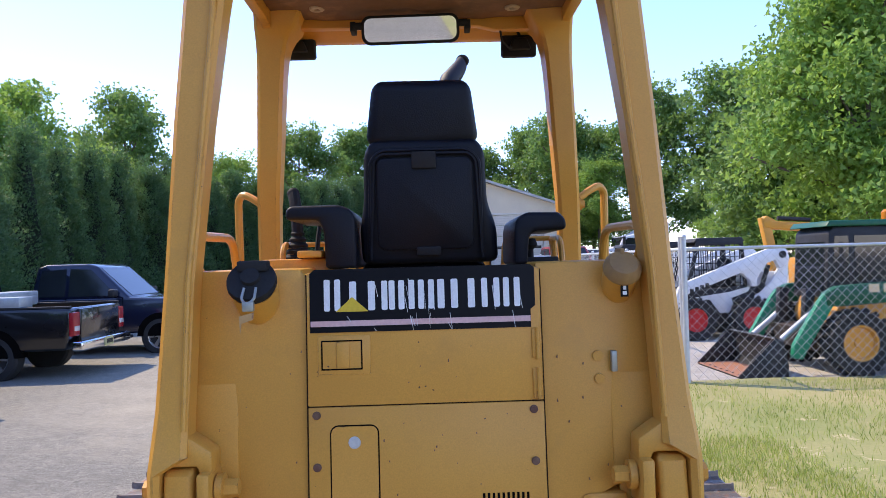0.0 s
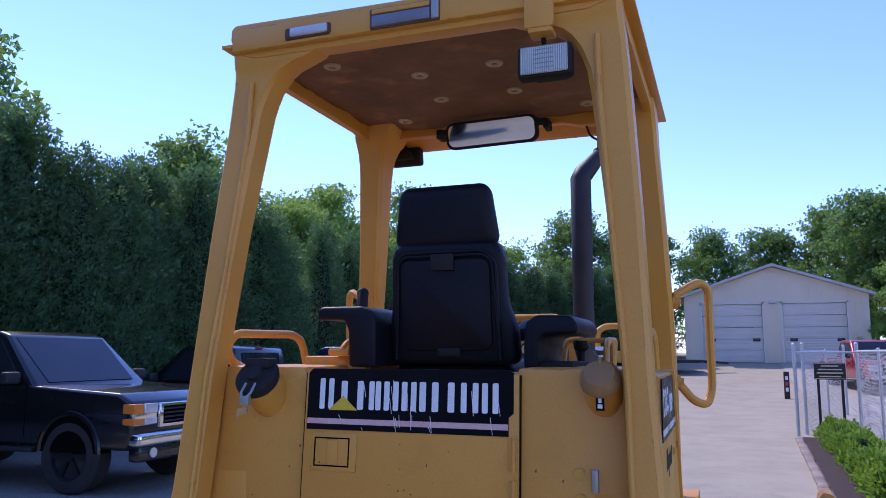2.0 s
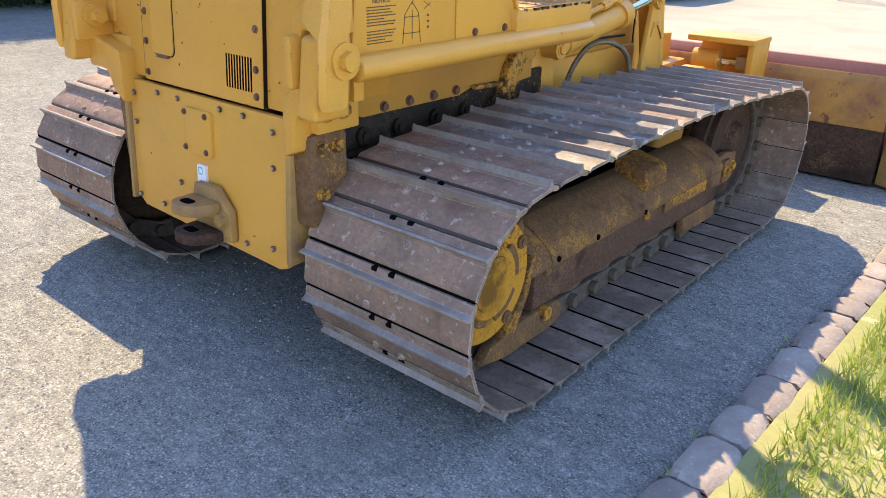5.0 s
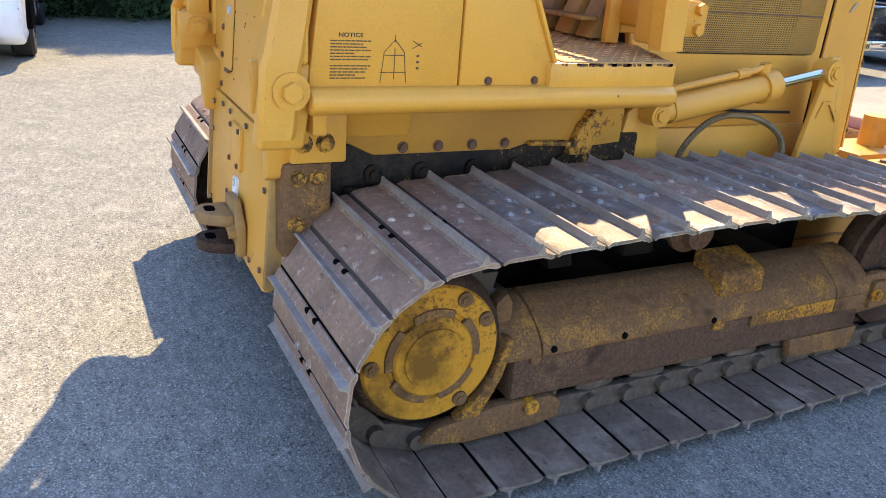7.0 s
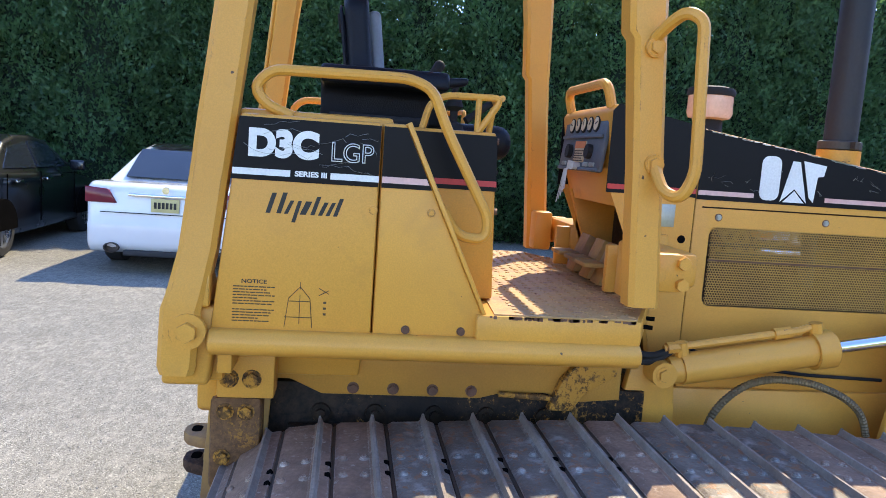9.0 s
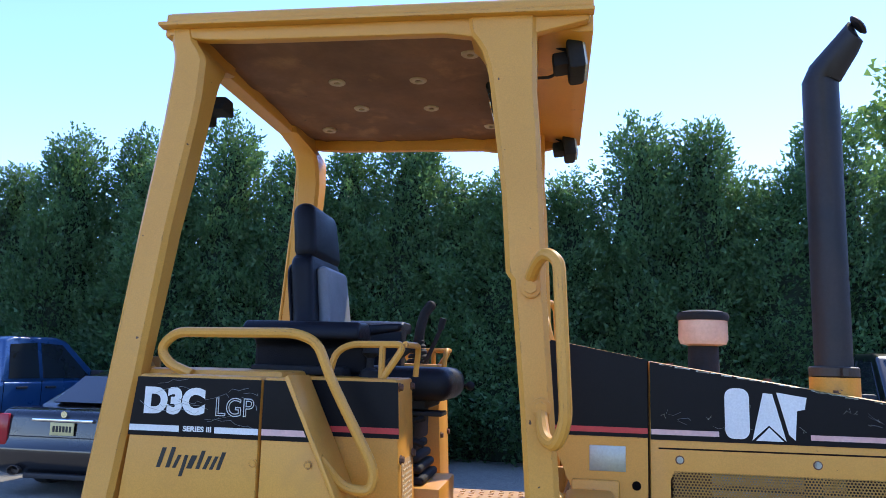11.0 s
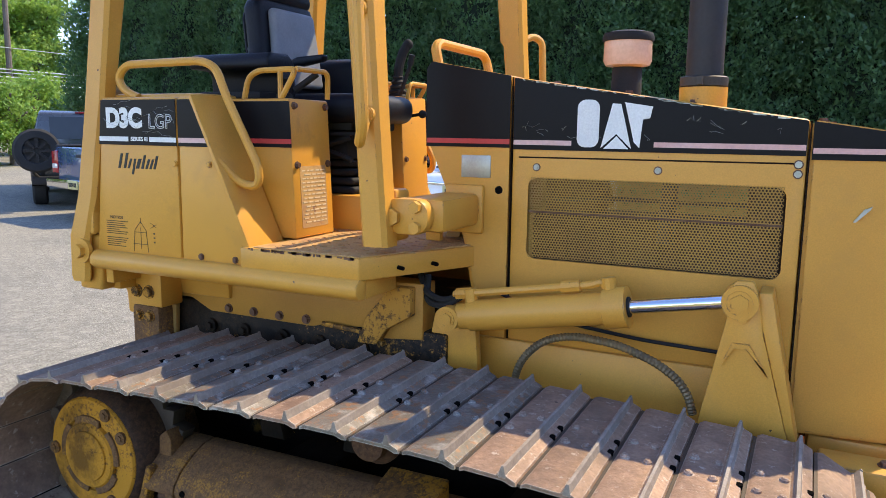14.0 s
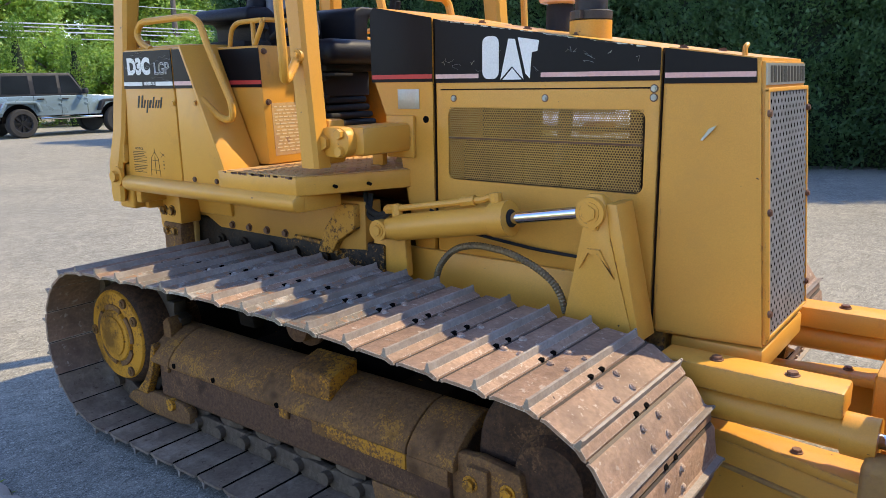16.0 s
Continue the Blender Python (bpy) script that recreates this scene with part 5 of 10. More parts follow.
for s in (-1, 1):
    b = nb()
    prism(b, [(1.532, 1.500), (1.532, 1.738), (2.433, 1.601), (2.433, 1.500)], "x", s * 0.2902, s * 0.2922)
    hd = part("hood_decal", b, DECAL, hood, "black side decal with stripe")
    for y0, y1, mat, nm in ((1.534, 1.735, PINK, "stripe"), (2.00, 2.431, PINK, "stripe")):
        b = nb()
        prism(b, [(y0, 1.516), (y1, 1.516), (y1, 1.532), (y0, 1.532)], "x", s * 0.292, s * 0.2935)
        part(nm, b, mat, hood)
    # maker's mark as plain pale shapes with the peaked middle
    def side(pts, lo=0.2925, hi=0.2942):
        q = nb()
        prism(q, pts if s > 0 else [(3.74 - y, z) for y, z in pts], "x", s * lo, s * hi)
        return q
    part("mark_block", side([(y + 1.789, z + 1.588) for y, z in round_rect(0.072, 0.152, 0.026, 4)]), WHITE, hood)
    part("mark_peak", side([(1.832, 1.510), (1.866, 1.652), (1.893, 1.650), (1.930, 1.510), (1.881, 1.556)]), WHITE, hood)
    part("mark_block", side([(1.905, 1.655), (1.992, 1.642), (1.985, 1.606), (1.963, 1.602), (1.956, 1.513), (1.938, 1.530)]), WHITE, hood)
    part("mark_foot", side([(1.842, 1.509), (1.882, 1.549), (1.922, 1.509)]), WHITE, hood)
    # scratches across the decal and paint rubbed off along its upper edge
    srnd = random.Random(70 + s)
    b = nb()
    for i in range(20):
        y, z = srnd.uniform(1.56, 2.38), srnd.uniform(1.545, 1.62)
        pts = [(s * 0.2924, y, z)]
        for k in range(3):
            y += srnd.uniform(-0.014, 0.026)
            z += srnd.uniform(-0.018, 0.012)
            pts.append((s * 0.2924, y, max(1.536, z)))
        pipe(b, pts, srnd.uniform(0.0004, 0.0008), 3)
    for i in range(46):
        y, ln = srnd.uniform(1.56, 2.40), srnd.uniform(0.006, 0.04)
        zt = 1.7375 - (y - 1.532) * 0.152
        prism(b, [(y, zt - srnd.uniform(0.002, 0.006)), (y + ln, zt - ln * 0.152 - srnd.uniform(0.001, 0.004)), (y + ln, zt - ln * 0.152), (y, zt)], "x", s * 0.2918, s * 0.2928)
    tagged(part("scratches", b, PLATE, hd), kind="stuff")
    # decal and stripe on the nose
    b = nb()
    prism(b, [(2.447, 1.490), (2.447, 1.600), (2.715, 1.561), (2.715, 1.490)], "x", 0, 0.002)
    for q in b.verts:
        q.co.x = s * ((0.2902 if q.co.y < 2.5 else hood_x(2.735) + 0.0035) + q.co.x)
    part("nose_decal", b, DECAL, nose)
    b = nb()
    prism(b, [(2.450, 1.508), (2.450, 1.524), (2.713, 1.524), (2.713, 1.508)], "x", 0, 0.0016)
    for q in b.verts:
        q.co.x = s * ((0.2920 if q.co.y < 2.5 else hood_x(2.735) + 0.0052) + q.co.x)
    part("stripe", b, PINK, nose)
    b = nb()
    prism(b, [(1.555, 1.472), (1.555, 1.477), (2.42, 1.480), (2.42, 1.475)], "x", s * 0.2885, s * 0.2908)
    prism(b, [(1.5238, 0.95), (1.5265, 0.95), (1.5265, 1.74), (1.5238, 1.74)], "x", s * 0.280, s * 0.2915)
    part("hood_seam", b, GAP, hood)
    b = nb()
    prism(b, [(2.4385, 0.67), (2.4415, 0.67), (2.4415, 1.60), (2.4385, 1.60)], "x", s * 0.275, s * 0.2895)
    part("seam", b, GAP, nose)
    for y, z in ((1.618, 1.442), (2.017, 1.444), (2.415, 1.447), (2.415, 1.475)):
        b = nb()
        cyl(b, (s * 0.289, y, z), (s * 0.2935, y, z), 0.010, 14)
        bolt(b, (s * 0.2945, y, z), (s, 0, 0), 0.007, 0.004, False)
        fast = part("fastener", b, PLATE, hood)
        b = nb()
        cyl(b, (s * 0.2885, y, z), (s * 0.2912, y, z), 0.0138, 14)
        part("washer", b, BOLT, fast, "rust-ringed washer")
    # perforated sheet with staggered round holes
    vs, fs = [], []
    pit = 0.0098
    rows = int(0.272 / (pit * 0.866))
    for r_ in range(rows):
        cz = 1.136 + pit * 0.5 + r_ * pit * 0.866
        for c_ in range(int(0.79 / pit)):
            cy = 1.600 + c_ * pit + (r_ % 2) * pit * 0.5
            o = len(vs)
            for q in range(6):
                a = math.pi / 6 + q * math.pi / 3
                vs.append((s * 0.2922, cy + pit * 0.578 * math.cos(a), cz + pit * 0.578 * math.sin(a)))
            for q in range(6):
                a = math.pi / 6 + q * math.pi / 3
                vs.append((s * 0.2919, cy + pit * 0.355 * math.cos(a), cz + pit * 0.355 * math.sin(a)))
            fs += [(o + q, o + (q + 1) % 6, o + 6 + (q + 1) % 6, o + 6 + q) for q in range(6)]
    sc = bpy.data.meshes.new("screen")
    sc.from_pydata(vs, [], fs)
    sc.materials.append(MESHWIRE)
    tagged(part("screen", sc, MESHWIRE, hood), kind="stuff")
    # thin dark strip: the shadow of the sheet's fold, put into colour
    b = nb()
    box(b, s * 0.2905, s * 0.2930, 1.594, 2.386, 1.289, 1.296, 0.0005)
    part("screen_bar", b, BOLT, hood)
    b = nb()
    prism(b, [(2.56, 1.315), (2.567, 1.315), (2.60, 1.352), (2.605, 1.362), (2.585, 1.352)], "x", s * 0.2735, s * 0.2795)
    part("scrape", b, PLATE, nose)
# engine inside the hood, seen through the screens
b = nb()
box(b, -0.16, 0.16, 1.56, 2.40, 0.70, 1.275, 0.02)
for k in range(5):
    box(b, -0.185, 0.185, 1.62 + k * 0.16, 1.70 + k * 0.16, 0.95, 1.24, 0.01)
engine = part("engine_block", b, DRUM, hood, "dark oily engine block")
for nm, bx, mt in (("air_box", (-0.14, 0.02, 1.56, 1.766, 1.25, 1.52), FRAME_L), ("fan_shroud", (-0.24, 0.16, 2.275, 2.41, 1.20, 1.55), DRUM), ("upper_shield", (-0.24, 0.24, 1.58, 2.40, 1.425, 1.44), DRUM)):
    b = nb()
    box(b, *bx, 0.012)
    part(nm, b, mt, engine)
b = nb()
cyl(b, (0.19, 2.034, 1.20), (0.17, 2.040, 1.45), 0.027, 12)
part("fuel_filter", b, STEEL, engine)
b = nb()
pipe(b, [(0.02, 1.60, 1.315), (0.04, 1.85, 1.328), (0.03, 2.10, 1.322), (0.05, 2.35, 1.335)], 0.008, 8)
part("fuel_line", b, STEEL, engine)
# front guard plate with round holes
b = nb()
# black sheet on the closed nose puts the shade behind the holes into colour
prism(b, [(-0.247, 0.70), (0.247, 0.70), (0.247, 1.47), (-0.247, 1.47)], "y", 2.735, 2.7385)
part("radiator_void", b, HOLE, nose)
rows_, cols_ = 36, 12
b = nb()
cw, ch = 0.488 / cols_, 0.76 / rows_
for r_ in range(rows_):
    for c_ in range(cols_):
        cx, cz = -0.244 + (c_ + 0.5) * cw, 0.705 + (r_ + 0.5) * ch
        off = cw * 0.25 if r_ % 2 else -cw * 0.25
        sq = [(-cw / 2, -ch / 2), (0, -ch / 2), (cw / 2, -ch / 2), (cw / 2, 0), (cw / 2, ch / 2), (0, ch / 2), (-cw / 2, ch / 2), (-cw / 2, 0)]
        o = [b.verts.new((cx + px, 2.7445, cz + pz)) for px, pz in sq]
        ii = [b.verts.new((cx + off + 0.0072 * math.cos(a), 2.7445, cz + 0.0082 * math.sin(a))) for a in (math.atan2(pz, px) for px, pz in sq)]
        for i in range(8):
            j = (i + 1) % 8
            b.faces.new((o[i], o[j], ii[j], ii[i]))
part("radiator_guard", b, GREYGRILL, nose, "grey perforated radiator guard", 0)
b = nb()
for x0, x1, z0, z1 in ((-0.25, -0.238, 0.70, 1.47), (0.238, 0.25, 0.70, 1.47), (-0.25, 0.25, 1.462, 1.474), (-0.25, 0.25, 0.695, 0.706)):
    box(b, x0, x1, 2.735, 2.748, z0, z1, 0.002)
part("guard_frame", b, YELLOW, nose)
b = nb()
box(b, -0.235, 0.235, 2.734, 2.739, 1.482, 1.548)
nm = part("name_strip", b, PLATE, nose, "pale strip with plain dark bars")
for i in range(11):
    b = nb()
    box(b, 0.20 - i * 0.04 - 0.026, 0.20 - i * 0.04, 2.738, 2.7405, 1.49, 1.54)
    part("bar", b, INK, nose)
for z in (0.78, 1.1, 1.4):
    for s in (-1, 1):
        b = nb()
        bolt(b, (s * 0.245, 2.748, z), (0, 1, 0), 0.009, 0.008)
        part("bolt", b, BOLT, nose)
# the nose leans forward towards its foot
for ob in [nose] + list(nose.children):
    for v in ob.data.vertices:
        v.co.y += (1.56 - v.co.z) * 0.075 * max(0.0, min(1.0, (v.co.y - 2.45) / 0.27))
b = nb()
box(b, -0.262, 0.262, 2.50, 2.80, 0.575, 0.66, 0.012)
part("front_crossmember", b, YELLOW, dozer)
for x, y in ((0.2, 2.47), (0.22, 2.1), (-0.1, 2.5), (0.22, 1.9), (0.1, 1.62)):
    b = nb()
    z = 1.741 - (y - 1.528) * 0.1496
    bolt(b, (x, y, z), (0, 0, 1), 0.012, 0.010)
    part("hood_bolt", b, BOLT, hood)
b = nb()
pipe(b, [(0.19, 2.66, 1.56), (0.19, 2.66, 1.60), (0.17, 2.66, 1.605)], 0.008, 8, 0.01)
part("hood_catch", b, YELLOW, hood)
# exhaust
ex, ey = 0.158, 2.12
b = nb()
cyl(b, (ex, ey, 1.63), (ex, ey, 1.705), 0.074, 20)
base = part("exhaust_base", b, ORANGE, dozer)
b = nb()
pipe(b, [(ex, ey, 1.70), (ex, ey, 2.20), (ex, ey, 2.69), (ex + 0.012, ey + 0.012, 2.715), (ex + 0.060, ey + 0.060, 2.795), (ex + 0.082, ey + 0.082, 2.83)], 0.057, 20)
for v in b.verts:
    if v.co.z > 2.74:
        k = 1 - min(0.45, (v.co.z - 2.74) * 4.0)
        axis = Vector((ex + (v.co.z - 2.70) * 0.62, ey + (v.co.z - 2.70) * 0.62, v.co.z))
        v.co = axis + (v.co - axis) * k
stack = part("exhaust_pipe", b, EXHAUST, dozer, "tall dark rusted exhaust pipe")
b = nb()
lathe(b, [(0.068, 0), (0.074, 0.004), (0.074, 0.03), (0.068, 0.034)], Matrix.Translation((ex, ey, 1.705)), 20)
box(b, ex + 0.07, ex + 0.10, ey - 0.008, ey + 0.008, 1.71, 1.735)
part("clamp", b, STEEL, stack)
b = nb()
m = Matrix.Translation((ex + 0.092, ey + 0.09, 2.845)) @ Euler((radians(-50), radians(20), 0)).to_matrix().to_4x4()
lathe(b, [(0.03, 0.0), (0.038, 0.006), (0.03, 0.012)], m, 18)
part("flap", b, EXHAUST, stack)
# air precleaner
c = Matrix.Translation((-0.22, 1.79, 0))
b = nb()
lathe(b, [(0.058, 1.66), (0.055, 1.80), (0.05, 1.81)], c, 18)
part("precleaner_stem", b, RUBBER, dozer)
b = nb()
lathe(b, [(0.05, 1.805), (0.082, 1.812), (0.09, 1.83), (0.088, 1.905)], c, 24)
part("precleaner_bowl", b, AMBER, dozer, "dusty translucent precleaner bowl")
b = nb()
lathe(b, [(0.093, 1.90), (0.096, 1.915), (0.09, 1.93), (0.06, 1.938), (0.01, 1.94)], c, 24)
part("precleaner_cap", b, RUBBER, dozer)

# lift cylinders, levers and hoses, both sides
for s in (-1, 1):
    X = s * 0.455
    p0, p1 = Vector((X, 1.39, 0.936)), Vector((X, 2.298, 1.09))
    d = (p1 - p0).normalized()
    b = nb()
    cyl(b, p0 + d * 0.07, p0 + d * 0.53, 0.052, 20)
    cyl(b, p0 + d * 0.53, p0 + d * 0.60, 0.064, 20)
    cyl(b, p0 + d * 0.03, p0 + d * 0.08, 0.045, 20)
    lift = part("lift_cylinder", b, YELLOW, dozer)
    b = nb()
    cyl(b, p0 + d * 0.595, p0 + d * 0.605, 0.032, 18)
    part("seal", b, RUBBER, lift)
    b = nb()
    cyl(b, p0 + d * 0.60, p1 - d * 0.04, 0.021, 16)
    part("rod", b, CHROME, lift, "bright chrome rod")
    b = nb()
    up = Vector((0, -d.z, d.y))
    q = p0 + up * 0.075
    pipe(b, [q + d * 0.02, q + d * 0.50, q + d * 0.53 + up * 0.01, q + d * 0.55 - up * 0.03], 0.013, 8, 0.02)
    cyl(b, q + d * 0.40, q + d * 0.46, 0.02, 8)
    cyl(b, q + d * 0.03, q + d * 0.09, 0.02, 8)
    cyl(b, p0 + d * 0.08, p0 + d * 0.08 + up * 0.09, 0.022, 10)
    cyl(b, p0 + d * 0.55, p0 + d * 0.55 + up * 0.095, 0.022, 10)
    part("oil_pipe", b, YELLOW, lift)
    b = nb()
    cyl(b, p0 - Vector((0.06, 0, 0)), p0 + Vector((s * 0.045, 0, 0)), 0.042, 20)
    bolt(b, p0 + Vector((s * 0.045, 0, 0)), (s, 0, 0), 0.022, 0.012)
    part("pin", b, YELLOW, lift)
    b = nb()
    prism(b, [(1.27, 0.74), (1.305, 0.93), (1.355, 0.985), (1.425, 0.985), (1.46, 0.93), (1.475, 0.74)], "x", X - s * 0.075, X - s * 0.035, 0.008)
    part("cylinder_bracket", b, YELLOW, dozer)
    # lift lever: tapering plate with a rib and flange
    b = nb()
    prism(b, [(2.20, 0.70), (2.265, 1.04), (2.26, 1.12), (2.285, 1.15), (2.33, 1.15), (2.35, 1.10), (2.365, 1.0), (2.455, 0.68), (2.44, 0.52), (2.24, 0.52)], "x", X - 0.012, X + 0.014, 0.005)
    prism(b, [(2.345, 1.12), (2.38, 1.12), (2.475, 0.68), (2.455, 0.68), (2.36, 1.02)], "x", s * 0.34, X + 0.012, 0.003)
    prism(b, [(2.26, 0.90), (2.285, 0.97), (2.33, 0.97), (2.385, 0.88), (2.375, 0.90), (2.325, 0.955), (2.29, 0.955)], "x", X + 0.0 * s, X + s * 0.022, 0)
    lever = part("lift_lever", b, YELLOW, dozer)
    b = nb()
    cyl(b, p1 - Vector((s * 0.05, 0, 0)), p1 + Vector((s * 0.035, 0, 0)), 0.05, 20)
    bolt(b, p1 + Vector((s * 0.035, 0, 0.0)), (s, 0, 0), 0.026, 0.01)
    bolt(b, p1 + Vector((s * 0.02, 0.012, -0.045)), (s, 0, 0), 0.012, 0.012)
    part("lever_pin", b, YELLOW, lever)
    # armoured hose
    b = nb()
    pts = [Vector((s * 0.40, 1.60, 0.72)), Vector((s * 0.41, 1.62, 0.80)), Vector((s * 0.42, 1.70, 0.885)), Vector((s * 0.42, 1.80, 0.915)), Vector((s * 0.42, 1.95, 0.905)), Vector((s * 0.42, 2.08, 0.86)), Vector((s * 0.42, 2.16, 0.80)), Vector((s * 0.42, 2.19, 0.70))]
    fine = []
    for a, c2 in zip(pts, pts[1:]):
        k = max(2, int((c2 - a).length / 0.006))
        fine += [a.lerp(c2, i / k) for i in range(k)]
    sm = [sum((fine[max(0, min(len(fine) - 1, i + o))] for o in range(-8, 9)), Vector()) / 17 for i in range(len(fine))]
    pipe(b, sm, 0.0115, 8, 0, ripple=0.22)
    part("armoured_hose", b, HOSE, dozer, "ribbed metal armoured hose")
    b = nb()
    pipe(b, [(s * 0.30, 1.50, 1.0), (s * 0.31, 1.70, 0.93), (s * 0.31, 2.0, 0.90), (s * 0.31, 2.3, 0.89)], 0.006, 6, 0.05)
    part("cable", b, RUBBER, dozer)
    b = nb()
    box(b, s * 0.29, s * 0.315, 1.36, 2.42, 0.50, 0.84, 0.006)
    part("engine_frame", b, YELLOW, dozer)
    # hose pair leaving under the step
    b = nb()
    for k in range(2):
        pipe(b, [(s * 0.40, 1.24 + 0.03 * k, 1.06), (s * 0.43, 1.28, 1.0 - 0.03 * k), (s * 0.455, 1.36, 0.985 - 0.02 * k), (s * 0.455, 1.44, 1.02)], 0.012, 8, 0.03)
    part("hose", b, RUBBER, dozer)

# blade frame at the front
for s in (-1, 1):
    X = s * 0.40
    b = nb()
    box(b, X - 0.065, X + 0.065, 2.53, 3.07, 0.575, 0.655, 0.010)
    part("angle_cylinder_guard", b, CHIPPED if s > 0 else ORANGE, dozer)
    for y in (2.70, 2.92):
        b = nb()
        bolt(b, (X, y, 0.655), (0, 0, 1), 0.016, 0.012)
        part("bolt", b, BOLT, dozer)
    b = nb()
    cyl(b, (X, 2.5, 0.525), (X + s * 0.02, 3.10, 0.525), 0.052, 18)
    cyl(b, (X + s * 0.02, 3.07, 0.525), (X + s * 0.022, 3.16, 0.525), 0.062, 18)
    ac = part("angle_cylinder", b, YELLOW, dozer)
    b = nb()
    cyl(b, (X + s * 0.02, 3.15, 0.525), (X + s * 0.10, 3.50, 0.525), 0.022, 14)
    part("rod", b, CHROME, ac)
    b = nb()
    fine = [Vector((s * 0.36, 2.44 + i * 0.005, 0.63 - 0.02 * i / 20)) for i in range(22)]
    pipe(b, fine, 0.02, 10, 0, ripple=0.25)
    part("spring_hose", b, STEEL, dozer)
    # push arms of the blade frame: top plate, outer web, ledge and end clevis
    b = nb()
    prism(b, [(s * 0.31, 2.25), (s * 0.375, 2.25), (s * 0.385, 2.74), (s * 0.50, 3.14), (s * 0.50, 3.22), (s * 0.30, 3.32), (s * 0.10, 3.36), (s * 0.10, 3.22), (s * 0.28, 3.16), (s * 0.33, 3.04), (s * 0.30, 2.74)], "z", 0.385, 0.418, 0.006)
    arm = part("push_arm", b, CHIPPED, dozer, "yellow push arm with paint chipped off its edges")
    b = nb()
    prism(b, [(s * 0.350, 2.25), (s * 0.370, 2.25), (s * 0.380, 2.74), (s * 0.49, 3.14), (s * 0.465, 3.14), (s * 0.355, 2.74)], "z", 0.12, 0.386, 0.004)
    part("web", b, CHIPPED, arm)
    b = nb()
    prism(b, [(s * 0.36, 2.25), (s * 0.382, 2.25), (s * 0.393, 2.74), (s * 0.503, 3.14), (s * 0.47, 3.14), (s * 0.36, 2.74)], "z", 0.298, 0.312, 0.003)
    part("ledge", b, DIRTY, arm)
    b = nb()
    box(b, s * 0.42, s * 0.53, 3.13, 3.30, 0.30, 0.50, 0.03, None, 3)
    part("clevis", b, DIRTY, arm)
    for y in (2.66, 2.95):
        b = nb()
        bolt(b, (s * (0.355 if y < 2.7 else 0.40), y, 0.418), (0, 0, 1), 0.014, 0.012)
        part("bolt", b, BOLT, dozer)
b = nb()
box(b, -0.16, 0.16, 3.10, 3.50, 0.28, 0.62, 0.02)
cyl(b, (0, 3.40, 0.2), (0, 3.40, 0.78), 0.07, 18)
part("blade_pivot", b, ORANGE, dozer)
# housing of the tilt cylinder behind the blade
b = nb()
box(b, 0.26, 0.67, 3.22, 3.52, 0.775, 0.81, 0.008)
box(b, 0.26, 0.67, 3.46, 3.50, 0.50, 0.78, 0.006)
box(b, 0.26, 0.67, 3.24, 3.48, 0.50, 0.535, 0.006)
box(b, 0.63, 0.67, 3.24, 3.47, 0.53, 0.78, 0.006)
part("tilt_housing", b, ORANGE, dozer)
b = nb()
cyl(b, (0.28, 3.32, 0.66), (0.43, 3.33, 0.66), 0.062, 16)
cyl(b, (0.43, 3.33, 0.66), (0.45, 3.33, 0.66), 0.070, 16)
tc = part("tilt_cylinder", b, ORANGE, dozer)
b = nb()
cyl(b, (0.45, 3.33, 0.66), (0.56, 3.335, 0.66), 0.024, 12)
part("rod", b, CHROME, tc)
b = nb()
box(b, 0.55, 0.63, 3.29, 3.38, 0.62, 0.70, 0.012)
part("rod_end", b, DIRTY, tc)
# blade
BLADEBACK = surface("rusty_orange_blade_back", (0.47, 0.235, 0.050), (0.33, 0.15, 0.045), 2.2, 90, 0.7, wear=(0.12, 0.055, 0.03), wear_at=0.60, bump=0.3, bump_scale=60, layer=((0.20, 0.085, 0.045), 3.5, 0.48, 0.70))
prof_f = [(3.74, 0.06), (3.66, 0.18), (3.60, 0.38), (3.595, 0.58), (3.63, 0.76), (3.66, 0.82)]
b = nb()
prism(b, prof_f + [(y - 0.035, z) for y, z in reversed(prof_f)], "x", -1.50, 1.50, 0.003)
blade = part("blade", b, REDWORN, dozer, "wide curved dozer blade with worn red paint")
b = nb()
prism(b, [(3.515, 0.40), (3.60, 0.38), (3.57, 0.56), (3.575, 0.74), (3.535, 0.76), (3.515, 0.70)], "x", -1.46, 1.46, 0.006)
blade_back = part("blade_back", b, BLADEBACK, dozer, "worn orange back of the blade")
b = nb()
prism(b, [(3.54, 0.02), (3.70, 0.02), (3.64, 0.16), (3.585, 0.395), (3.525, 0.40), (3.535, 0.24)], "x", -1.46, 1.46, 0.006)
blade_foot = part("blade_foot", b, DRUM, blade, "dark caked foot of the blade")
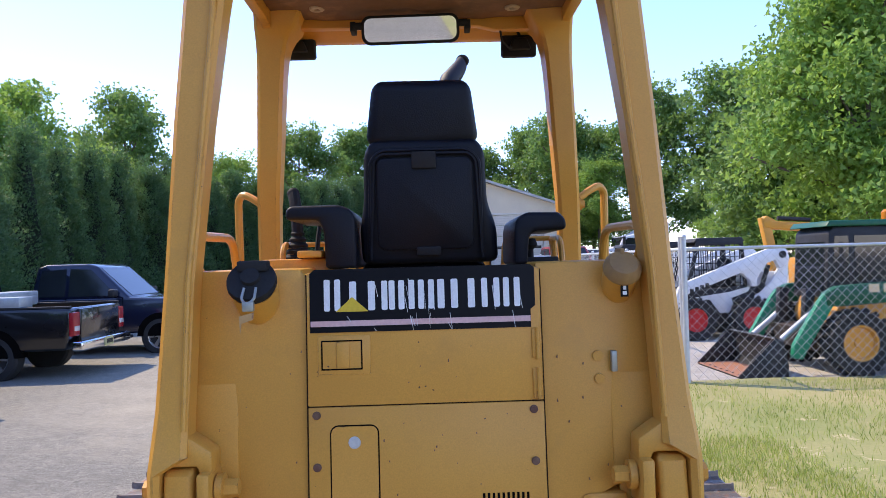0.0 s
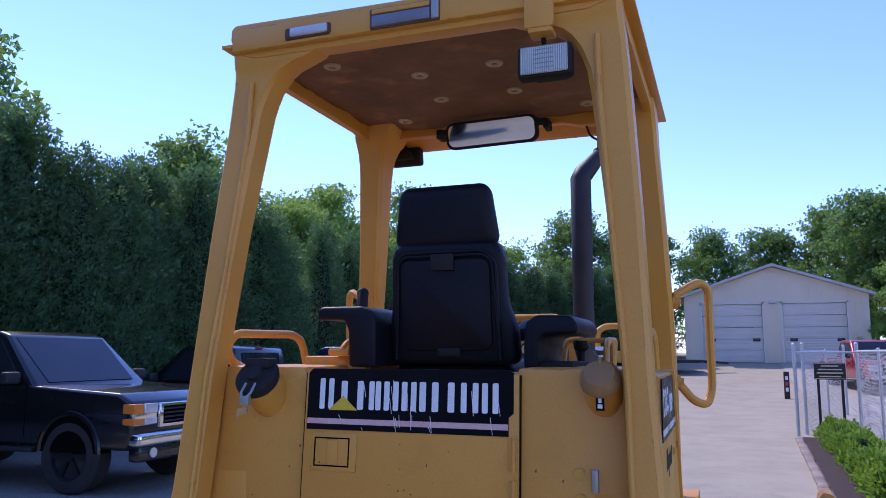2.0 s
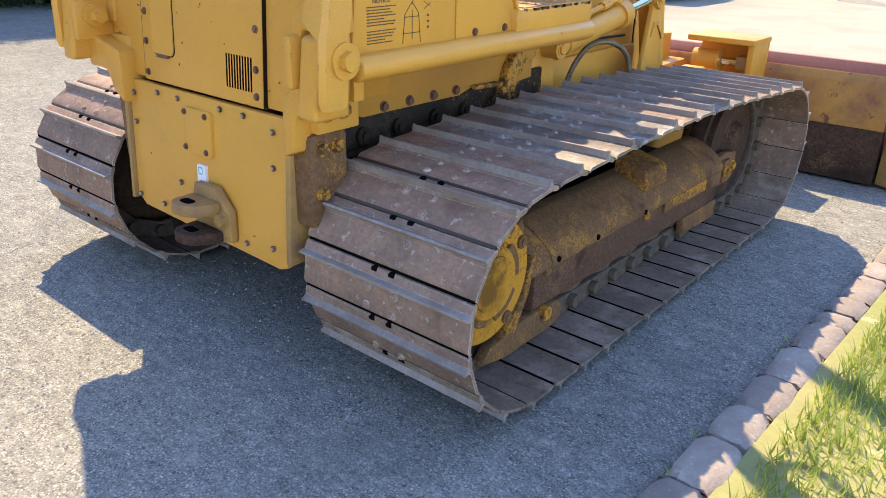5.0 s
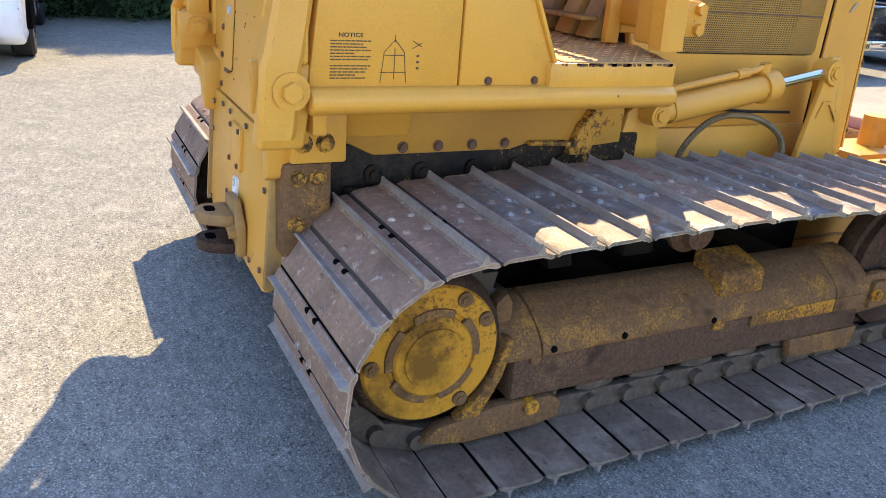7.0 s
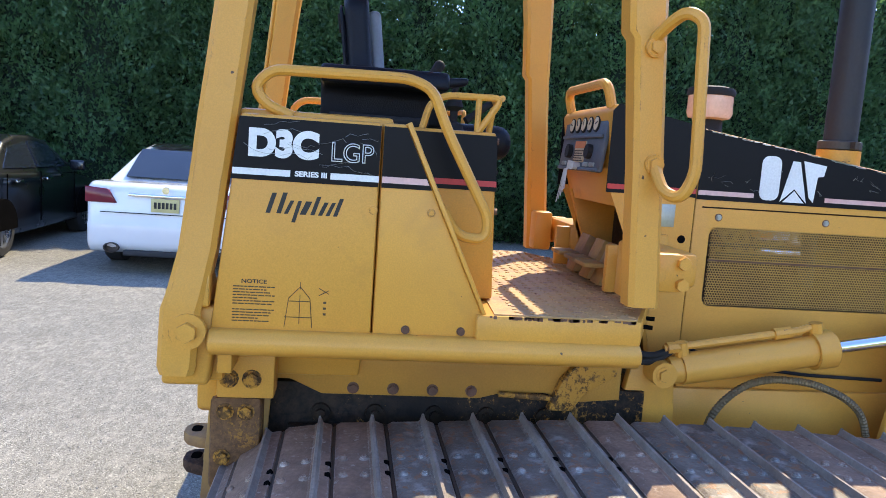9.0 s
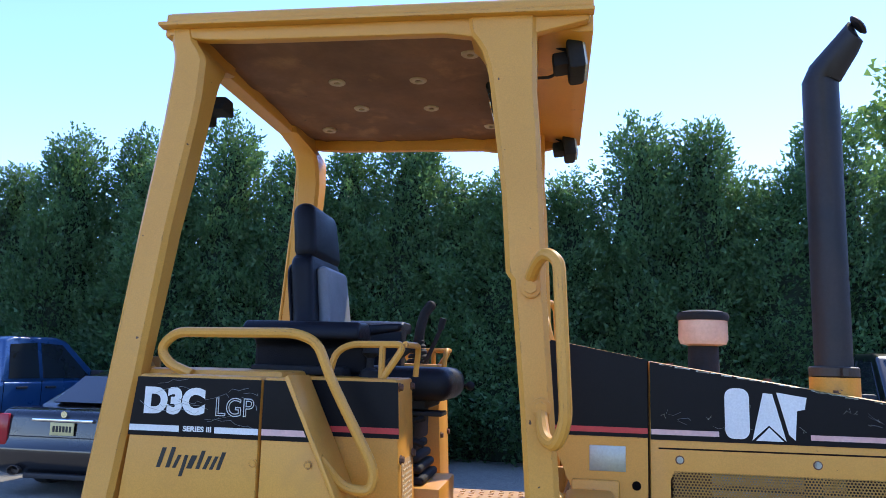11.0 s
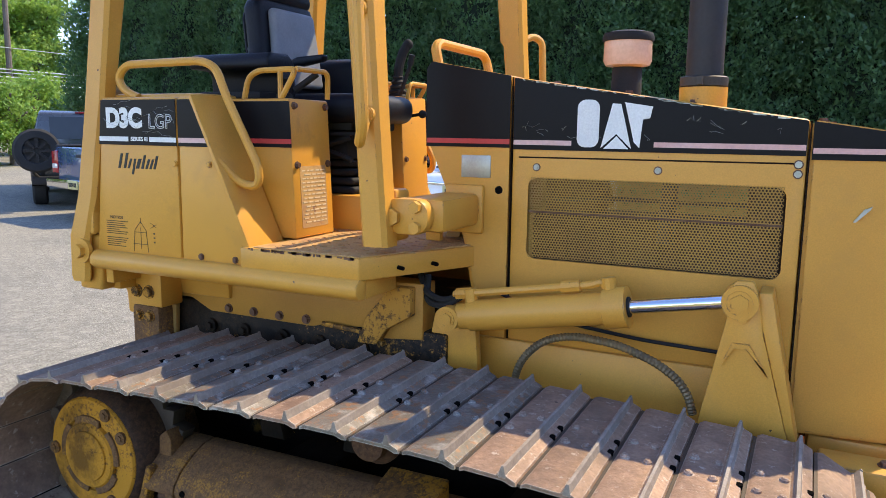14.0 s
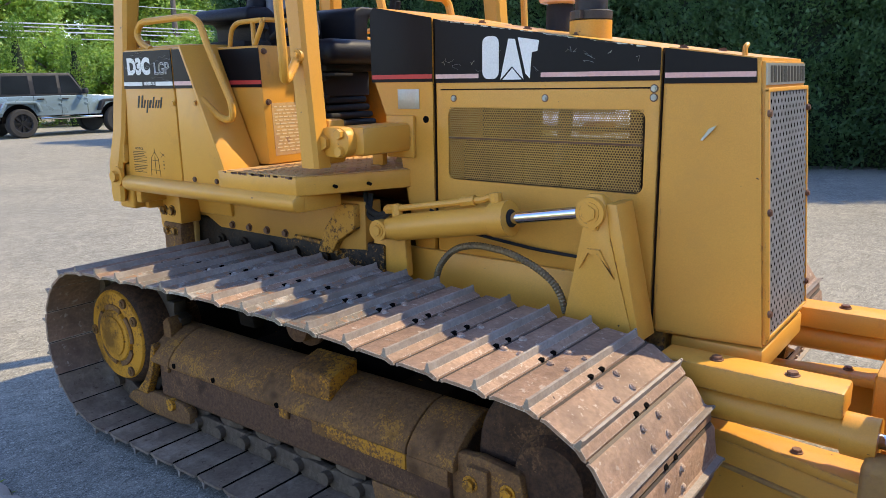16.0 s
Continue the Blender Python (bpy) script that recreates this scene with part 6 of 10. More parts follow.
for s in (-1, 1):
    # flared end wing, widest at its foot, with a lifting eye at the top
    b = nb()
    rings = []
    for z, xa, xb in ((0.03, 1.475, 1.63), (0.10, 1.475, 1.60), (0.25, 1.480, 1.545), (0.45, 1.485, 1.535), (0.65, 1.48, 1.545), (0.84, 1.47, 1.56), (0.93, 1.475, 1.565), (0.965, 1.50, 1.55)):
        ya = 3.56 - 0.03 * math.sin(z * 3.2)
        yb = ya + 0.16 + 0.10 * max(0, 0.3 - z)
        rings.append([b.verts.new(q) for q in ((s * xa, ya, z), (s * xb, ya - 0.06, z), (s * (xb + 0.01), yb, z), (s * xa, yb, z))])
    for p, q in zip(rings, rings[1:]):
        for k in range(4):
            b.faces.new((p[k], p[(k + 1) % 4], q[(k + 1) % 4], q[k]))
    b.faces.new(rings[0])
    b.faces.new(rings[-1][::-1])
    part("blade_end", b, DIRTY, blade)
    b = nb()
    cyl(b, (s * 1.520, 3.44, 0.90), (s * 1.520, 3.56, 0.90), 0.024, 14)
    part("lifting_hole", b, HOLE, blade)
b = nb()
prism(b, [(3.72, 0.02), (3.76, 0.02), (3.69, 0.18), (3.65, 0.18)], "x", -1.50, 1.50, 0.003)
part("cutting_edge", b, STEEL, blade)
# the blade stands square to the machine
swing = Matrix.Translation((0, 3.60, 0)) @ Matrix.Diagonal((0.95, 1, 0.86, 1)) @ Matrix.Translation((0, -3.60, 0))
for ob in [blade, blade_back] + list(blade.children):
    ob.data.transform(swing)

# ---- tracks ----
NSHOE = 41
PITCH = 0.1556
R = 0.350
YR, ZC = 0.308, 0.405
RF = 0.336
ZF = ZC - R + RF


def top_run(t):
    """Height of the top run, t from 0 at the sprocket to 1 at the idler: it rises over the carrier roller."""
    base = ZC + R + (ZF + RF - ZC - R) * t
    return base + 0.040 * math.sin(math.pi * min(1.0, t * 1.02)) ** 1.2


def loop_path(yf):
    """The closed line of the chain in (y, z): top run, idler, ground run, sprocket."""
    pts = [(YR + (yf - YR) * i / 120, top_run(i / 120)) for i in range(120)]
    pts += [(yf + RF * math.sin(math.pi * i / 60), ZF + RF * math.cos(math.pi * i / 60)) for i in range(60)]
    pts += [(yf + (YR - yf) * i / 60, ZC - R) for i in range(60)]
    pts += [(YR - R * math.sin(math.pi * i / 60), ZC - R * math.cos(math.pi * i / 60)) for i in range(61)]
    return pts


YF = 2.40
for _ in range(6):
    line = loop_path(YF)
    YF += (NSHOE * PITCH - sum(math.dist(p, q) for p, q in zip(line, line[1:]))) / 2
line = loop_path(YF)
run = [0.0]
for p, q in zip(line, line[1:]):
    run.append(run[-1] + math.dist(p, q))


def loop_point(u):
    """A place (y, z) on the track loop, u metres along it from the rear of the top run."""
    u %= run[-1]
    return float(np.interp(u, run, [p[0] for p in line])), float(np.interp(u, run, [p[1] for p in line]))


# one joint of the chain lies just ahead of the idler's top
FIRST = float(np.interp(2.517, [p[0] for p in line[:140]], run[:140])) % PITCH


def shoe_mesh():
    """One shoe: x across, y along the loop, z outwards; plate, grouser near its leading end, a bent lip beyond it, bolts."""
    b = nb()
    h, w = PITCH / 2, 0.3275
    prof = [(-h + 0.010, -0.011), (-h + 0.009, -0.003), (-h + 0.022, 0.005), (h - 0.054, 0.005), (h - 0.047, 0.010), (h - 0.042, 0.028), (h - 0.034, 0.028), (h - 0.029, 0.009), (h - 0.005, -0.001), (h - 0.001, -0.011), (h - 0.012, -0.013), (h - 0.036, -0.005), (-h + 0.022, -0.006)]
    prism(b, prof, "x", -w, w, 0.0)
    # the grouser's ends are drawn up into small spurs
    for e in (-1, 1):
        prism(b, [(h - 0.046, 0.004), (h - 0.041, 0.031), (h - 0.035, 0.031), (h - 0.028, 0.004)], "x", e * (w - 0.007), e * (w + 0.001), 0.0)
    for x in (-0.052, 0.052):
        for y in (-0.047, 0.010):
            cyl(b, (x, y, 0.003), (x, y, 0.010), 0.0120, 10, 0.0112)
            cyl(b, (x, y, 0.010), (x, y, 0.0145), 0.0112, 10, 0.006)
    return b


def shoe_data(mat):
    me = finish(shoe_mesh())
    me.materials.append(mat)
    me.materials.append(BARE)
    for f_ in me.polygons:
        if f_.center.z > 0.015 and 0.03 < f_.center.y:
            f_.material_index = 1
    return me


shoe, shoe_r, shoe_d = shoe_data(SHOE), shoe_data(SHOE_R), shoe_data(SHOE_D)
slot_mes = []
for x in (-0.034, 0.034):
    slot = nb()
    prism(slot, [(px + x, py + PITCH / 2 - 0.010) for px, py in round_rect(0.022, 0.018, 0.008, 3)], "z", -0.012, 0.0035)
    slot_mes.append(finish(slot))
    slot_mes[-1].materials.append(HOLE)
# added bars: black ones paint the joints' shade, steel ones keep sun out
joint = nb()
box(joint, -0.322, 0.322, PITCH / 2 - 0.0005, PITCH / 2 + 0.0085, -0.0125, -0.005)
joint_me = finish(joint)
joint_top = joint_me.copy()
joint_me.materials.append(HOLE)
joint_top.materials.append(STEEL)
link = nb()
for x in (-0.075, 0.075):
    prism(link, [(-0.085, -0.085), (-0.09, -0.05), (-0.06, -0.008), (0.06, -0.008), (0.10, -0.04), (0.095, -0.075), (0.03, -0.09)], "x", x - 0.016, x + 0.016, 0.004)
cyl(link, (-0.118, 0.078, -0.055), (0.118, 0.078, -0.055), 0.026, 12)
link_me = finish(link)
link_me.materials.append(DUSTY)
for s in (-1, 1):
    X = 0.845 if s > 0 else -0.90
    before = set(dozer.children)
    pm = bmesh.new()
    box(pm, X - 0.03, X + 0.03, 0.7, 0.72, 0.2, 0.22)
    track = part("track_rod", pm, STEEL, dozer)
    for k in range(NSHOE):
        y0, z0 = loop_point(FIRST + k * PITCH)
        y1, z1 = loop_point(FIRST + (k + 1) * PITCH)
        t = Vector((0, y1 - y0, z1 - z0)).normalized()
        nrm = Vector((1, 0, 0)).cross(t)
        c = Vector((X, (y0 + y1) / 2, (z0 + z1) / 2))
        mm = Matrix(((1, 0, 0, c.x), (0, t.y, nrm.y, c.y), (0, t.z, nrm.z, c.z), (0, 0, 0, 1)))
        for nm, me in (("track_shoe", shoe_d if c.z < 0.2 else shoe_r if c.y > 1.75 or (k * 7) % 5 == 0 or c.y < 0.42 else shoe), ("shoe_slot", slot_mes[0]), ("shoe_slot", slot_mes[1]), ("joint_grime", joint_me), ("track_link", link_me)):
            ob = new(nm, joint_top if nm == "joint_grime" and c.z > 0.45 else me)
            ob.parent = track
            ob.matrix_basis = mm
    # sprocket and final drive
    hy, hz = YR - 0.043, ZC + 0.020
    hubm = Matrix.Translation((X, hy, hz)) @ Euler((0, radians(90 * s), 0)).to_matrix().to_4x4()
    b = nb()
    pts = []
    for i in range(46):
        a = 2 * math.pi * i / 46
        rr = 0.285 if i % 2 else 0.245
        pts.append((YR + rr * math.cos(a), ZC + rr * math.sin(a)))
    prism(b, pts, "x", X - 0.03, X + 0.03, 0.004)
    part("sprocket", b, STEEL, dozer)
    b = nb()
    lathe(b, [(0.235, -0.12), (0.240, -0.02), (0.236, 0.09), (0.224, 0.13), (0.208, 0.148), (0.200, 0.150)], hubm, 40)
    part("drive_drum", b, DRUM, dozer)
    b = nb()
    lathe(b, [(0.204, 0.140), (0.204, 0.152), (0.198, 0.160), (0.135, 0.163), (0.13, 0.156), (0.12, 0.156), (0.118, 0.170), (0.112, 0.176), (0.09, 0.176), (0.088, 0.182), (0.02, 0.183)], hubm, 40)
    cap = part("drive_cap", b, HUB, dozer, "chipped yellow final drive cap")
    for a in (62, 182, 302, 30):
        b = nb()
        c = Vector((X + s * 0.16, hy + 0.178 * math.cos(radians(a)), hz + 0.178 * math.sin(radians(a))))
        cyl(b, c, c + Vector((s * 0.01, 0, 0)), 0.022, 14)
        bolt(b, c + Vector((s * 0.008, 0, 0)), (s, 0, 0), 0.012, 0.008)
        part("bolt", b, FRAME, cap)
    for i in range(5):
        b = nb()
        a = radians(72 * i + 20)
        pts = [(hy + r_ * math.cos(a + k), hz + r_ * math.sin(a + k)) for r_, ks in ((0.118, (-0.5, -0.25, 0, 0.25, 0.5)), (0.142, (0.45, 0.2, 0, -0.2, -0.45))) for k in ks]
        prism(b, pts, "x", X + s * 0.157, X + s * 0.170, 0.002)
        part("cap_ring", b, FRAME, cap)
    # idler
    b = nb()
    im = Matrix.Translation((X, YF, ZF)) @ Euler((0, radians(90 * s), 0)).to_matrix().to_4x4()
    lathe(b, [(0.10, -0.10), (0.22, -0.07), (0.262, -0.06), (0.262, -0.03), (0.285, -0.025), (0.285, 0.025), (0.262, 0.03), (0.262, 0.06), (0.22, 0.07), (0.13, 0.06), (0.11, 0.10), (0.02, 0.10)], im, 40)
    part("idler", b, DRUM, dozer)
    # roller frame with sloped guard
    b = nb()
    prism(b, [(X - s * 0.06, 0.20), (X + s * 0.128, 0.20), (X + s * 0.140, 0.212), (X + s * 0.140, 0.345), (X + s * 0.05, 0.42), (X - s * 0.06, 0.45)], "y", 0.55, 2.10, 0.006)
    rf = part("roller_frame", b, FRAME_L, dozer, "rust-brown dirty roller frame")
    # rounded covers over the frame, in three lengths with notched tabs below
    crown_ = [(0.120, 0.345), (0.149, 0.345), (0.152, 0.362), (0.146, 0.384), (0.118, 0.418), (0.080, 0.446), (0.040, 0.468), (0.0, 0.482), (-0.05, 0.486), (-0.05, 0.44), (0.03, 0.43), (0.120, 0.37)]
    for y0, y1 in ((0.50, 0.632), (0.638, 1.93), (1.936, 2.12)):
        b = nb()
        prism(b, [(X + s * px, pz) for px, pz in crown_], "y", y0, y1, 0.004)
        part("frame_cover", b, FRAME, rf, "", 50)
    for pts, mt in (([(1.33, 0.352), (1.33, 0.318), (1.375, 0.318), (1.375, 0.352)], FRAME_Y), ([(1.50, 0.352), (1.503, 0.305), (1.93, 0.298), (1.93, 0.352)], FRAME_Y), ([(0.60, 0.352), (0.60, 0.325), (0.63, 0.325), (0.63, 0.352)], FRAME), ([(1.936, 0.352), (1.936, 0.298), (2.10, 0.29), (2.10, 0.352)], FRAME)):
        b = nb()
        prism(b, pts, "x", X + s * 0.136, X + s * 0.1525, 0.002)
        part("cover_tab", b, mt, rf)
    # hooked bracket beside the sprocket and guards at the foot of the frame
    for pts, x0, x1, mt in (([(0.36, 0.185), (0.44, 0.180), (0.505, 0.30), (0.535, 0.42), (0.512, 0.43), (0.478, 0.32), (0.43, 0.245)], 0.11, 0.150, FRAME_Y),
                            ([(0.50, 0.42), (0.56, 0.43), (0.56, 0.50), (0.54, 0.535), (0.505, 0.51)], 0.02, 0.08, FRAME),
                            ([(0.26, 0.122), (0.31, 0.165), (0.50, 0.198), (0.70, 0.196), (0.74, 0.165), (0.735, 0.115), (0.66, 0.098), (0.40, 0.094)], 0.10, 0.142, FRAME),
                            ([(1.78, 0.12), (2.12, 0.11), (2.14, 0.20), (1.76, 0.20)], 0.10, 0.135, FRAME)):
        b = nb()
        prism(b, pts, "x", X + s * x0, X + s * x1, 0.006)
        part("frame_guard", b, mt, rf)
    b = nb()
    cyl(b, (X + s * 0.13, 0.62, 0.178), (X + s * 0.158, 0.62, 0.178), 0.026, 16)
    part("plug", b, HUB, rf)
    b = nb()
    prism(b, [(X + s * 0.070, 0.43), (X + s * 0.118, 0.422), (X + s * 0.112, 0.492), (X + s * 0.100, 0.506), (X - s * 0.03, 0.540), (X - s * 0.03, 0.47)], "y", 1.36, 1.56, 0.006)
    part("frame_block", b, FRAME_Y, rf)
    b = nb()
    prism(b, [(2.05, 0.24), (2.32, 0.26), (2.36, 0.31), (2.34, 0.40), (2.20, 0.415), (2.05, 0.40)], "x", X + s * 0.085, X + s * 0.125, 0.012)
    box(b, X + s * 0.10, X + s * 0.145, 2.16, 2.24, 0.27, 0.385, 0.010)
    part("idler_yoke", b, FRAME, rf)
    for y in (2.18, 2.30):
        b = nb()
        bolt(b, (X + s * (0.145 if y < 2.25 else 0.125), y, 0.33), (s, 0, 0), 0.02, 0.016)
        part("bolt", b, HUB, rf)
    for y, z in ((0.675, 0.366), (0.94, 0.366), (1.318, 0.36)):
        b = nb()
        cyl(b, (X + s * 0.13, y, z), (X + s * 0.1545, y, z), 0.011, 10)
        part("frame_hole", b, HOLE, rf)
    for i in range(7):
        y = 0.70 + i * 0.225
        b = nb()
        rm = Matrix.Translation((X, y, 0.155)) @ Euler((0, radians(90 * s), 0)).to_matrix().to_4x4()
        lathe(b, [(0.03, -0.10), (0.045, -0.095), (0.075, -0.09), (0.075, -0.05), (0.06, -0.045), (0.06, 0.045), (0.075, 0.05), (0.075, 0.07), (0.045, 0.08), (0.03, 0.085)], rm, 18)
        part("track_roller", b, DUSTY, dozer)
    b = nb()
    rm = Matrix.Translation((X - s * 0.11, 1.31, 0.622)) @ Euler((0, radians(90 * s), 0)).to_matrix().to_4x4()
    lathe(b, [(0.03, -0.12), (0.07, -0.10), (0.07, 0.06), (0.085, 0.065), (0.085, 0.085), (0.06, 0.11), (0.055, 0.14), (0.02, 0.145)], rm, 24)
    part("carrier_roller", b, FRAME_L, dozer)
    b = nb()
    prism(b, [(0.80, 0.50), (0.90, 0.50), (0.84, 0.72), (0.76, 0.72)], "x", X - s * 0.16, X - s * 0.10, 0.01)
    part("cross_support", b, OIL_SHADE, dozer)
    b = nb()
    prism(b, [(1.12, 0.50), (1.26, 0.50), (1.24, 0.66), (1.14, 0.66)], "x", X - s * 0.18, X - s * 0.12, 0.01)
    part("cross_support", b, OIL_SHADE, dozer)
    for y in (0.9, 1.7):
        b = nb()
        box(b, s * 0.43, X - s * 0.03, y, y + 0.2, 0.34, 0.46, 0.01)
        part("cross_beam", b, OIL_SHADE, dozer)
    if s < 0:
        # the other track sits a little further back
        for ob in dozer.children:
            if ob not in before:
                ob.matrix_basis = Matrix.Translation((0, -0.055, 0)) @ ob.matrix_basis

# ---- ground ----
def ground_z(x, y):
    return 0.0027 * max(0.0, min(y, 44.0) - 20) ** 2


def kerb_x(y):
    return 1.605 + 0.033 * y


def asphalt_material():
    """Old open-textured asphalt: single pale and dark stones, worn patches, grit."""
    m, n, l, p = nodes_of("worn_asphalt")
    co = n.new("ShaderNodeTexCoord").outputs["Object"]
    v = n.new("ShaderNodeTexVoronoi")
    v.inputs["Scale"].default_value = 165.0
    l.new(co, v.inputs["Vector"])
    sep = n.new("ShaderNodeSeparateColor")
    l.new(v.outputs["Color"], sep.inputs[0])
    r = n.new("ShaderNodeValToRGB")
    cr = r.color_ramp.elements
    cr[0].position, cr[0].color = 0.0, (0.13, 0.121, 0.103, 1)
    cr[1].position, cr[1].color = 1.0, (0.56, 0.522, 0.441, 1)
    cr.new(0.35).color = (0.285, 0.266, 0.224, 1)
    cr.new(0.85).color = (0.355, 0.331, 0.279, 1)
    l.new(sep.outputs[0], r.inputs["Fac"])
    col = r.outputs["Color"]
    col = mix(n, l, ramp(n, l, v.outputs["Distance"], 0.4, 0.9), col, (0.215, 0.201, 0.170))
    v2 = n.new("ShaderNodeTexVoronoi")
    v2.inputs["Scale"].default_value = 62.0
    l.new(co, v2.inputs["Vector"])
    sep2 = n.new("ShaderNodeSeparateColor")
    l.new(v2.outputs["Color"], sep2.inputs[0])
    stone_ = mix(n, l, 1.0, ramp(n, l, sep2.outputs[1], 0.86, 0.90), ramp(n, l, v2.outputs["Distance"], 0.30, 0.50, (1, 1, 1), (0, 0, 0)), "MULTIPLY")
    col = mix(n, l, stone_, col, ramp(n, l, sep2.outputs[2], 0.0, 1.0, (0.12, 0.112, 0.095), (0.46, 0.43, 0.36)))
    big = noise_node(n, l, co, 0.35, 6, 0.6)
    col = mix(n, l, 1.0, col, ramp(n, l, big, 0.35, 0.68, (0.80, 0.82, 0.83), (1.0, 1.0, 0.97)), "MULTIPLY")
    mid = noise_node(n, l, co, 7.0, 6, 0.7)
    col = mix(n, l, ramp(n, l, mid, 0.5, 0.72), col, mix(n, l, 0.45, col, (0.42, 0.388, 0.322)))
    col = mix(n, l, ramp(n, l, noise_node(n, l, co, 1.6, 7, 0.7), 0.52, 0.66), col, mix(n, l, 0.35, col, (0.16, 0.15, 0.13)))
    # swept grit lies in short streaks
    mp = n.new("ShaderNodeMapping")
    mp.inputs["Scale"].default_value = (9.0, 34.0, 9.0)
    mp.inputs["Rotation"].default_value = (0.0, 0.0, 1.25)
    l.new(co, mp.inputs["Vector"])
    streak = noise_node(n, l, mp.outputs["Vector"], 1.0, 5, 0.7)
    col = mix(n, l, 1.0, col, ramp(n, l, streak, 0.36, 0.64, (0.80, 0.80, 0.80), (1.12, 1.11, 1.08)), "MULTIPLY")
    # the pale dusty drive that runs on to the garage
    xyz = n.new("ShaderNodeSeparateXYZ")
    l.new(co, xyz.inputs[0])
    far = n.new("ShaderNodeMath")
    far.operation, far.inputs[1].default_value = "DIVIDE", 40.0
    l.new(xyz.outputs["Y"], far.inputs[0])
    ragged = n.new("ShaderNodeMath")
    ragged.operation, ragged.inputs[1].default_value = "MULTIPLY_ADD", 0.30
    l.new(noise_node(n, l, co, 0.5, 6, 0.65), ragged.inputs[0])
    l.new(far.outputs[0], ragged.inputs[2])
    near_x = n.new("ShaderNodeMath")
    near_x.operation, near_x.inputs[1].default_value, near_x.inputs[2].default_value = "MULTIPLY_ADD", 0.025, 0.5
    l.new(xyz.outputs["X"], near_x.inputs[0])
    strip = mix(n, l, 1.0, ramp(n, l, ragged.outputs[0], 0.27, 0.36), ramp(n, l, near_x.outputs[0], 0.36, 0.43), "MULTIPLY")
    col = mix(n, l, strip, col, mix(n, l, 0.8, col, mix(n, l, ramp(n, l, noise_node(n, l, co, 0.8, 7, 0.7), 0.4, 0.65), (0.46, 0.402, 0.295), (0.38, 0.336, 0.25))))
    l.new(col, p.inputs["Base Color"])
    p.inputs["Roughness"].default_value = 1.0
    p.inputs["Specular IOR Level"].default_value = 0.04
    b = n.new("ShaderNodeBump")
    b.inputs["Strength"].default_value, b.inputs["Distance"].default_value = 0.8, 0.004
    l.new(mix(n, l, 0.5, v.outputs["Distance"], noise_node(n, l, co, 45, 5, 0.7)), b.inputs["Height"])
    b.invert = True
    l.new(b.outputs["Normal"], p.inputs["Normal"])
    MATS["worn_asphalt"] = m
    return m


ASPHALT = asphalt_material()
LAWN = surface("lawn_soil_and_thatch", (0.265, 0.275, 0.085), (0.40, 0.335, 0.15), 0.7, 35, 0.95, wear=(0.46, 0.38, 0.20), wear_at=0.60, bump=0.6, bump_scale=40)
MULCH = surface("dark_mulch", (0.045, 0.03, 0.022), (0.08, 0.05, 0.035), 6, 60, 0.95, bump=0.9, bump_scale=45)
GRAVEL = surface("pale_gravel", (0.38, 0.335, 0.27), (0.50, 0.45, 0.37), 4, 30, 0.95, wear=(0.62, 0.57, 0.49), wear_at=0.58, bump=1.0, bump_scale=28)
STONE = surface("weathered_kerb_stone", (0.29, 0.225, 0.175), (0.36, 0.30, 0.24), 9, 60, 0.9, wear=(0.42, 0.36, 0.29), wear_at=0.60, bump=0.9, bump_scale=70, each=0.20)


def sheet(name, label, mat, xs, ys, lift, cat, edge=None):
    b = nb()
    grid = []
    for y in ys:
        row = []
        for i, x in enumerate(xs):
            px = edge(y) if edge and i == 0 else x
            row.append(b.verts.new((px, y, ground_z(px, y) + lift(px, y))))
        grid.append(row)
    for r0, r1 in zip(grid, grid[1:]):
        for i in range(len(xs) - 1):
            b.faces.new((r0[i], r0[i + 1], r1[i + 1], r1[i]))
    return tagged(part(name, b, mat, None, label, 80), kind="structure", category=cat)


gx = [-400, -120, -60, -30, -20, -15] + [-12 + i * 1.0 for i in range(28)] + [18, 24, 32, 45, 70, 120, 400]
gy = [-400, -120, -60, -40, -30] + [-24 + i * 1.5 for i in range(52)] + [60, 75, 100, 150, 400]
sheet("ground", "worn grey asphalt lot with loose pale grit", ASPHALT, gx, gy, lambda x, y: 0.0, "ground")
lawn = sheet("lawn", "patchy sunlit lawn beside the kerb", LAWN, [1.8] + [2.2 + 0.5 * i for i in range(12)] + [9, 12, 18, 40], [-30, -15, -8] + [-6 + 0.75 * i for i in range(19)], lambda x, y: 0.045 + 0.02 * noise.noise((x, y, 0)) + 0.03 * max(0, min(1, x - kerb_x(y) - 0.2)), "lawn", lambda y: kerb_x(y) + 0.13)
sheet("mulch_bed", "dark mulch bed between kerb and fence", MULCH, [2.1, 2.4, 2.8, 3.4], [7.5 + 0.75 * i for i in range(11)], lambda x, y: 0.06, "mulch", lambda y: kerb_x(y) + 0.13)
sheet("gravel_yard", "pale gravel yard behind the fence", GRAVEL, [2.95, 4.2, 6, 8, 11, 15, 22, 40], [7.45 + 1.5 * i for i in range(27)], lambda x, y: 0.05, "gravel", lambda y: 3.25 + 0.023 * (min(y, 16.0) - 7.3))

# kerb of separate stones
kerb = thing("kerb", "row of weathered reddish kerb stones", "kerb", (1.7, 2, 0), kind="structure")
rnd = random.Random(11)


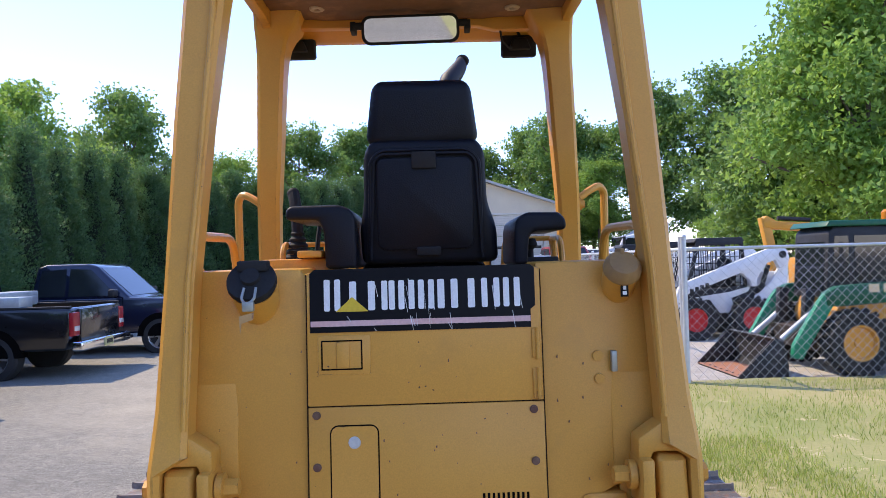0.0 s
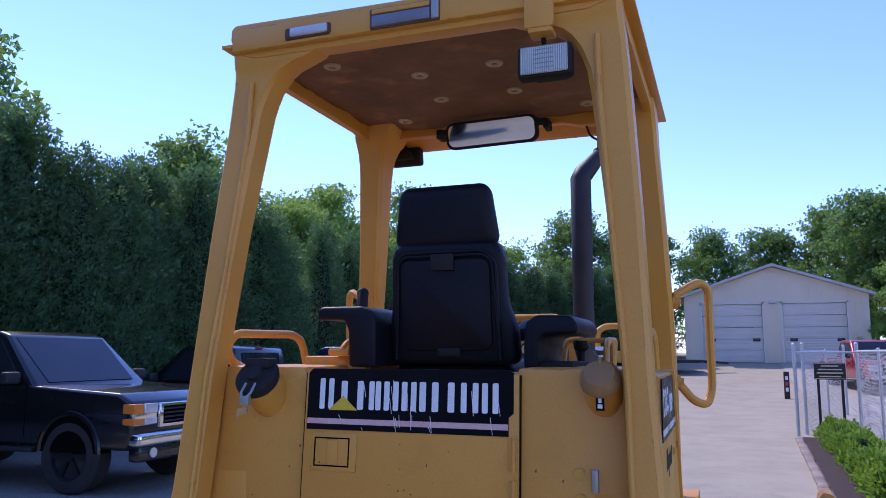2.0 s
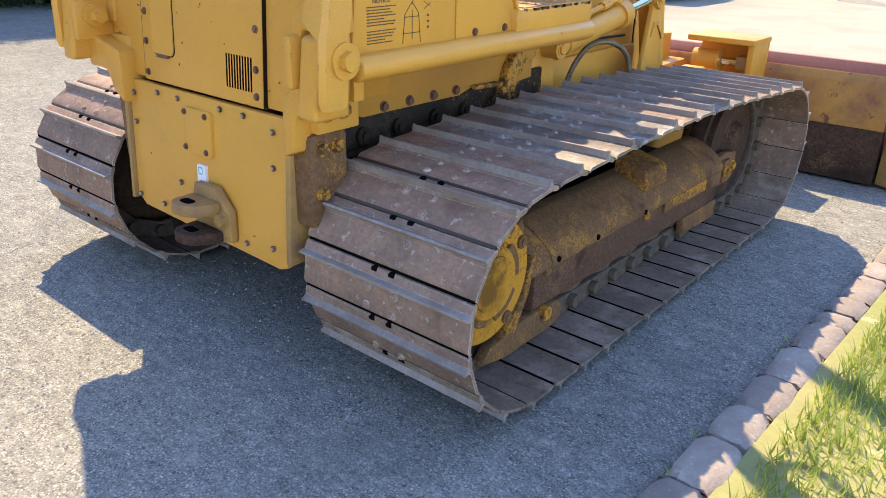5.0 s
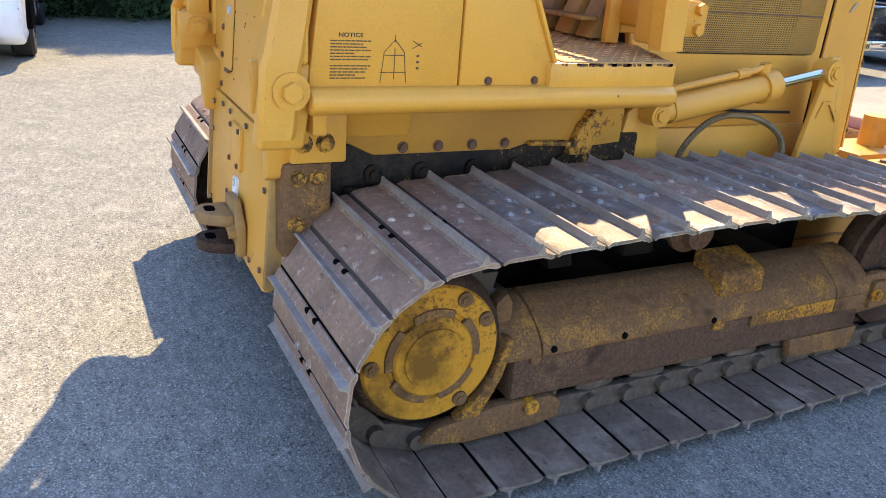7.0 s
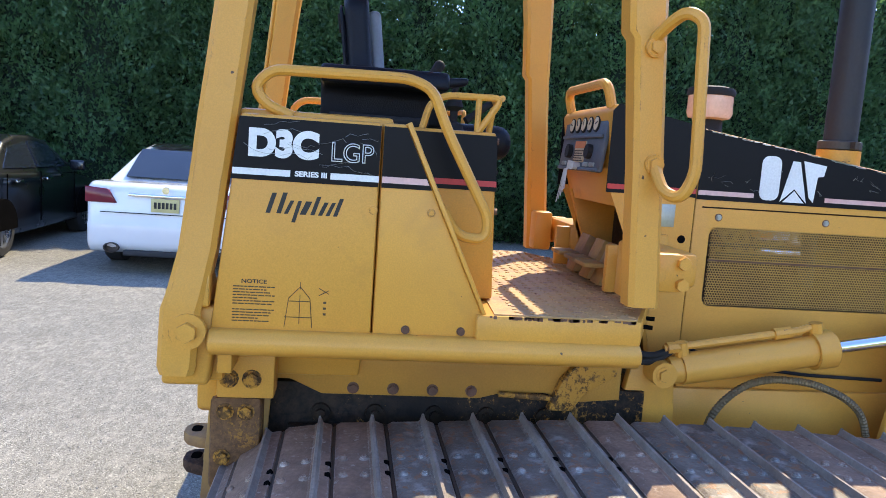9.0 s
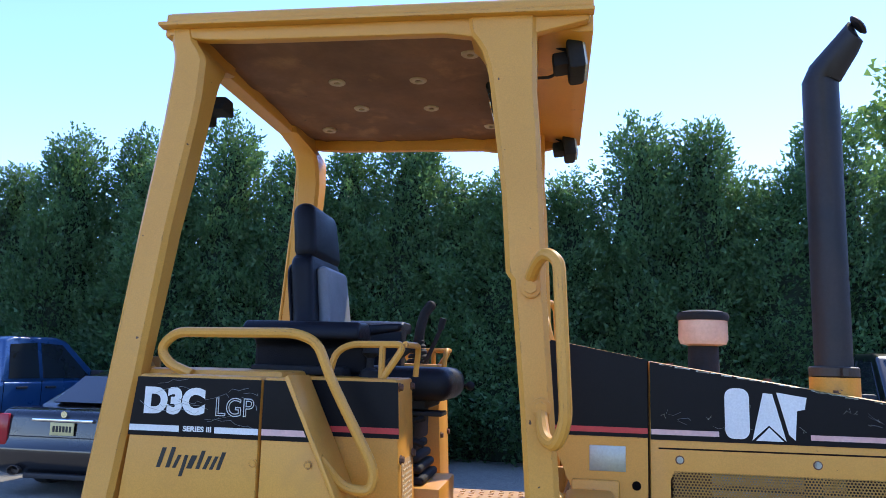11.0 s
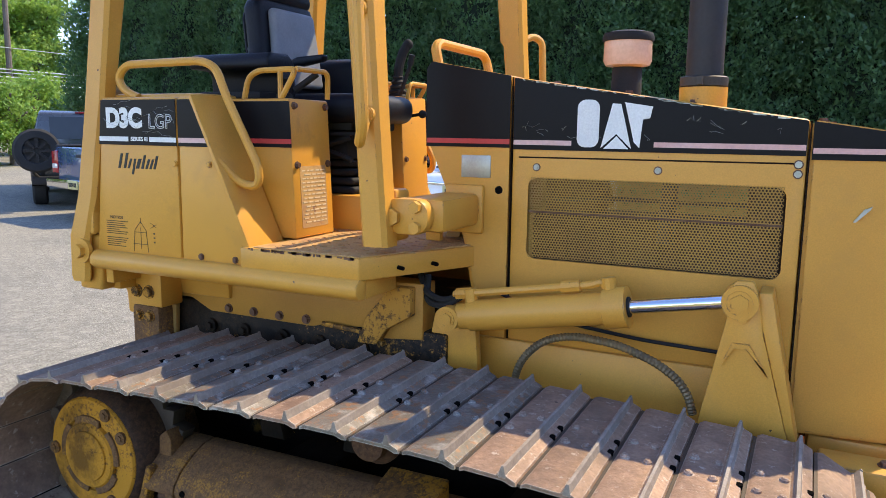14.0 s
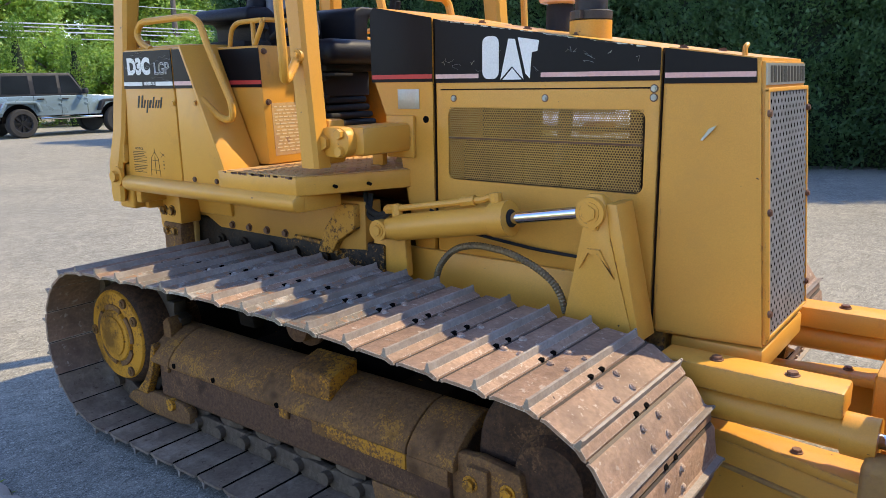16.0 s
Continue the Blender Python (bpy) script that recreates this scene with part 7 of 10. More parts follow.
def stone_mesh(k):
    """A squared, worn setting stone with a flat top and soft broken edges, 0.26 m long."""
    r = random.Random(k)
    b = nb()
    box(b, -0.068, 0.068, -0.13, 0.13, -0.10, 0.0, 0.0)
    bmesh.ops.subdivide_edges(b, edges=b.edges[:], cuts=4, use_grid_fill=True)
    for v in b.verts:
        ex_, ey_ = abs(v.co.x) / 0.068, abs(v.co.y) / 0.13
        if v.co.z > -0.015:
            v.co.z -= 0.012 * ex_ ** 5 + 0.011 * ey_ ** 7 + (0.012 if ex_ > 0.95 and ey_ > 0.95 else 0)
            v.co.z += 0.007 * noise.noise((v.co.x * 16 + k * 3.1, v.co.y * 12, k))
            v.co.x *= 1 - 0.05 * ey_ ** 4
            v.co.y *= 1 - 0.03 * ex_ ** 4
        v.co += Vector((r.uniform(-1, 1) * 0.004, r.uniform(-1, 1) * 0.004, r.uniform(-1, 1) * 0.002))
    me = finish(b, 40)
    me.materials.append(STONE)
    return me


stones = [stone_mesh(k) for k in range(7)]
y = -5.0
while y < 15.2:
    ln = rnd.uniform(0.19, 0.36) if rnd.random() < 0.8 else rnd.uniform(0.12, 0.17)
    ob = new("kerb_stone", rnd.choice(stones))
    ob.parent = kerb
    ob.matrix_parent_inverse = kerb.matrix_basis.inverted()
    ob.matrix_basis = Matrix.Translation((kerb_x(y + ln / 2) + 0.066 + rnd.uniform(-0.006, 0.006), y + ln / 2, 0.052 + rnd.uniform(-0.006, 0.006))) @ Euler((rnd.uniform(-0.015, 0.015), rnd.uniform(-0.03, 0.03), rnd.uniform(-0.025, 0.025))).to_matrix().to_4x4() @ Matrix.Diagonal((rnd.uniform(0.93, 1.06), (ln - 0.006) / 0.26, 1, 1))
    y += ln

# ---- foliage ----
def leaf_material(name, a, b_, glow):
    m, n, l, p = nodes_of(name)
    geo = n.new("ShaderNodeNewGeometry")
    col = ramp(n, l, geo.outputs["Random Per Island"], 0.0, 1.0, a, b_)
    co = n.new("ShaderNodeTexCoord").outputs["Object"]
    col = mix(n, l, ramp(n, l, noise_node(n, l, co, 0.9, 3), 0.35, 0.7), col, mix(n, l, 0.5, col, tuple(c * 0.45 for c in a)))
    l.new(col, p.inputs["Base Color"])
    p.inputs["Roughness"].default_value = 0.55
    tr = n.new("ShaderNodeBsdfTranslucent")
    l.new(mix(n, l, 0.5, col, glow), tr.inputs["Color"])
    ms = n.new("ShaderNodeMixShader")
    ms.inputs[0].default_value = 0.42
    l.new(p.outputs[0], ms.inputs[1])
    l.new(tr.outputs[0], ms.inputs[2])
    l.new(ms.outputs[0], n["Material Output"].inputs["Surface"])
    return m


CEDAR = leaf_material("cedar_leaf", (0.029, 0.082, 0.036), (0.120, 0.225, 0.085), (0.22, 0.41, 0.10))
CEDAR_B = leaf_material("bright_cedar_leaf", (0.08, 0.18, 0.03), (0.18, 0.32, 0.055), (0.32, 0.50, 0.07))
LEAF = leaf_material("broad_leaf", (0.065, 0.150, 0.038), (0.20, 0.33, 0.08), (0.34, 0.52, 0.10))
LEAF_L = leaf_material("light_leaf", (0.13, 0.26, 0.045), (0.30, 0.46, 0.09), (0.48, 0.68, 0.12))
SHRUB = leaf_material("shrub_leaf", (0.11, 0.24, 0.02), (0.26, 0.42, 0.04), (0.40, 0.58, 0.06))
# near-black green: the shade inside the foliage is put into this colour
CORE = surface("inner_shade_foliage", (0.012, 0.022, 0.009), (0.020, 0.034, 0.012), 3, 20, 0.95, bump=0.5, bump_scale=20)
BARK = surface("grey_brown_bark", (0.13, 0.10, 0.08), (0.19, 0.155, 0.125), 5, 40, 0.95, bump=0.8, bump_scale=30)


def leaf_mesh(centres, dirs, size, aspect, gen, slim=False):
    """Many small leaf quads at centres, pointing along dirs."""
    n = len(centres)
    d = dirs / np.linalg.norm(dirs, axis=1)[:, None]
    r = gen.normal(size=(n, 3))
    s = np.cross(d, r)
    s /= np.linalg.norm(s, axis=1)[:, None]
    ln = (size * gen.uniform(0.6, 1.4, n))[:, None]
    w = ln * aspect
    p0, p2 = centres - d * ln * 0.5, centres + d * ln * 0.5
    p1, p3 = centres + s * w * 0.5 - d * ln * 0.05, centres - s * w * 0.5 - d * ln * 0.05
    vs = np.stack([p0, p1, p2, p3], 1).reshape(-1, 3)
    me = bpy.data.meshes.new("leaves")
    if slim:
        me.from_pydata(np.stack([p1, p2, p3], 1).reshape(-1, 3).tolist(), [], (np.arange(n * 3).reshape(-1, 3)).tolist())
        return me
    me.from_pydata(vs.tolist(), [], (np.arange(n * 4).reshape(-1, 4)).tolist())
    return me


def cedar_meshes(seed, h, r0, n, power=0.75, droop=0.0):
    """Crown and dark shade-coloured core of an upright cedar, standing at the origin."""
    g = np.random.default_rng(seed)
    k = max(120, n // 46)
    z = h * g.beta(1.0, 1.25, k)
    a = g.uniform(0, 2 * np.pi, k)
    lobes = 1 + 0.17 * np.sin(a * 3 + seed + z * 1.3) + 0.13 * np.sin(a * 7 + z * 2.1 + seed) + 0.12 * np.sin(z * 5 + a * 2)
    prof = np.clip(1 - (z / h), 0, 1) ** power * np.clip(0.72 + z / h * 1.6, 0, 1)
    rad = r0 * prof * lobes * (1 - 0.30 * g.random(k) ** 1.6) + 0.02
    c = np.stack([rad * np.cos(a), rad * np.sin(a), z + 0.05], 1)
    dirs = np.stack([np.cos(a) * 0.75, np.sin(a) * 0.75, np.full(k, 0.85 - droop)], 1) + g.normal(size=(k, 3)) * 0.30
    # each spray is a small fan of flat scaly leaflets
    pick = np.repeat(np.arange(k), 46)
    n = len(pick)
    reach = g.uniform(-0.6, 1.0, n)[:, None]
    unit = dirs / np.linalg.norm(dirs, axis=1)[:, None]
    spread_ = 0.125 * (0.55 + r0 * 0.42)
    c = c[pick] + unit[pick] * reach * spread_ * 2.6 + g.normal(size=(n, 3)) * spread_ * (1.05 - 0.75 * np.clip(reach, 0, 1))
    crown = leaf_mesh(c, unit[pick] + g.normal(size=(n, 3)) * 0.42, 0.128 * (0.7 + r0 * 0.3), 0.36, g, True)
    # closed dark core stands in for the shade within the crown
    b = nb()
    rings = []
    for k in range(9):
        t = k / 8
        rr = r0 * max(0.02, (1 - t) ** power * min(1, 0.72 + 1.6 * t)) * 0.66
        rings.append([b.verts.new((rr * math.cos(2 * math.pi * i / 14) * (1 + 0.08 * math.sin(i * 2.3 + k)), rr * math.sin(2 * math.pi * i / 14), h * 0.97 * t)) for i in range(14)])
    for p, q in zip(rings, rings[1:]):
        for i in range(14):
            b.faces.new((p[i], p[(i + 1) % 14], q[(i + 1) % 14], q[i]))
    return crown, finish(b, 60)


def plant(name, label, crown, core, mat, group, trunk=0.09):
    e = thing(name, label, "tree", (0, 0, 0), group)
    crown.materials.append(mat)
    part("crown", crown, mat, e)
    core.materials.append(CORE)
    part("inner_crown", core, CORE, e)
    b = nb()
    cyl(b, (0, 0, -0.2), (0, 0, 0.9), trunk, 9, trunk * 0.8)
    part("trunk", b, BARK, e)
    return e


def put(src, x, y, s=1.0, sz=None, turn=0.0, used=[]):
    m = Matrix.Translation((x, y, ground_z(x, y))) @ Matrix.Rotation(turn, 4, "Z") @ Matrix.Diagonal((s, s, sz or s, 1))
    if src in used:
        o = copy_thing(src, m)
        o.matrix_basis = m
        return o
    used.append(src)
    src.matrix_basis = m
    return src


cedars = []
for k in range(3):
    cr, co_ = cedar_meshes(20 + k, 6.5, 1.65, 37000, 0.62)
    cedars.append(plant("arborvitae", "tall dark green arborvitae in a dense hedge row", cr, co_, CEDAR, "hedge of tall arborvitae"))
rnd = random.Random(5)
y = -14.2
i = 0
while y < 18.6:
    put(cedars[i % 3], -12.0 + rnd.uniform(-0.35, 0.35), y, rnd.uniform(0.85, 1.05), rnd.uniform(0.80, 1.0), rnd.uniform(0, 6))
    y += rnd.uniform(0.95, 1.45)
    i += 1
spire = plant("columnar_arborvitae", "slim pointed columnar arborvitae with dark green foliage", *cedar_meshes(31, 5.3, 0.92, 22000, 0.72), CEDAR, "row of columnar arborvitae")
for yy in (20.4, 22.8, 24.9, 27.3, 30.2, 32.8, 36.0, 39.3):
    put(spire, -12.0 + rnd.uniform(-0.15, 0.15), yy, rnd.uniform(1.12, 1.24), rnd.uniform(1.08, 1.16), rnd.uniform(0, 6))
for yy in (21.6, 23.9, 26.1, 28.7, 31.4, 34.4):
    put(spire, -12.7 + rnd.uniform(-0.2, 0.2), yy, rnd.uniform(1.0, 1.15), rnd.uniform(0.82, 0.98), rnd.uniform(0, 6))
for k in range(11):
    t = k / 10
    put(cedars[k % 3], -11.5 + 8.3 * t, 29.5 + 13.0 * t, rnd.uniform(0.85, 1.0), rnd.uniform(0.75, 0.9), rnd.uniform(0, 6))
bright = plant("bright_arborvitae", "sunlit bright green columnar arborvitae", *cedar_meshes(33, 3.6, 0.75, 5000, 0.8), CEDAR_B, "small arborvitae beyond the lot")
for px, py in ((-11.8, -24.5), (-10.1, -25.2), (-8.6, -25.5), (-7.0, -26), (-13.6, -24), (-5.0, -26.5)):
    put(bright, px, py, rnd.uniform(0.9, 1.15), rnd.uniform(0.85, 1.15), rnd.uniform(0, 6))


def broad_tree(seed, h, spread, n, mat, label, group, leaf=0.31, kind_="tree"):
    """A broadleaf tree: tapered trunk, limbs, and leaves gathered in many uneven clumps."""
    g = np.random.default_rng(seed)
    r = random.Random(seed)
    e = thing(kind_, label, kind_, (0, 0, 0), group)
    b = nb()
    pipe(b, [(0, 0, -0.3), (0.05, 0.03, h * 0.25), (-0.04, 0.08, h * 0.5), (0.05, 0.0, h * 0.8)], 0.16, 8)
    for v in b.verts:
        k = 1 - 0.8 * max(0, v.co.z) / h
        v.co.x *= k
        v.co.y *= k
    part("trunk", b, BARK, e)
    tips = []
    for k in range(26):
        t = r.uniform(0.16, 0.97)
        a = r.uniform(0, 2 * math.pi)
        ln = spread * (math.sin(math.pi * min(1, t * 0.86 + 0.12)) ** 0.7) * r.uniform(0.55, 1.1)
        z0 = h * max(0.12, t - 0.16)
        tip = Vector((math.cos(a) * ln, math.sin(a) * ln, h * t))
        tips.append(tip)
        if k < 12:
            q = nb()
            pipe(q, [(0, 0, z0), tuple(tip * 0.5 + Vector((0, 0, z0 * 0.5))), tuple(tip)], 0.045, 5)
            part("limb", q, BARK, e)
    tips += [Vector((r.uniform(-0.4, 0.4) * spread, r.uniform(-0.4, 0.4) * spread, h * r.uniform(0.3, 1.0))) for _ in range(16)]
    cs, ds = [], []
    subs = 9
    per = n // (len(tips) * subs)
    for tip in tips:
        big = spread * r.uniform(0.26, 0.44)
        for _ in range(subs):
            out = g.normal(size=3)
            out /= np.linalg.norm(out)
            mid = np.array(tip) + out * big * g.uniform(0.35, 1.05) * np.array([1, 1, 0.8])
            u = g.normal(size=(per, 3))
            rad = spread * r.uniform(0.055, 0.13)
            cs.append(mid[None] + u * rad * np.array([1, 1, 0.6]))
            ds.append(u + out[None] * 0.8 + g.normal(size=(per, 3)) * 0.8 + np.array([0, 0, -0.35]))
    me = leaf_mesh(np.concatenate(cs), np.concatenate(ds), leaf, 0.80, g, True)
    me.materials.append(mat)
    part("crown", me, mat, e)
    return e


oaks = [broad_tree(41 + k, 11.5, 3.6, 20000, LEAF, "tall leafy green broadleaf tree in full summer leaf", "broadleaf trees round the lot") for k in range(2)]
lights = [broad_tree(51 + k, 10.0, 3.4, 30000, LEAF_L, "sunlit light green broadleaf tree", "broadleaf trees round the lot", 0.235) for k in range(2)]
for k, (px, py, kind, s) in enumerate((
    (-21, 25, 0, 0.95), (-18, 30, 2, 1.0), (-16.5, 27.5, 3, 0.85), (-15.5, 33, 2, 0.70), (-10.5, 37, 3, 0.68), (-15.8, 38, 1, 0.80), (-8, 46, 0, 0.78), (-4.5, 50, 1, 0.80), (0, 53, 0, 0.72),
    (4, 56, 1, 0.78), (8, 55, 0, 0.88), (12, 52, 1, 0.85), (11, 46, 3, 0.6), (15.5, 48, 0, 1.0), (19, 44, 1, 1.0), (15.6, 36, 2, 0.45), (14.2, 26.3, 0, 0.82), (15.0, 26.5, 1, 0.82), (17.0, 24.5, 0, 0.80), (12.9, 19.5, 3, 0.92), (15.8, 18.5, 2, 0.85), (18, 28, 1, 1.0), (21, 24, 0, 1.0), (9.3, 49, 1, 0.80), (7.6, 41.5, 3, 0.26),
    (-23, 14, 1, 1.0), (-15, -35.5, 3, 0.95), (-11, -36, 2, 1.05), (-6.5, -35.5, 3, 1.0), (-21, -36, 2, 0.9), (-2, -36, 2, 1.05), (-26, -36.5, 3, 0.8), (-31, -34, 2, 1.1), (-18, -41, 1, 1.0), (-13, -42, 0, 1.1), (-24, -43, 3, 1.2), (-8, -42, 1, 1.25), (-29, -42, 1, 1.2))):
    put((oaks + lights)[kind], px, py, s * rnd.uniform(0.95, 1.05), s * rnd.uniform(0.92, 1.05), rnd.uniform(0, 6))

bush = broad_tree(61, 3.4, 1.5, 8000, LEAF_L, "bright green leafy bush at the edge of the lot", "bushes beyond the lot", 0.15, "bush")
for k in range(14):
    put(bush, -23.5 + k * 1.65 + rnd.uniform(-0.4, 0.4), -26.8 + rnd.uniform(-0.7, 0.7), rnd.uniform(0.9, 1.15), rnd.uniform(0.75, 1.05), rnd.uniform(0, 6))

# low shrubs in the mulch bed
g = np.random.default_rng(3)
n = 2600
u = g.normal(size=(n, 3))
u /= np.linalg.norm(u, axis=1)[:, None]
u[:, 2] = np.abs(u[:, 2])
rad = g.uniform(0.6, 1.05, n)[:, None] * (1 + 0.14 * np.sin(u[:, :1] * 7) + 0.12 * np.sin(u[:, 1:2] * 9))
shrub_me = leaf_mesh(u * rad * np.array([0.36, 0.40, 0.42]) + np.array([0, 0, 0.06]), u + g.normal(size=(n, 3)) * 0.5 + np.array([0, 0, 0.5]), 0.075, 0.5, g)
shrub_me.materials.append(SHRUB)
shrub = thing("shrub", "low bright green mounded shrub in dark mulch", "shrub", (0, 0, 0), "shrubs along the fence")
part("foliage", shrub_me, SHRUB, shrub)
# dark ball stands in for the shade within the shrub
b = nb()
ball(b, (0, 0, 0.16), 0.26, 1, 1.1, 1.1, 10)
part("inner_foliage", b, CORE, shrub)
for k in range(9):
    yy = 8.2 + k * 0.82
    o = put(shrub, kerb_x(yy) + 0.74 + rnd.uniform(-0.06, 0.06), yy, rnd.uniform(0.85, 1.1), rnd.uniform(0.8, 1.05), rnd.uniform(0, 6))
    o.location.z += 0.05

# grass blades on the lawn
g = np.random.default_rng(8)
n = 52000
gxs, gys = g.uniform(1.8, 8.0, n), g.uniform(-2.0, 7.2, n)
near = g.random(n) < 0.35
gxs[near] = 1.78 + g.random(near.sum()) ** 1.5 * 1.2
gys[near] = g.uniform(-1.0, 4.5, near.sum())
keep = (gxs > 1.78 + 0.045 * gys) & (np.sin(gxs * 3.1 + gys * 1.7) + np.sin(gys * 2.3 - gxs) + g.normal(size=n) * 0.9 > -0.9)
gxs, gys = gxs[keep], gys[keep]
n = len(gxs)
gz = 0.05 + 0.03 * np.clip(gxs - 1.9 - 0.045 * gys, 0, 1)
hgt = g.uniform(0.03, 0.075, n)
lean_ = g.normal(size=(n, 2)) * 0.02
wdt = g.uniform(0.002, 0.005, n)
ang = g.uniform(0, np.pi, n)
p0 = np.stack([gxs - np.cos(ang) * wdt, gys - np.sin(ang) * wdt, gz], 1)
p1 = np.stack([gxs + np.cos(ang) * wdt, gys + np.sin(ang) * wdt, gz], 1)
p2 = np.stack([gxs + lean_[:, 0], gys + lean_[:, 1], gz + hgt], 1)
gme = bpy.data.meshes.new("grass")
gme.from_pydata(np.stack([p0, p1, p2], 1).reshape(-1, 3).tolist(), [], np.arange(n * 3).reshape(-1, 3).tolist())
GRASSM = leaf_material("grass_blade", (0.20, 0.30, 0.045), (0.48, 0.48, 0.15), (0.52, 0.60, 0.11))
gme.materials.append(GRASSM)
tagged(new("grass", gme), "short patchy lawn grass with dry tips", "grass", kind="stuff")
# weeds and loose grit at the kerb
g = np.random.default_rng(9)
n = 9000
px, py = g.uniform(-9, 1.7, n), g.uniform(-7, 6, n)
near = g.random(n) < 0.6
px[near], py[near] = g.uniform(-1.6, 1.72, near.sum()), g.uniform(-2.2, 4.5, near.sum())
sz = g.uniform(0.0025, 0.007, n)
verts, faces = [], []
for k in range(n):
    c = np.array((px[k], py[k], sz[k] * 0.3))
    a = g.uniform(0, 6.28)
    o = len(verts)
    for q in range(4):
        verts.append((c[0] + sz[k] * math.cos(a + q * 1.57) * (1 + 0.3 * (q % 2)), c[1] + sz[k] * math.sin(a + q * 1.57), 0.0))
    verts.append((c[0], c[1], sz[k] * 0.9))
    faces += [(o, o + 1, o + 4), (o + 1, o + 2, o + 4), (o + 2, o + 3, o + 4), (o + 3, o, o + 4)]
grit = bpy.data.meshes.new("grit")
grit.from_pydata(verts, [], faces)
GRITM = surface("dull_grit", (0.22, 0.205, 0.173), (0.36, 0.335, 0.283), 30, 0, 1.0, bump=0, spec=0.02)
grit.materials.append(GRITM)
tagged(new("grit", grit), "scattered pale stone chips on the asphalt", "gravel", kind="stuff")
n = 500
ws = leaf_mesh(np.stack([1.62 + 0.045 * (yy := g.uniform(-2, 6, n)) + g.normal(size=n) * 0.025, yy, np.full(n, 0.025)], 1), g.normal(size=(n, 3)) * 0.6 + np.array([0, 0, 0.8]), 0.05, 0.16, g)
ws.materials.append(GRASSM)
tagged(new("weeds", ws), "thin weeds growing along the kerb joint", "weed", kind="stuff")

# ---- chain link fence ----
WIRE = surface("dull_galvanised_wire", (0.60, 0.61, 0.60), (0.50, 0.51, 0.51), 8, 100, 0.55, 0.2, bump=0)


def fence_run(p, q, label, h=1.80, gap=2.6, cell=0.085):
    p, q = Vector(p), Vector(q)
    d = q - p
    L = d.length
    d.normalize()
    f_ = thing("chain_link_fence", label, "fence", p, "chain link fences")
    k = max(1, round(L / gap))
    for i in range(k + 1):
        c = p + d * (L * i / k)
        c.z = ground_z(c.x, c.y)
        b = nb()
        r = 0.036 if i in (0, k) else 0.026
        cyl(b, c + Vector((0, 0, -0.1)), c + Vector((0, 0, h + (0.12 if i in (0, k) else 0.0))), r, 12)
        ball(b, c + Vector((0, 0, h + (0.12 if i in (0, k) else 0.0))), r * 1.15, 1, 1, 0.8)
        part("post", b, ZINC, f_)
    b = nb()
    zs = ground_z(p.x, p.y), ground_z(q.x, q.y)
    cyl(b, p + Vector((0, 0, h - 0.04 + zs[0])), q + Vector((0, 0, h - 0.04 + zs[1])), 0.021, 8)
    part("top_rail", b, ZINC, f_)
    vs, fs = [], []
    hh = h - 0.04
    span = hh
    side = Vector((-d.y, d.x, 0)) * 0.0024
    t = -span
    while t < L:
        for sgn in (1, -1):
            a0, a1 = t, t + span
            s0, s1 = max(a0, 0), min(a1, L)
            if s1 <= s0:
                continue
            z0, z1 = (s0 - a0) / span * hh, (s1 - a0) / span * hh
            if sgn < 0:
                z0, z1 = hh - z0, hh - z1
            A, B = p + d * s0 + Vector((0, 0, 0.03 + z0)), p + d * s1 + Vector((0, 0, 0.03 + z1))
            up = Vector((d.x, d.y, 0)) * 0.0020
            o = len(vs)
            for c in (A, B):
                vs += [tuple(c + side + up), tuple(c - side + up), tuple(c - up * 1.2)]
            fs += [(o, o + 1, o + 4, o + 3), (o + 1, o + 2, o + 5, o + 4), (o + 2, o, o + 3, o + 5)]
        t += cell * 1.414
    me = bpy.data.meshes.new("wires")
    me.from_pydata(vs, [], fs)
    me.materials.append(WIRE)
    w = part("wire_mesh", me, WIRE, f_)
    tagged(w, kind="stuff")
    return f_


fence_run((3.25, 7.35, 0), (14.2, 7.35, 0), "galvanised chain link fence along the gravel yard")
fence_run((3.25, 7.45, 0), (3.45, 16.1, 0), "galvanised chain link fence beside the mulch bed", 1.80, 2.9)
fence_run((2.20, 15.5, 0), (3.46, 16.15, 0), "short galvanised chain link panel behind the sign", 1.78, 1.4)
fence_run((2.42, 16.2, 0), (3.9, 21.5, 0), "galvanised chain link gate standing open", 1.8)
fence_run((-3.6, 19.0, 0), (-2.3, 16.8, 0), "short chain link gate leaf beside the drive")

# ---- garage at the end of the drive ----
SIDING = surface("cream_metal_siding", (0.80, 0.69, 0.50), (0.74, 0.64, 0.47), 0.8, 40, 0.6, bump=0.1)
DOORW = surface("white_door_panel", (0.76, 0.70, 0.59), (0.70, 0.65, 0.55), 1.2, 40, 0.5, bump=0.05)
ROOFM = surface("pale_roof_trim", (0.50, 0.50, 0.47), (0.44, 0.44, 0.42), 1.5, 40, 0.6)
GLASS = surface("dark_window_glass", (0.012, 0.015, 0.019), (0.018, 0.022, 0.027), 1.5, 0, 0.06, bump=0, spec=0.5, rough_var=0.03)
gar = thing("garage", "cream metal garage with two white overhead doors", "garage", (3.3, 41, 1.19))
G0, GX0, GX1, GY = 1.22, -1.15, 7.70, 41.0
DOORS = ((-0.25, 2.72), (3.72, 6.68))
EAVE, APEX, HEAD = 3.50, 4.98, 3.06
b = nb()
mid = (GX0 + GX1) / 2
wall = [(GX0, G0)]
for x0, x1 in DOORS:
    wall += [(x0, G0), (x0, G0 + HEAD), (x1, G0 + HEAD), (x1, G0)]
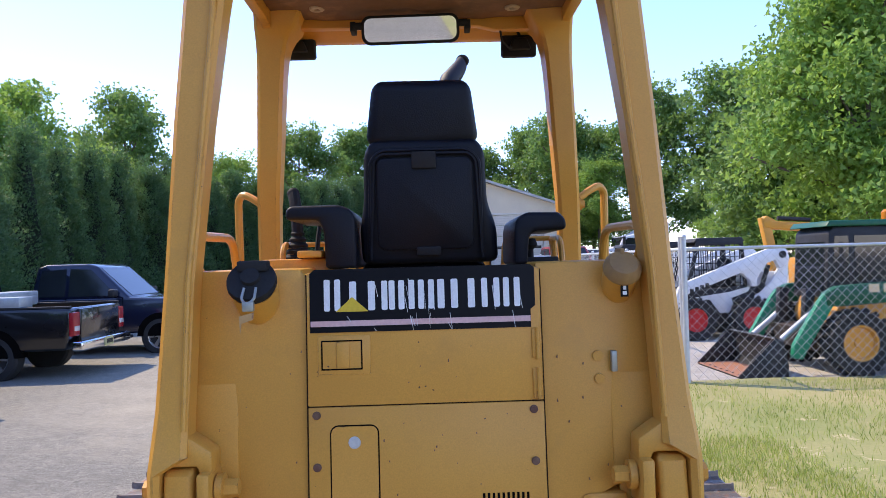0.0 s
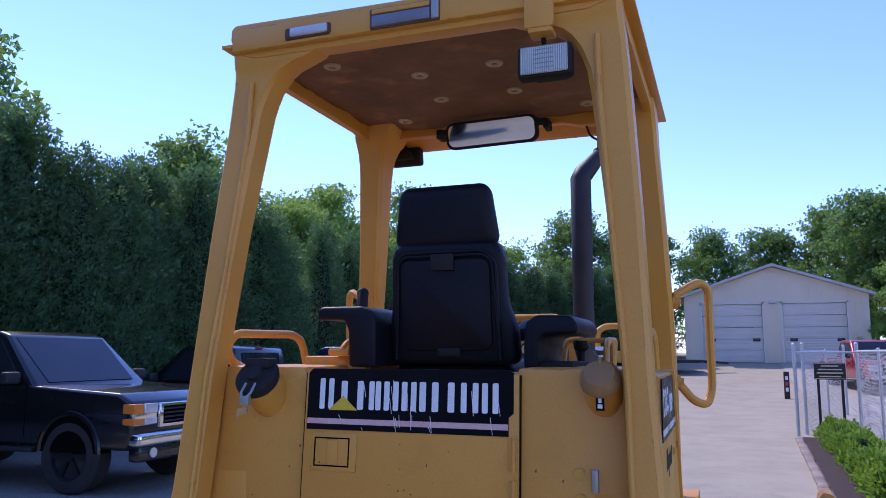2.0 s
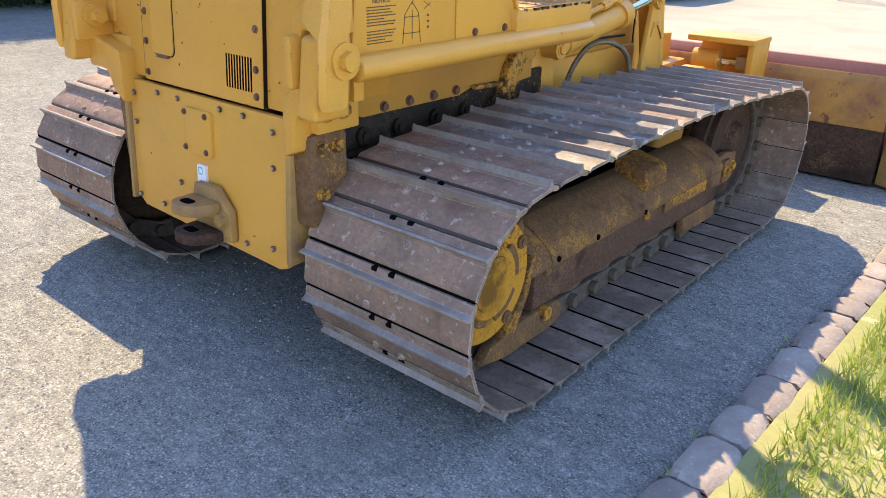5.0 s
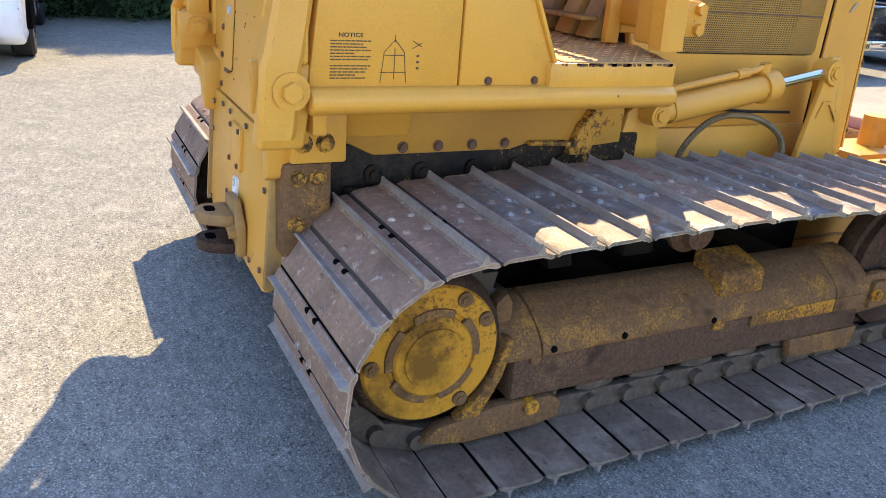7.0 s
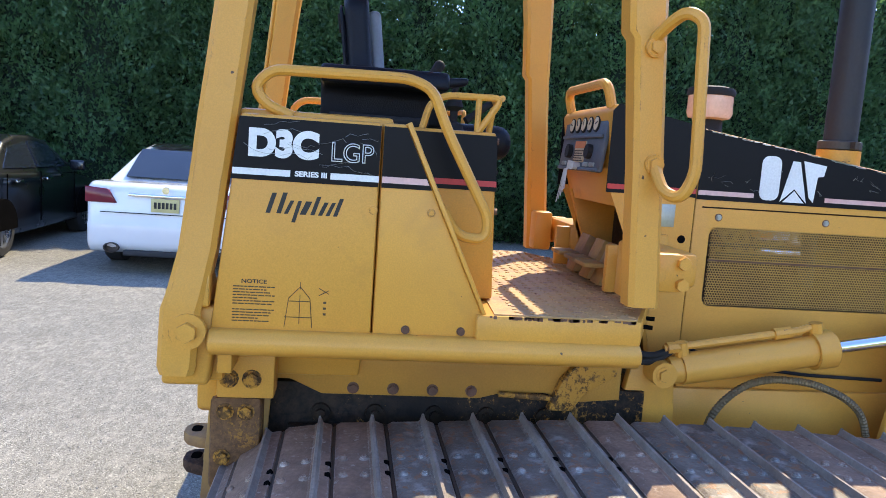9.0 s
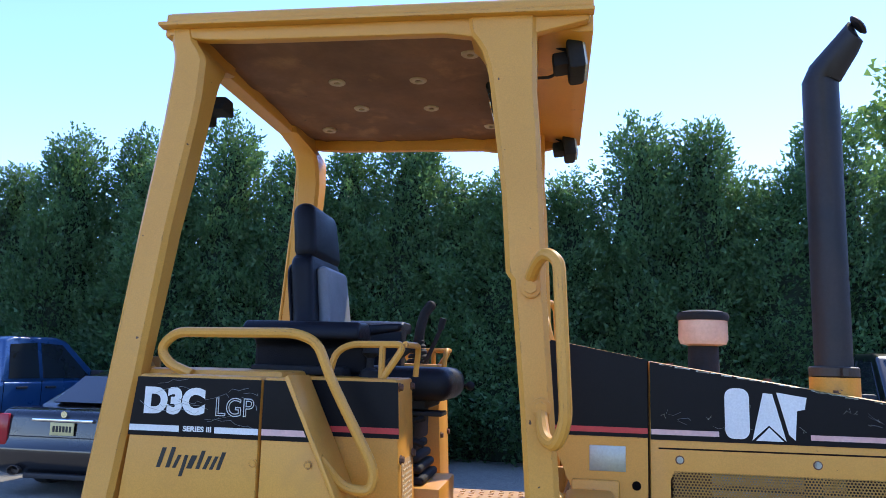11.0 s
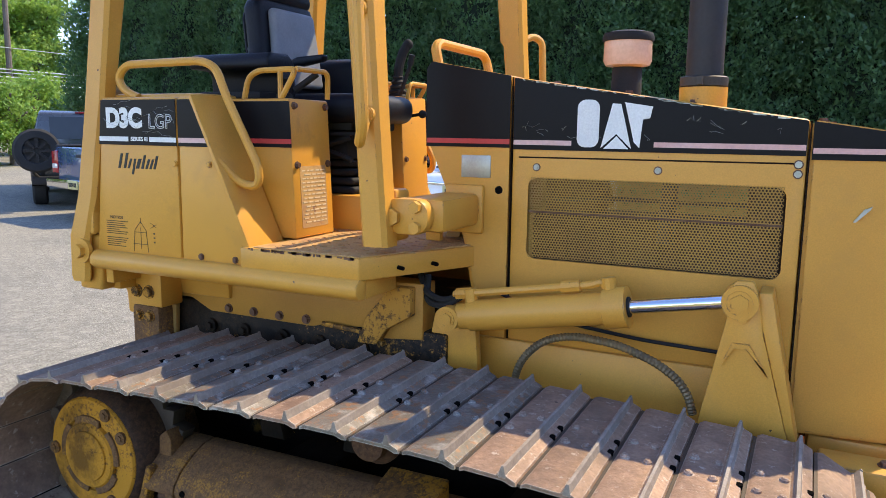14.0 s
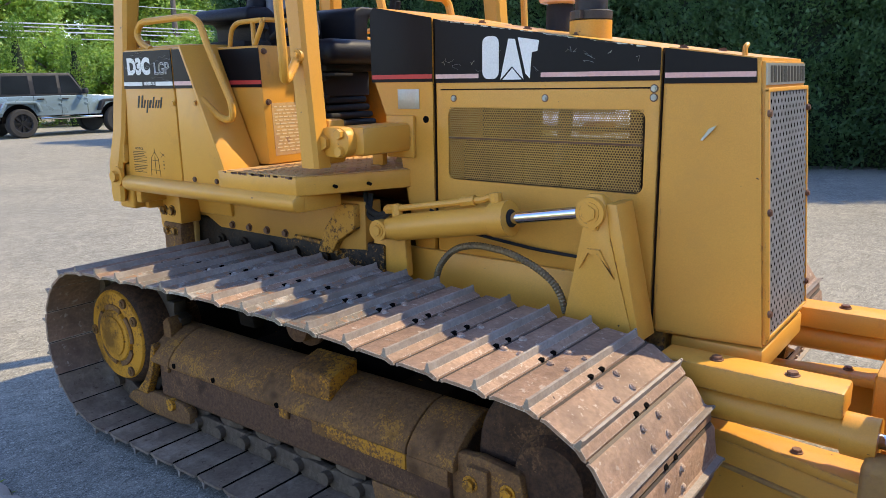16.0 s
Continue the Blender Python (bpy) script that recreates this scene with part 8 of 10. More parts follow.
wall += [(GX1, G0), (GX1, G0 + EAVE), (mid, G0 + APEX), (GX0, G0 + EAVE)]
prism(b, wall, "y", GY, GY + 0.15)
part("front_wall", b, SIDING, gar)
b = nb()
for sx in (GX0, GX1 - 0.15):
    box(b, sx, sx + 0.15, GY + 0.15, GY + 13, G0 - 0.5, G0 + EAVE)
box(b, GX0, GX1, GY + 12.9, GY + 13, G0 - 0.5, G0 + EAVE)
part("side_wall", b, SIDING, gar)
for i in range(30):
    x = GX0 + 0.15 + i * 0.30
    if x < GX1 - 0.05 and not any(x0 <= x <= x1 for x0, x1 in DOORS):
        b = nb()
        zt = G0 + EAVE + (APEX - EAVE) * (1 - abs(x - mid) / (mid - GX0)) - 0.05
        box(b, x - 0.02, x + 0.02, GY - 0.018, GY + 0.002, G0, zt)
        part("rib", b, SIDING, gar)
    elif x < GX1:
        b = nb()
        zt = G0 + EAVE + (APEX - EAVE) * (1 - abs(x - mid) / (mid - GX0)) - 0.05
        box(b, x - 0.02, x + 0.02, GY - 0.018, GY + 0.002, G0 + HEAD + 0.07, zt)
        part("rib", b, SIDING, gar)
for s_ in (-1, 1):
    b = nb()
    ex0 = GX0 - 0.3 if s_ < 0 else GX1 + 0.3
    p0_, p1_ = (ex0, G0 + EAVE - 0.12), (mid, G0 + APEX + 0.03)
    prism(b, [p0_, p1_, (p1_[0], p1_[1] + 0.14), (p0_[0], p0_[1] + 0.14)], "y", GY - 0.35, GY + 13.3)
    part("roof", b, ROOFM, gar)
PANEL = HEAD / 5
for x0, x1 in DOORS:
    for k in range(5):
        b = nb()
        box(b, x0 + 0.01, x1 - 0.01, GY + 0.06, GY + 0.11, G0 + k * PANEL + 0.01, G0 + (k + 1) * PANEL - 0.012, 0.01)
        for j in range(4):
            z = G0 + k * PANEL + 0.12 + j * 0.13
            box(b, x0 + 0.05, x1 - 0.05, GY + 0.045, GY + 0.062, z, z + 0.07, 0.008)
        part("door_panel", b, DOORW, gar)
    for xx in (x0 + 0.28, x1 - 0.50):
        b = nb()
        box(b, xx, xx + 0.36, GY + 0.035, GY + 0.065, G0 + 1.1, G0 + 1.26, 0.01)
        part("door_window", b, GLASS, gar)
    b = nb()
    for a0, a1, z0, z1 in ((x0 - 0.1, x0, G0, G0 + HEAD + 0.1), (x1, x1 + 0.1, G0, G0 + HEAD + 0.1), (x0 - 0.1, x1 + 0.1, G0 + HEAD, G0 + HEAD + 0.1)):
        box(b, a0, a1, GY - 0.03, GY + 0.02, z0, z1)
    part("door_trim", b, DOORW, gar)
b = nb()
box(b, 3.08, 3.38, GY - 0.14, GY, G0 + 3.06, G0 + 3.20, 0.02)
part("wall_lamp", b, ZINC, gar)

# ---- sign by the gate ----
SIGNB = surface("dark_brown_sign", (0.035, 0.028, 0.022), None, 5, 80, 0.6)
sg = thing("sign", "dark wooden notice sign on two posts with unreadable lettering", "sign", (2.83, 15.3, 0))
b = nb()
box(b, 2.54, 3.12, 15.28, 15.31, 1.19, 1.53, 0.008)
part("board", b, SIGNB, sg)
for z in (1.205, 1.505):
    b = nb()
    box(b, 2.555, 3.105, 15.276, 15.284, z, z + 0.010)
    part("border", b, PALE_INK, sg)
for x in (2.61, 3.05):
    b = nb()
    box(b, x - 0.025, x + 0.025, 15.31, 15.36, 0, 1.5, 0.005)
    part("post", b, SIGNB, sg)
for i in range(4):
    b = nb()
    w = (0.16, 0.22, 0.24, 0.20)[i]
    box(b, 2.83 - w, 2.83 + w, 15.273, 15.28, 1.45 - i * 0.07, 1.476 - i * 0.07)
    part("text_bar", b, PALE_INK, sg)
bd = thing("bollard", "dark drive-side marker post with red and white reflectors", "bollard", (2.8, 27.2, 0.14))
b = nb()
box(b, 2.71, 2.89, 27.15, 27.25, 0.1, 1.08, 0.01)
part("post", b, SIGNB, bd)
for z, mt in ((0.40, WHITE), (0.60, RED), (0.80, WHITE)):
    b = nb()
    box(b, 2.755, 2.845, 27.14, 27.152, z, z + 0.13)
    part("reflector", b, mt, bd)

# ---- utility pole and wires ----
up_ = thing("utility_pole", "brown wooden utility pole carrying wires", "pole", (-20.0, -30.3, 0))
b = nb()
cyl(b, (-20.0, -30.3, -0.3), (-20.0, -30.3, 9.5), 0.15, 10, 0.11)
part("pole", b, BARK, up_)
b = nb()
box(b, -20.0 - 1.1, -20.0 + 1.1, -30.36, -30.24, 8.6, 8.75)
part("crossarm", b, BARK, up_)
for k, (z, rr) in enumerate(((3.45, 0.022), (3.72, 0.028), (3.9, 0.02), (4.05, 0.028), (5.0, 0.016))):
    b = nb()
    pipe(b, [(-20.0 - 36 + i * 4.5, -30.14, z - 0.0007 * (i * 4.5 - 36) ** 2 * (0.6 + 0.1 * k)) for i in range(17)], rr, 5)
    part("wire", b, ZINC, up_)

# ---- vehicles ----
def paint(name, col, flake=0.25):
    m = surface(name, col, tuple(c * 0.92 for c in col), 1.5, 0, 0.28, flake, bump=0, coat=1.0, rough_var=0.05)
    return m


TYRE = surface("tyre_rubber", (0.022, 0.022, 0.022), (0.04, 0.038, 0.035), 4, 60, 0.85, bump=0.4, bump_scale=40)
RIM = surface("alloy_rim", (0.42, 0.43, 0.44), (0.36, 0.37, 0.38), 5, 0, 0.3, 0.85, bump=0)
ALUM = surface("dull_aluminium_sheet", (0.56, 0.58, 0.59), (0.46, 0.48, 0.49), 6, 80, 0.4, 0.5, bump=0.1)
DARKRIM = surface("black_rim", (0.03, 0.03, 0.032), None, 5, 0, 0.35, 0.5, bump=0)
TRIM = surface("black_plastic_trim", (0.025, 0.025, 0.027), None, 4, 80, 0.6)
LAMPR = surface("red_lamp_lens", (0.34, 0.02, 0.025), None, 5, 0, 0.12, bump=0)
LAMPD = surface("dark_red_lamp_lens", (0.16, 0.012, 0.028), None, 5, 0, 0.15, bump=0)
LAMPW = surface("clear_lamp_lens", (0.62, 0.63, 0.62), None, 5, 0, 0.1, 0.3, bump=0)
LAMPO = surface("orange_lamp_lens", (0.70, 0.22, 0.03), None, 5, 0, 0.15, bump=0)
PLATEM = surface("pale_yellow_plate", (0.62, 0.55, 0.25), None, 5, 0, 0.5, bump=0)


def wheel(parent, x, y, r, w, rim, side, spokes=6, drop=0.0):
    m = Matrix.Translation((x, y, r - drop)) @ Euler((radians(-90 * side), 0, 0)).to_matrix().to_4x4()
    b = nb()
    lathe(b, [(r * 0.62, -w / 2), (r * 0.9, -w / 2), (r, -w * 0.36), (r, w * 0.36), (r * 0.92, w / 2), (r * 0.66, w / 2 + 0.005), (r * 0.62, w * 0.3)], m, 28)
    ty = part("wheel", b, TYRE, parent)
    b = nb()
    lathe(b, [(r * 0.65, w * 0.28), (r * 0.65, w * 0.46), (r * 0.60, w * 0.44), (r * 0.57, w * 0.20), (r * 0.03, w * 0.18)], m, 24)
    for k in range(spokes):
        a = 2 * math.pi * k / spokes
        q = m @ Matrix.Rotation(a, 4, "Z")
        prism(b, [(r * 0.10, -r * 0.05), (r * 0.60, -r * 0.10), (r * 0.60, r * 0.10), (r * 0.10, r * 0.05)], "z", w * 0.22, w * 0.42, 0, q)
    cyl(b, m @ Vector((0, 0, w * 0.2)), m @ Vector((0, 0, w * 0.46)), r * 0.16, 12)
    part("rim", b, rim, ty)
    # black disc puts the shade behind the spokes into colour
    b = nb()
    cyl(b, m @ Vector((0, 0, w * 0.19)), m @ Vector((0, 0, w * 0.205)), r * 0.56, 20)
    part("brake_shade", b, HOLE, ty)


def body_part(e, name, prof, hw, mat, bevel=0.05, taper=None):
    """Side outline (x, z) pushed across the vehicle; taper narrows it upwards."""
    b = nb()
    prism(b, prof, "y", -hw, hw, bevel, None, 3)
    if taper:
        z0, z1, k = taper
        for v in b.verts:
            t = max(0, min(1, (v.co.z - z0) / (z1 - z0)))
            v.co.y *= 1 - k * t
    return part(name, b, mat, e, "", 50)


def side_pane(e, pts, hw, taper, name="window"):
    z0, z1, k = taper
    for s in (-1, 1):
        b = nb()
        prism(b, pts, "y", -0.012, 0.006)
        for v in b.verts:
            t = max(0, min(1, (v.co.z - z0) / (z1 - z0)))
            v.co.y = s * (hw * (1 - k * t) + 0.004 + v.co.y)
        part(name, b, GLASS, e)


def arches(e, xs, r, hw, mat=None):
    for x in xs:
        for s in (-1, 1):
            # proud black half disc: the wheel well's shade, put into colour
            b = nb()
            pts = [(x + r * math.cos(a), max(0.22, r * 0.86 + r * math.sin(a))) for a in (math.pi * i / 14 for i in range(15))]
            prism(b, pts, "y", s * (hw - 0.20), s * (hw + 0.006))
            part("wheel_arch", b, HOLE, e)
            if mat:
                b = nb()
                pipe(b, [(px, s * (hw + 0.005), pz) for px, pz in pts], 0.035, 6)
                part("arch_flare", b, mat, e)


def plate_bars(e, x, z, sgn):
    b = nb()
    box(b, x - 0.008, x + 0.008, -0.155, 0.155, z - 0.075, z + 0.075, 0.003)
    p = part("number_plate", b, PLATEM, e)
    b = nb()
    for k in range(6):
        box(b, x + sgn * 0.008, x + sgn * 0.011, -0.125 + k * 0.043, -0.095 + k * 0.043, z - 0.035, z + 0.035)
    part("plate_bar", b, INK, p)


def mirrors(e, x, z, hw, mat):
    for s in (-1, 1):
        b = nb()
        box(b, x - 0.06, x + 0.07, s * (hw + 0.03), s * (hw + 0.24), z - 0.06, z + 0.09, 0.03, None, 3)
        part("door_mirror", b, mat, e)


def handles(e, xs, z, hw, mat):
    for x in xs:
        for s in (-1, 1):
            b = nb()
            box(b, x - 0.10, x + 0.10, s * (hw - 0.005), s * (hw + 0.03), z - 0.018, z + 0.018, 0.01)
            part("door_handle", b, mat, e)


def seams(e, lines, hw):
    for s in (-1, 1):
        for x, z0, z1 in lines:
            b = nb()
            box(b, x - 0.004, x + 0.004, s * (hw - 0.01), s * (hw + 0.0035), z0, z1)
            part("door_seam", b, HOLE, e)


def pickup(label, col, place, chrome_front=False, rim=RIM, cab=(-0.75, 1.15), bed_box=False, orange=False, spare=False, drop=0.0, tyre=0.40):
    """Nose along +x in its own frame."""
    e = thing("pickup_truck", label, "truck", (0, 0, 0), "parked vehicles")
    L, hw = 5.7, 0.98
    f_, r_ = L / 2, -L / 2
    body_part(e, "body", [(r_ + 0.12, 0.50), (f_ - 0.10, 0.45), (f_ - 0.02, 0.62), (f_ - 0.04, 1.02), (f_ - 0.25, 1.13), (1.15, 1.20), (cab[0], 1.20), (cab[0] - 0.02, 1.17), (r_ + 0.05, 1.17), (r_ + 0.02, 0.95)], hw, col, 0.05)
    tp = (1.18, 1.90, 0.17)
    body_part(e, "cab", [(cab[0] - 0.02, 1.10), (cab[0] + 0.10, 1.84), (cab[0] + 0.28, 1.90), (0.35, 1.90), (0.55, 1.85), (1.28, 1.17), (1.28, 1.10)], hw - 0.01, col, 0.05, tp)
    side_pane(e, [(cab[0] + 0.13, 1.24), (cab[0] + 0.20, 1.77), (-0.06, 1.80), (-0.06, 1.24)], hw - 0.01, tp)
    side_pane(e, [(0.02, 1.24), (0.02, 1.80), (0.44, 1.78), (0.98, 1.24)], hw - 0.01, tp)
    b = nb()
    prism(b, [(0.575, 1.80), (1.20, 1.22), (1.225, 1.235), (0.60, 1.815)], "y", -0.74, 0.74, 0.0)
    part("windscreen", b, GLASS, e)
    b = nb()
    prism(b, [(cab[0] + 0.02, 1.30), (cab[0] + 0.075, 1.76), (cab[0] + 0.055, 1.765), (cab[0] - 0.005, 1.30)], "y", -0.62, 0.62)
    part("rear_window", b, GLASS, e)
    b = nb()
    box(b, cab[0] + 0.09, cab[0] + 0.12, -0.12, 0.12, 1.84, 1.875, 0.005)
    part("brake_lamp", b, LAMPR, e)
    # black slab gives the open bed its inner shade by colour
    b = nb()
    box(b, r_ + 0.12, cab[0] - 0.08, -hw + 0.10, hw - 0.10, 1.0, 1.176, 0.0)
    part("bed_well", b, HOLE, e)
    for s in (-1, 1):
        b = nb()
        box(b, r_ + 0.06, cab[0] - 0.04, s * (hw - 0.11), s * (hw - 0.02), 1.165, 1.20, 0.012)
        part("bed_rail", b, TRIM, e)
    arches(e, (f_ - 0.98, r_ + 1.28), 0.47, hw, col if chrome_front else None)
    for x in (f_ - 0.98, r_ + 1.28):
        for s in (-1, 1):
            wheel(e, x, s * (hw - 0.13), tyre, 0.27, rim, s, 6, drop)
    # rear end
    b = nb()
    box(b, r_ - 0.02, r_ + 0.05, -0.74, 0.74, 0.62, 1.15, 0.02)
    tg = part("tailgate", b, col, e)
    b = nb()
    box(b, r_ - 0.035, r_ - 0.015, -0.09, 0.09, 1.0, 1.06, 0.01)
    part("handle", b, TRIM, tg)
    for s in (-1, 1):
        b = nb()
        box(b, r_ - 0.012, r_ + 0.07, s * 0.76, s * (hw + 0.006), 0.72, 1.10, 0.02)
        tl = part("tail_lamp", b, LAMPR, e)
        b = nb()
        box(b, r_ - 0.016, r_ + 0.03, s * 0.78, s * (hw - 0.02), 0.80, 0.88, 0.005)
        part("reverse_lens", b, LAMPW, tl)
    b = nb()
    box(b, r_ - 0.14, r_ + 0.04, -hw + 0.02, hw - 0.02, 0.48, 0.64, 0.03, None, 3)
    part("rear_bumper", b, TRIM if spare else CHROME, e)
    plate_bars(e, r_ - 0.15, 0.56, -1)
    # front end
    b = nb()
    box(b, f_ - 0.06, f_ + 0.02, -0.56, 0.56, 0.70, 1.0, 0.02)
    gr = part("grille", b, CHROME if chrome_front else TRIM, e)
    b = nb()
    box(b, f_ + 0.0, f_ + 0.025, -0.50, 0.50, 0.74, 0.96, 0.01)
    part("grille_insert", b, HOLE, gr)
    for k in range(4):
        b = nb()
        box(b, f_ + 0.02, f_ + 0.032, -0.49, 0.49, 0.765 + k * 0.05, 0.785 + k * 0.05, 0.004)
        part("grille_bar", b, TRIM, gr)
    b = nb()
    box(b, f_ + 0.03, f_ + 0.042, -0.13, 0.13, 0.82, 0.89, 0.008)
    part("badge", b, RED if chrome_front else CHROME, gr)
    for s in (-1, 1):
        b = nb()
        box(b, f_ - 0.14, f_ + 0.005, s * 0.58, s * (hw + 0.004), 0.74, 1.0, 0.03, None, 3)
        hl = part("headlamp", b, LAMPW if not orange else CHROME, e)
        b = nb()
        if orange:
            # upper and lower lamps in a chrome surround, amber at the outer ends
            for z0, z1, split in ((0.885, 1.005, 0.82), (0.755, 0.835, 0.80)):
                q = nb()
                box(q, f_ - 0.02, f_ + 0.016, s * 0.595, s * split, z0, z1, 0.012, None, 3)
                part("clear_lens", q, LAMPW, hl)
                q = nb()
                box(q, f_ - 0.17, f_ + 0.014, s * (split + 0.004), s * (hw + 0.012), z0, z1, 0.018, None, 3)
                part("amber_lens", q, LAMPO, hl)
        else:
            box(b, f_ - 0.16, f_ + 0.008, s * 0.80, s * (hw + 0.010), 0.80, 0.97, 0.02)
            part("side_lamp", b, LAMPW, hl)
        b = nb()
        cyl(b, (f_ + 0.06, s * 0.70, 0.42), (f_ + 0.075, s * 0.70, 0.42), 0.06, 14)
        part("fog_lamp", b, LAMPW, e)
    b = nb()
    box(b, f_ - 0.10, f_ + 0.09, -hw + 0.01, hw - 0.01, 0.50, 0.66, 0.04, None, 3)
    part("front_bumper", b, CHROME, e)
    b = nb()
    box(b, f_ - 0.12, f_ + 0.05, -hw + 0.06, hw - 0.06, 0.32, 0.50, 0.03)
    part("valance", b, col if chrome_front else TRIM, e)
    plate_bars(e, f_ + 0.10, 0.55, 1)
    mirrors(e, 0.98, 1.28, hw, TRIM)
    handles(e, (0.15, cab[0] + 0.35), 1.10, hw, TRIM)
    seams(e, ((1.12, 0.55, 1.2), (-0.02, 0.55, 1.2), (cab[0] + 0.04, 0.55, 1.2), (cab[0] - 0.06, 0.5, 1.17)), hw)
    for s in (-1, 1):
        b = nb()
        box(b, -0.9, 1.3, s * (hw - 0.06), s * (hw + 0.03), 0.38, 0.44, 0.015)
        part("running_board", b, TRIM, e)
    if spare:
        m = Matrix.Translation((r_ - 0.30, 0.84, 1.12)) @ Euler((0, radians(-90), 0)).to_matrix().to_4x4()
        b = nb()
        lathe(b, [(0.22, -0.13), (0.36, -0.13), (0.40, -0.09), (0.40, 0.09), (0.36, 0.13), (0.24, 0.13), (0.22, 0.05), (0.03, 0.06)], m, 28)
        sw = part("spare_wheel", b, TYRE, e)
        b = nb()
        for k in range(8):
            prism(b, [(0.05, -0.02), (0.24, -0.035), (0.24, 0.035), (0.05, 0.02)], "z", 0.05, 0.09, 0, m @ Matrix.Rotation(k * math.pi / 4, 4, "Z"))
        part("rim", b, DARKRIM, sw)
        b = nb()
        pipe(b, [(r_ - 0.08, 0.80, 0.58), (r_ - 0.16, 0.92, 0.70), (r_ - 0.18, 0.98, 1.14)], 0.03, 8, 0.05)
        part("wheel_carrier", b, TRIM, e)
    if bed_box:
        b = nb()
        box(b, r_ + 0.85, cab[0] - 0.12, hw - 0.44, hw - 0.03, 1.16, 1.36, 0.015)
        tb = part("tool_box", b, ALUM, e, "long aluminium side tool box")
        for x in (r_ + 1.25, r_ + 1.75):
            b = nb()
            box(b, x - 0.06, x + 0.06, hw - 0.032, hw - 0.018, 1.27, 1.33, 0.006)
            part("latch", b, TRIM, tb)
        b = nb()
        box(b, cab[0] - 0.60, cab[0] - 0.12, -hw + 0.06, hw - 0.48, 1.16, 1.42, 0.015)
        part("cross_box", b, ALUM, e)
    for k in range(2):
        b = nb()
        pipe(b, [(1.22, -0.1 + 0.45 * k, 1.205), (1.05, -0.45 + 0.45 * k, 1.375)], 0.009, 5)
        part("wiper", b, TRIM, e)
    e.matrix_basis = place
    return e


def sedan(label, col, place, rim=RIM, black_roof=False):
    e = thing("sedan", label, "car", (0, 0, 0), "parked vehicles")
    L, hw = 4.84, 0.92
    f_, r_ = L / 2, -L / 2
    shell = body_part(e, "body", [(r_ + 0.16, 0.22), (f_ - 0.18, 0.22), (f_ - 0.02, 0.42), (f_ - 0.06, 0.66), (f_ - 0.40, 0.80), (1.05, 0.95), (-1.55, 1.02), (r_ + 0.18, 1.03), (r_ + 0.05, 0.98), (r_ + 0.03, 0.62), (r_ + 0.0, 0.56), (r_ + 0.04, 0.30)], hw, col, 0.07)
    # both ends are rounded in plan
    for v in shell.data.vertices:
        v.co.y *= 1 - 0.075 * max(0.0, (abs(v.co.x) - 1.75) / 0.67) ** 2
    tp = (0.97, 1.46, 0.24)
    body_part(e, "cabin", [(-1.75, 0.95), (-1.66, 1.02), (-0.95, 1.38), (-0.55, 1.46), (0.05, 1.46), (0.40, 1.40), (1.20, 0.96), (1.20, 0.9)], hw - 0.03, col, 0.05, tp)
    side_pane(e, [(-1.28, 1.06), (-0.90, 1.31), (-0.32, 1.385), (-0.32, 1.05)], hw - 0.03, tp)
    side_pane(e, [(-0.26, 1.05), (-0.26, 1.39), (0.05, 1.39), (0.34, 1.34), (0.86, 1.04)], hw - 0.03, tp)
    b = nb()
    prism(b, [(-1.64, 1.055), (-1.02, 1.375), (-1.035, 1.395), (-1.665, 1.07)], "y", -0.66, 0.66)
    part("rear_window", b, GLASS, e)
    b = nb()
    prism(b, [(0.47, 1.375), (1.12, 1.015), (1.14, 1.03), (0.49, 1.395)], "y", -0.66, 0.66)
    part("windscreen", b, GLASS, e)
    if black_roof:
        b = nb()
        prism(b, [(-0.90, 1.425), (-0.55, 1.468), (0.05, 1.468), (0.35, 1.425), (0.05, 1.475), (-0.55, 1.475)], "y", -0.60, 0.60)
        part("glass_roof", b, GLASS, e)
    arches(e, (f_ - 0.92, r_ + 1.02), 0.38, hw)
    for x in (f_ - 0.92, r_ + 1.02):
        for s in (-1, 1):
            wheel(e, x, s * (hw - 0.12), 0.335, 0.23, rim, s, 8)
    for s in (-1, 1):
        b = nb()
        if black_roof:
            prism(b, [(0.56, 0.80), (0.66, 0.955), (hw + 0.006, 0.975), (hw + 0.006, 0.80)], "x", r_ + 0.012, r_ + 0.34, 0.012)
            for v in b.verts:
                v.co.y *= s * (0.94 if v.co.x < r_ + 0.2 else 0.985)
                if v.co.x > r_ + 0.2:
                    v.co.z = 0.90 + (v.co.z - 0.90) * 0.5
            part("tail_lamp", b, LAMPD, e)
        else:
            box(b, r_ + 0.012, r_ + 0.16, s * 0.72, s * (hw - 0.055), 0.56, 0.96, 0.02)
            part("tail_lamp", b, LAMPR, e)
        b = nb()
        prism(b, [(f_ - 0.06, 0.58), (f_ - 0.10, 0.70), (f_ - 0.55, 0.80), (f_ - 0.40, 0.62)], "y", s * 0.55, s * (hw + 0.004), 0.01)
        part("headlamp", b, LAMPW, e)
        b = nb()
        m = Matrix.Translation((r_ + 0.01, s * 0.58, 0.30)) @ Euler((0, radians(-90), 0)).to_matrix().to_4x4()
        lathe(b, [(0.048, -0.1), (0.052, 0.02), (0.044, 0.022), (0.040, -0.04), (0.004, -0.05)], m @ Matrix.Diagonal((1.1, 1.6, 1, 1)), 18)
        part("exhaust_tip", b, STEEL, e)
    b = nb()
    box(b, r_ - 0.01, r_ + 0.06, -0.40, 0.40, 0.885, 0.92, 0.012)
    part("chrome_strip", b, CHROME, e)
    b = nb()
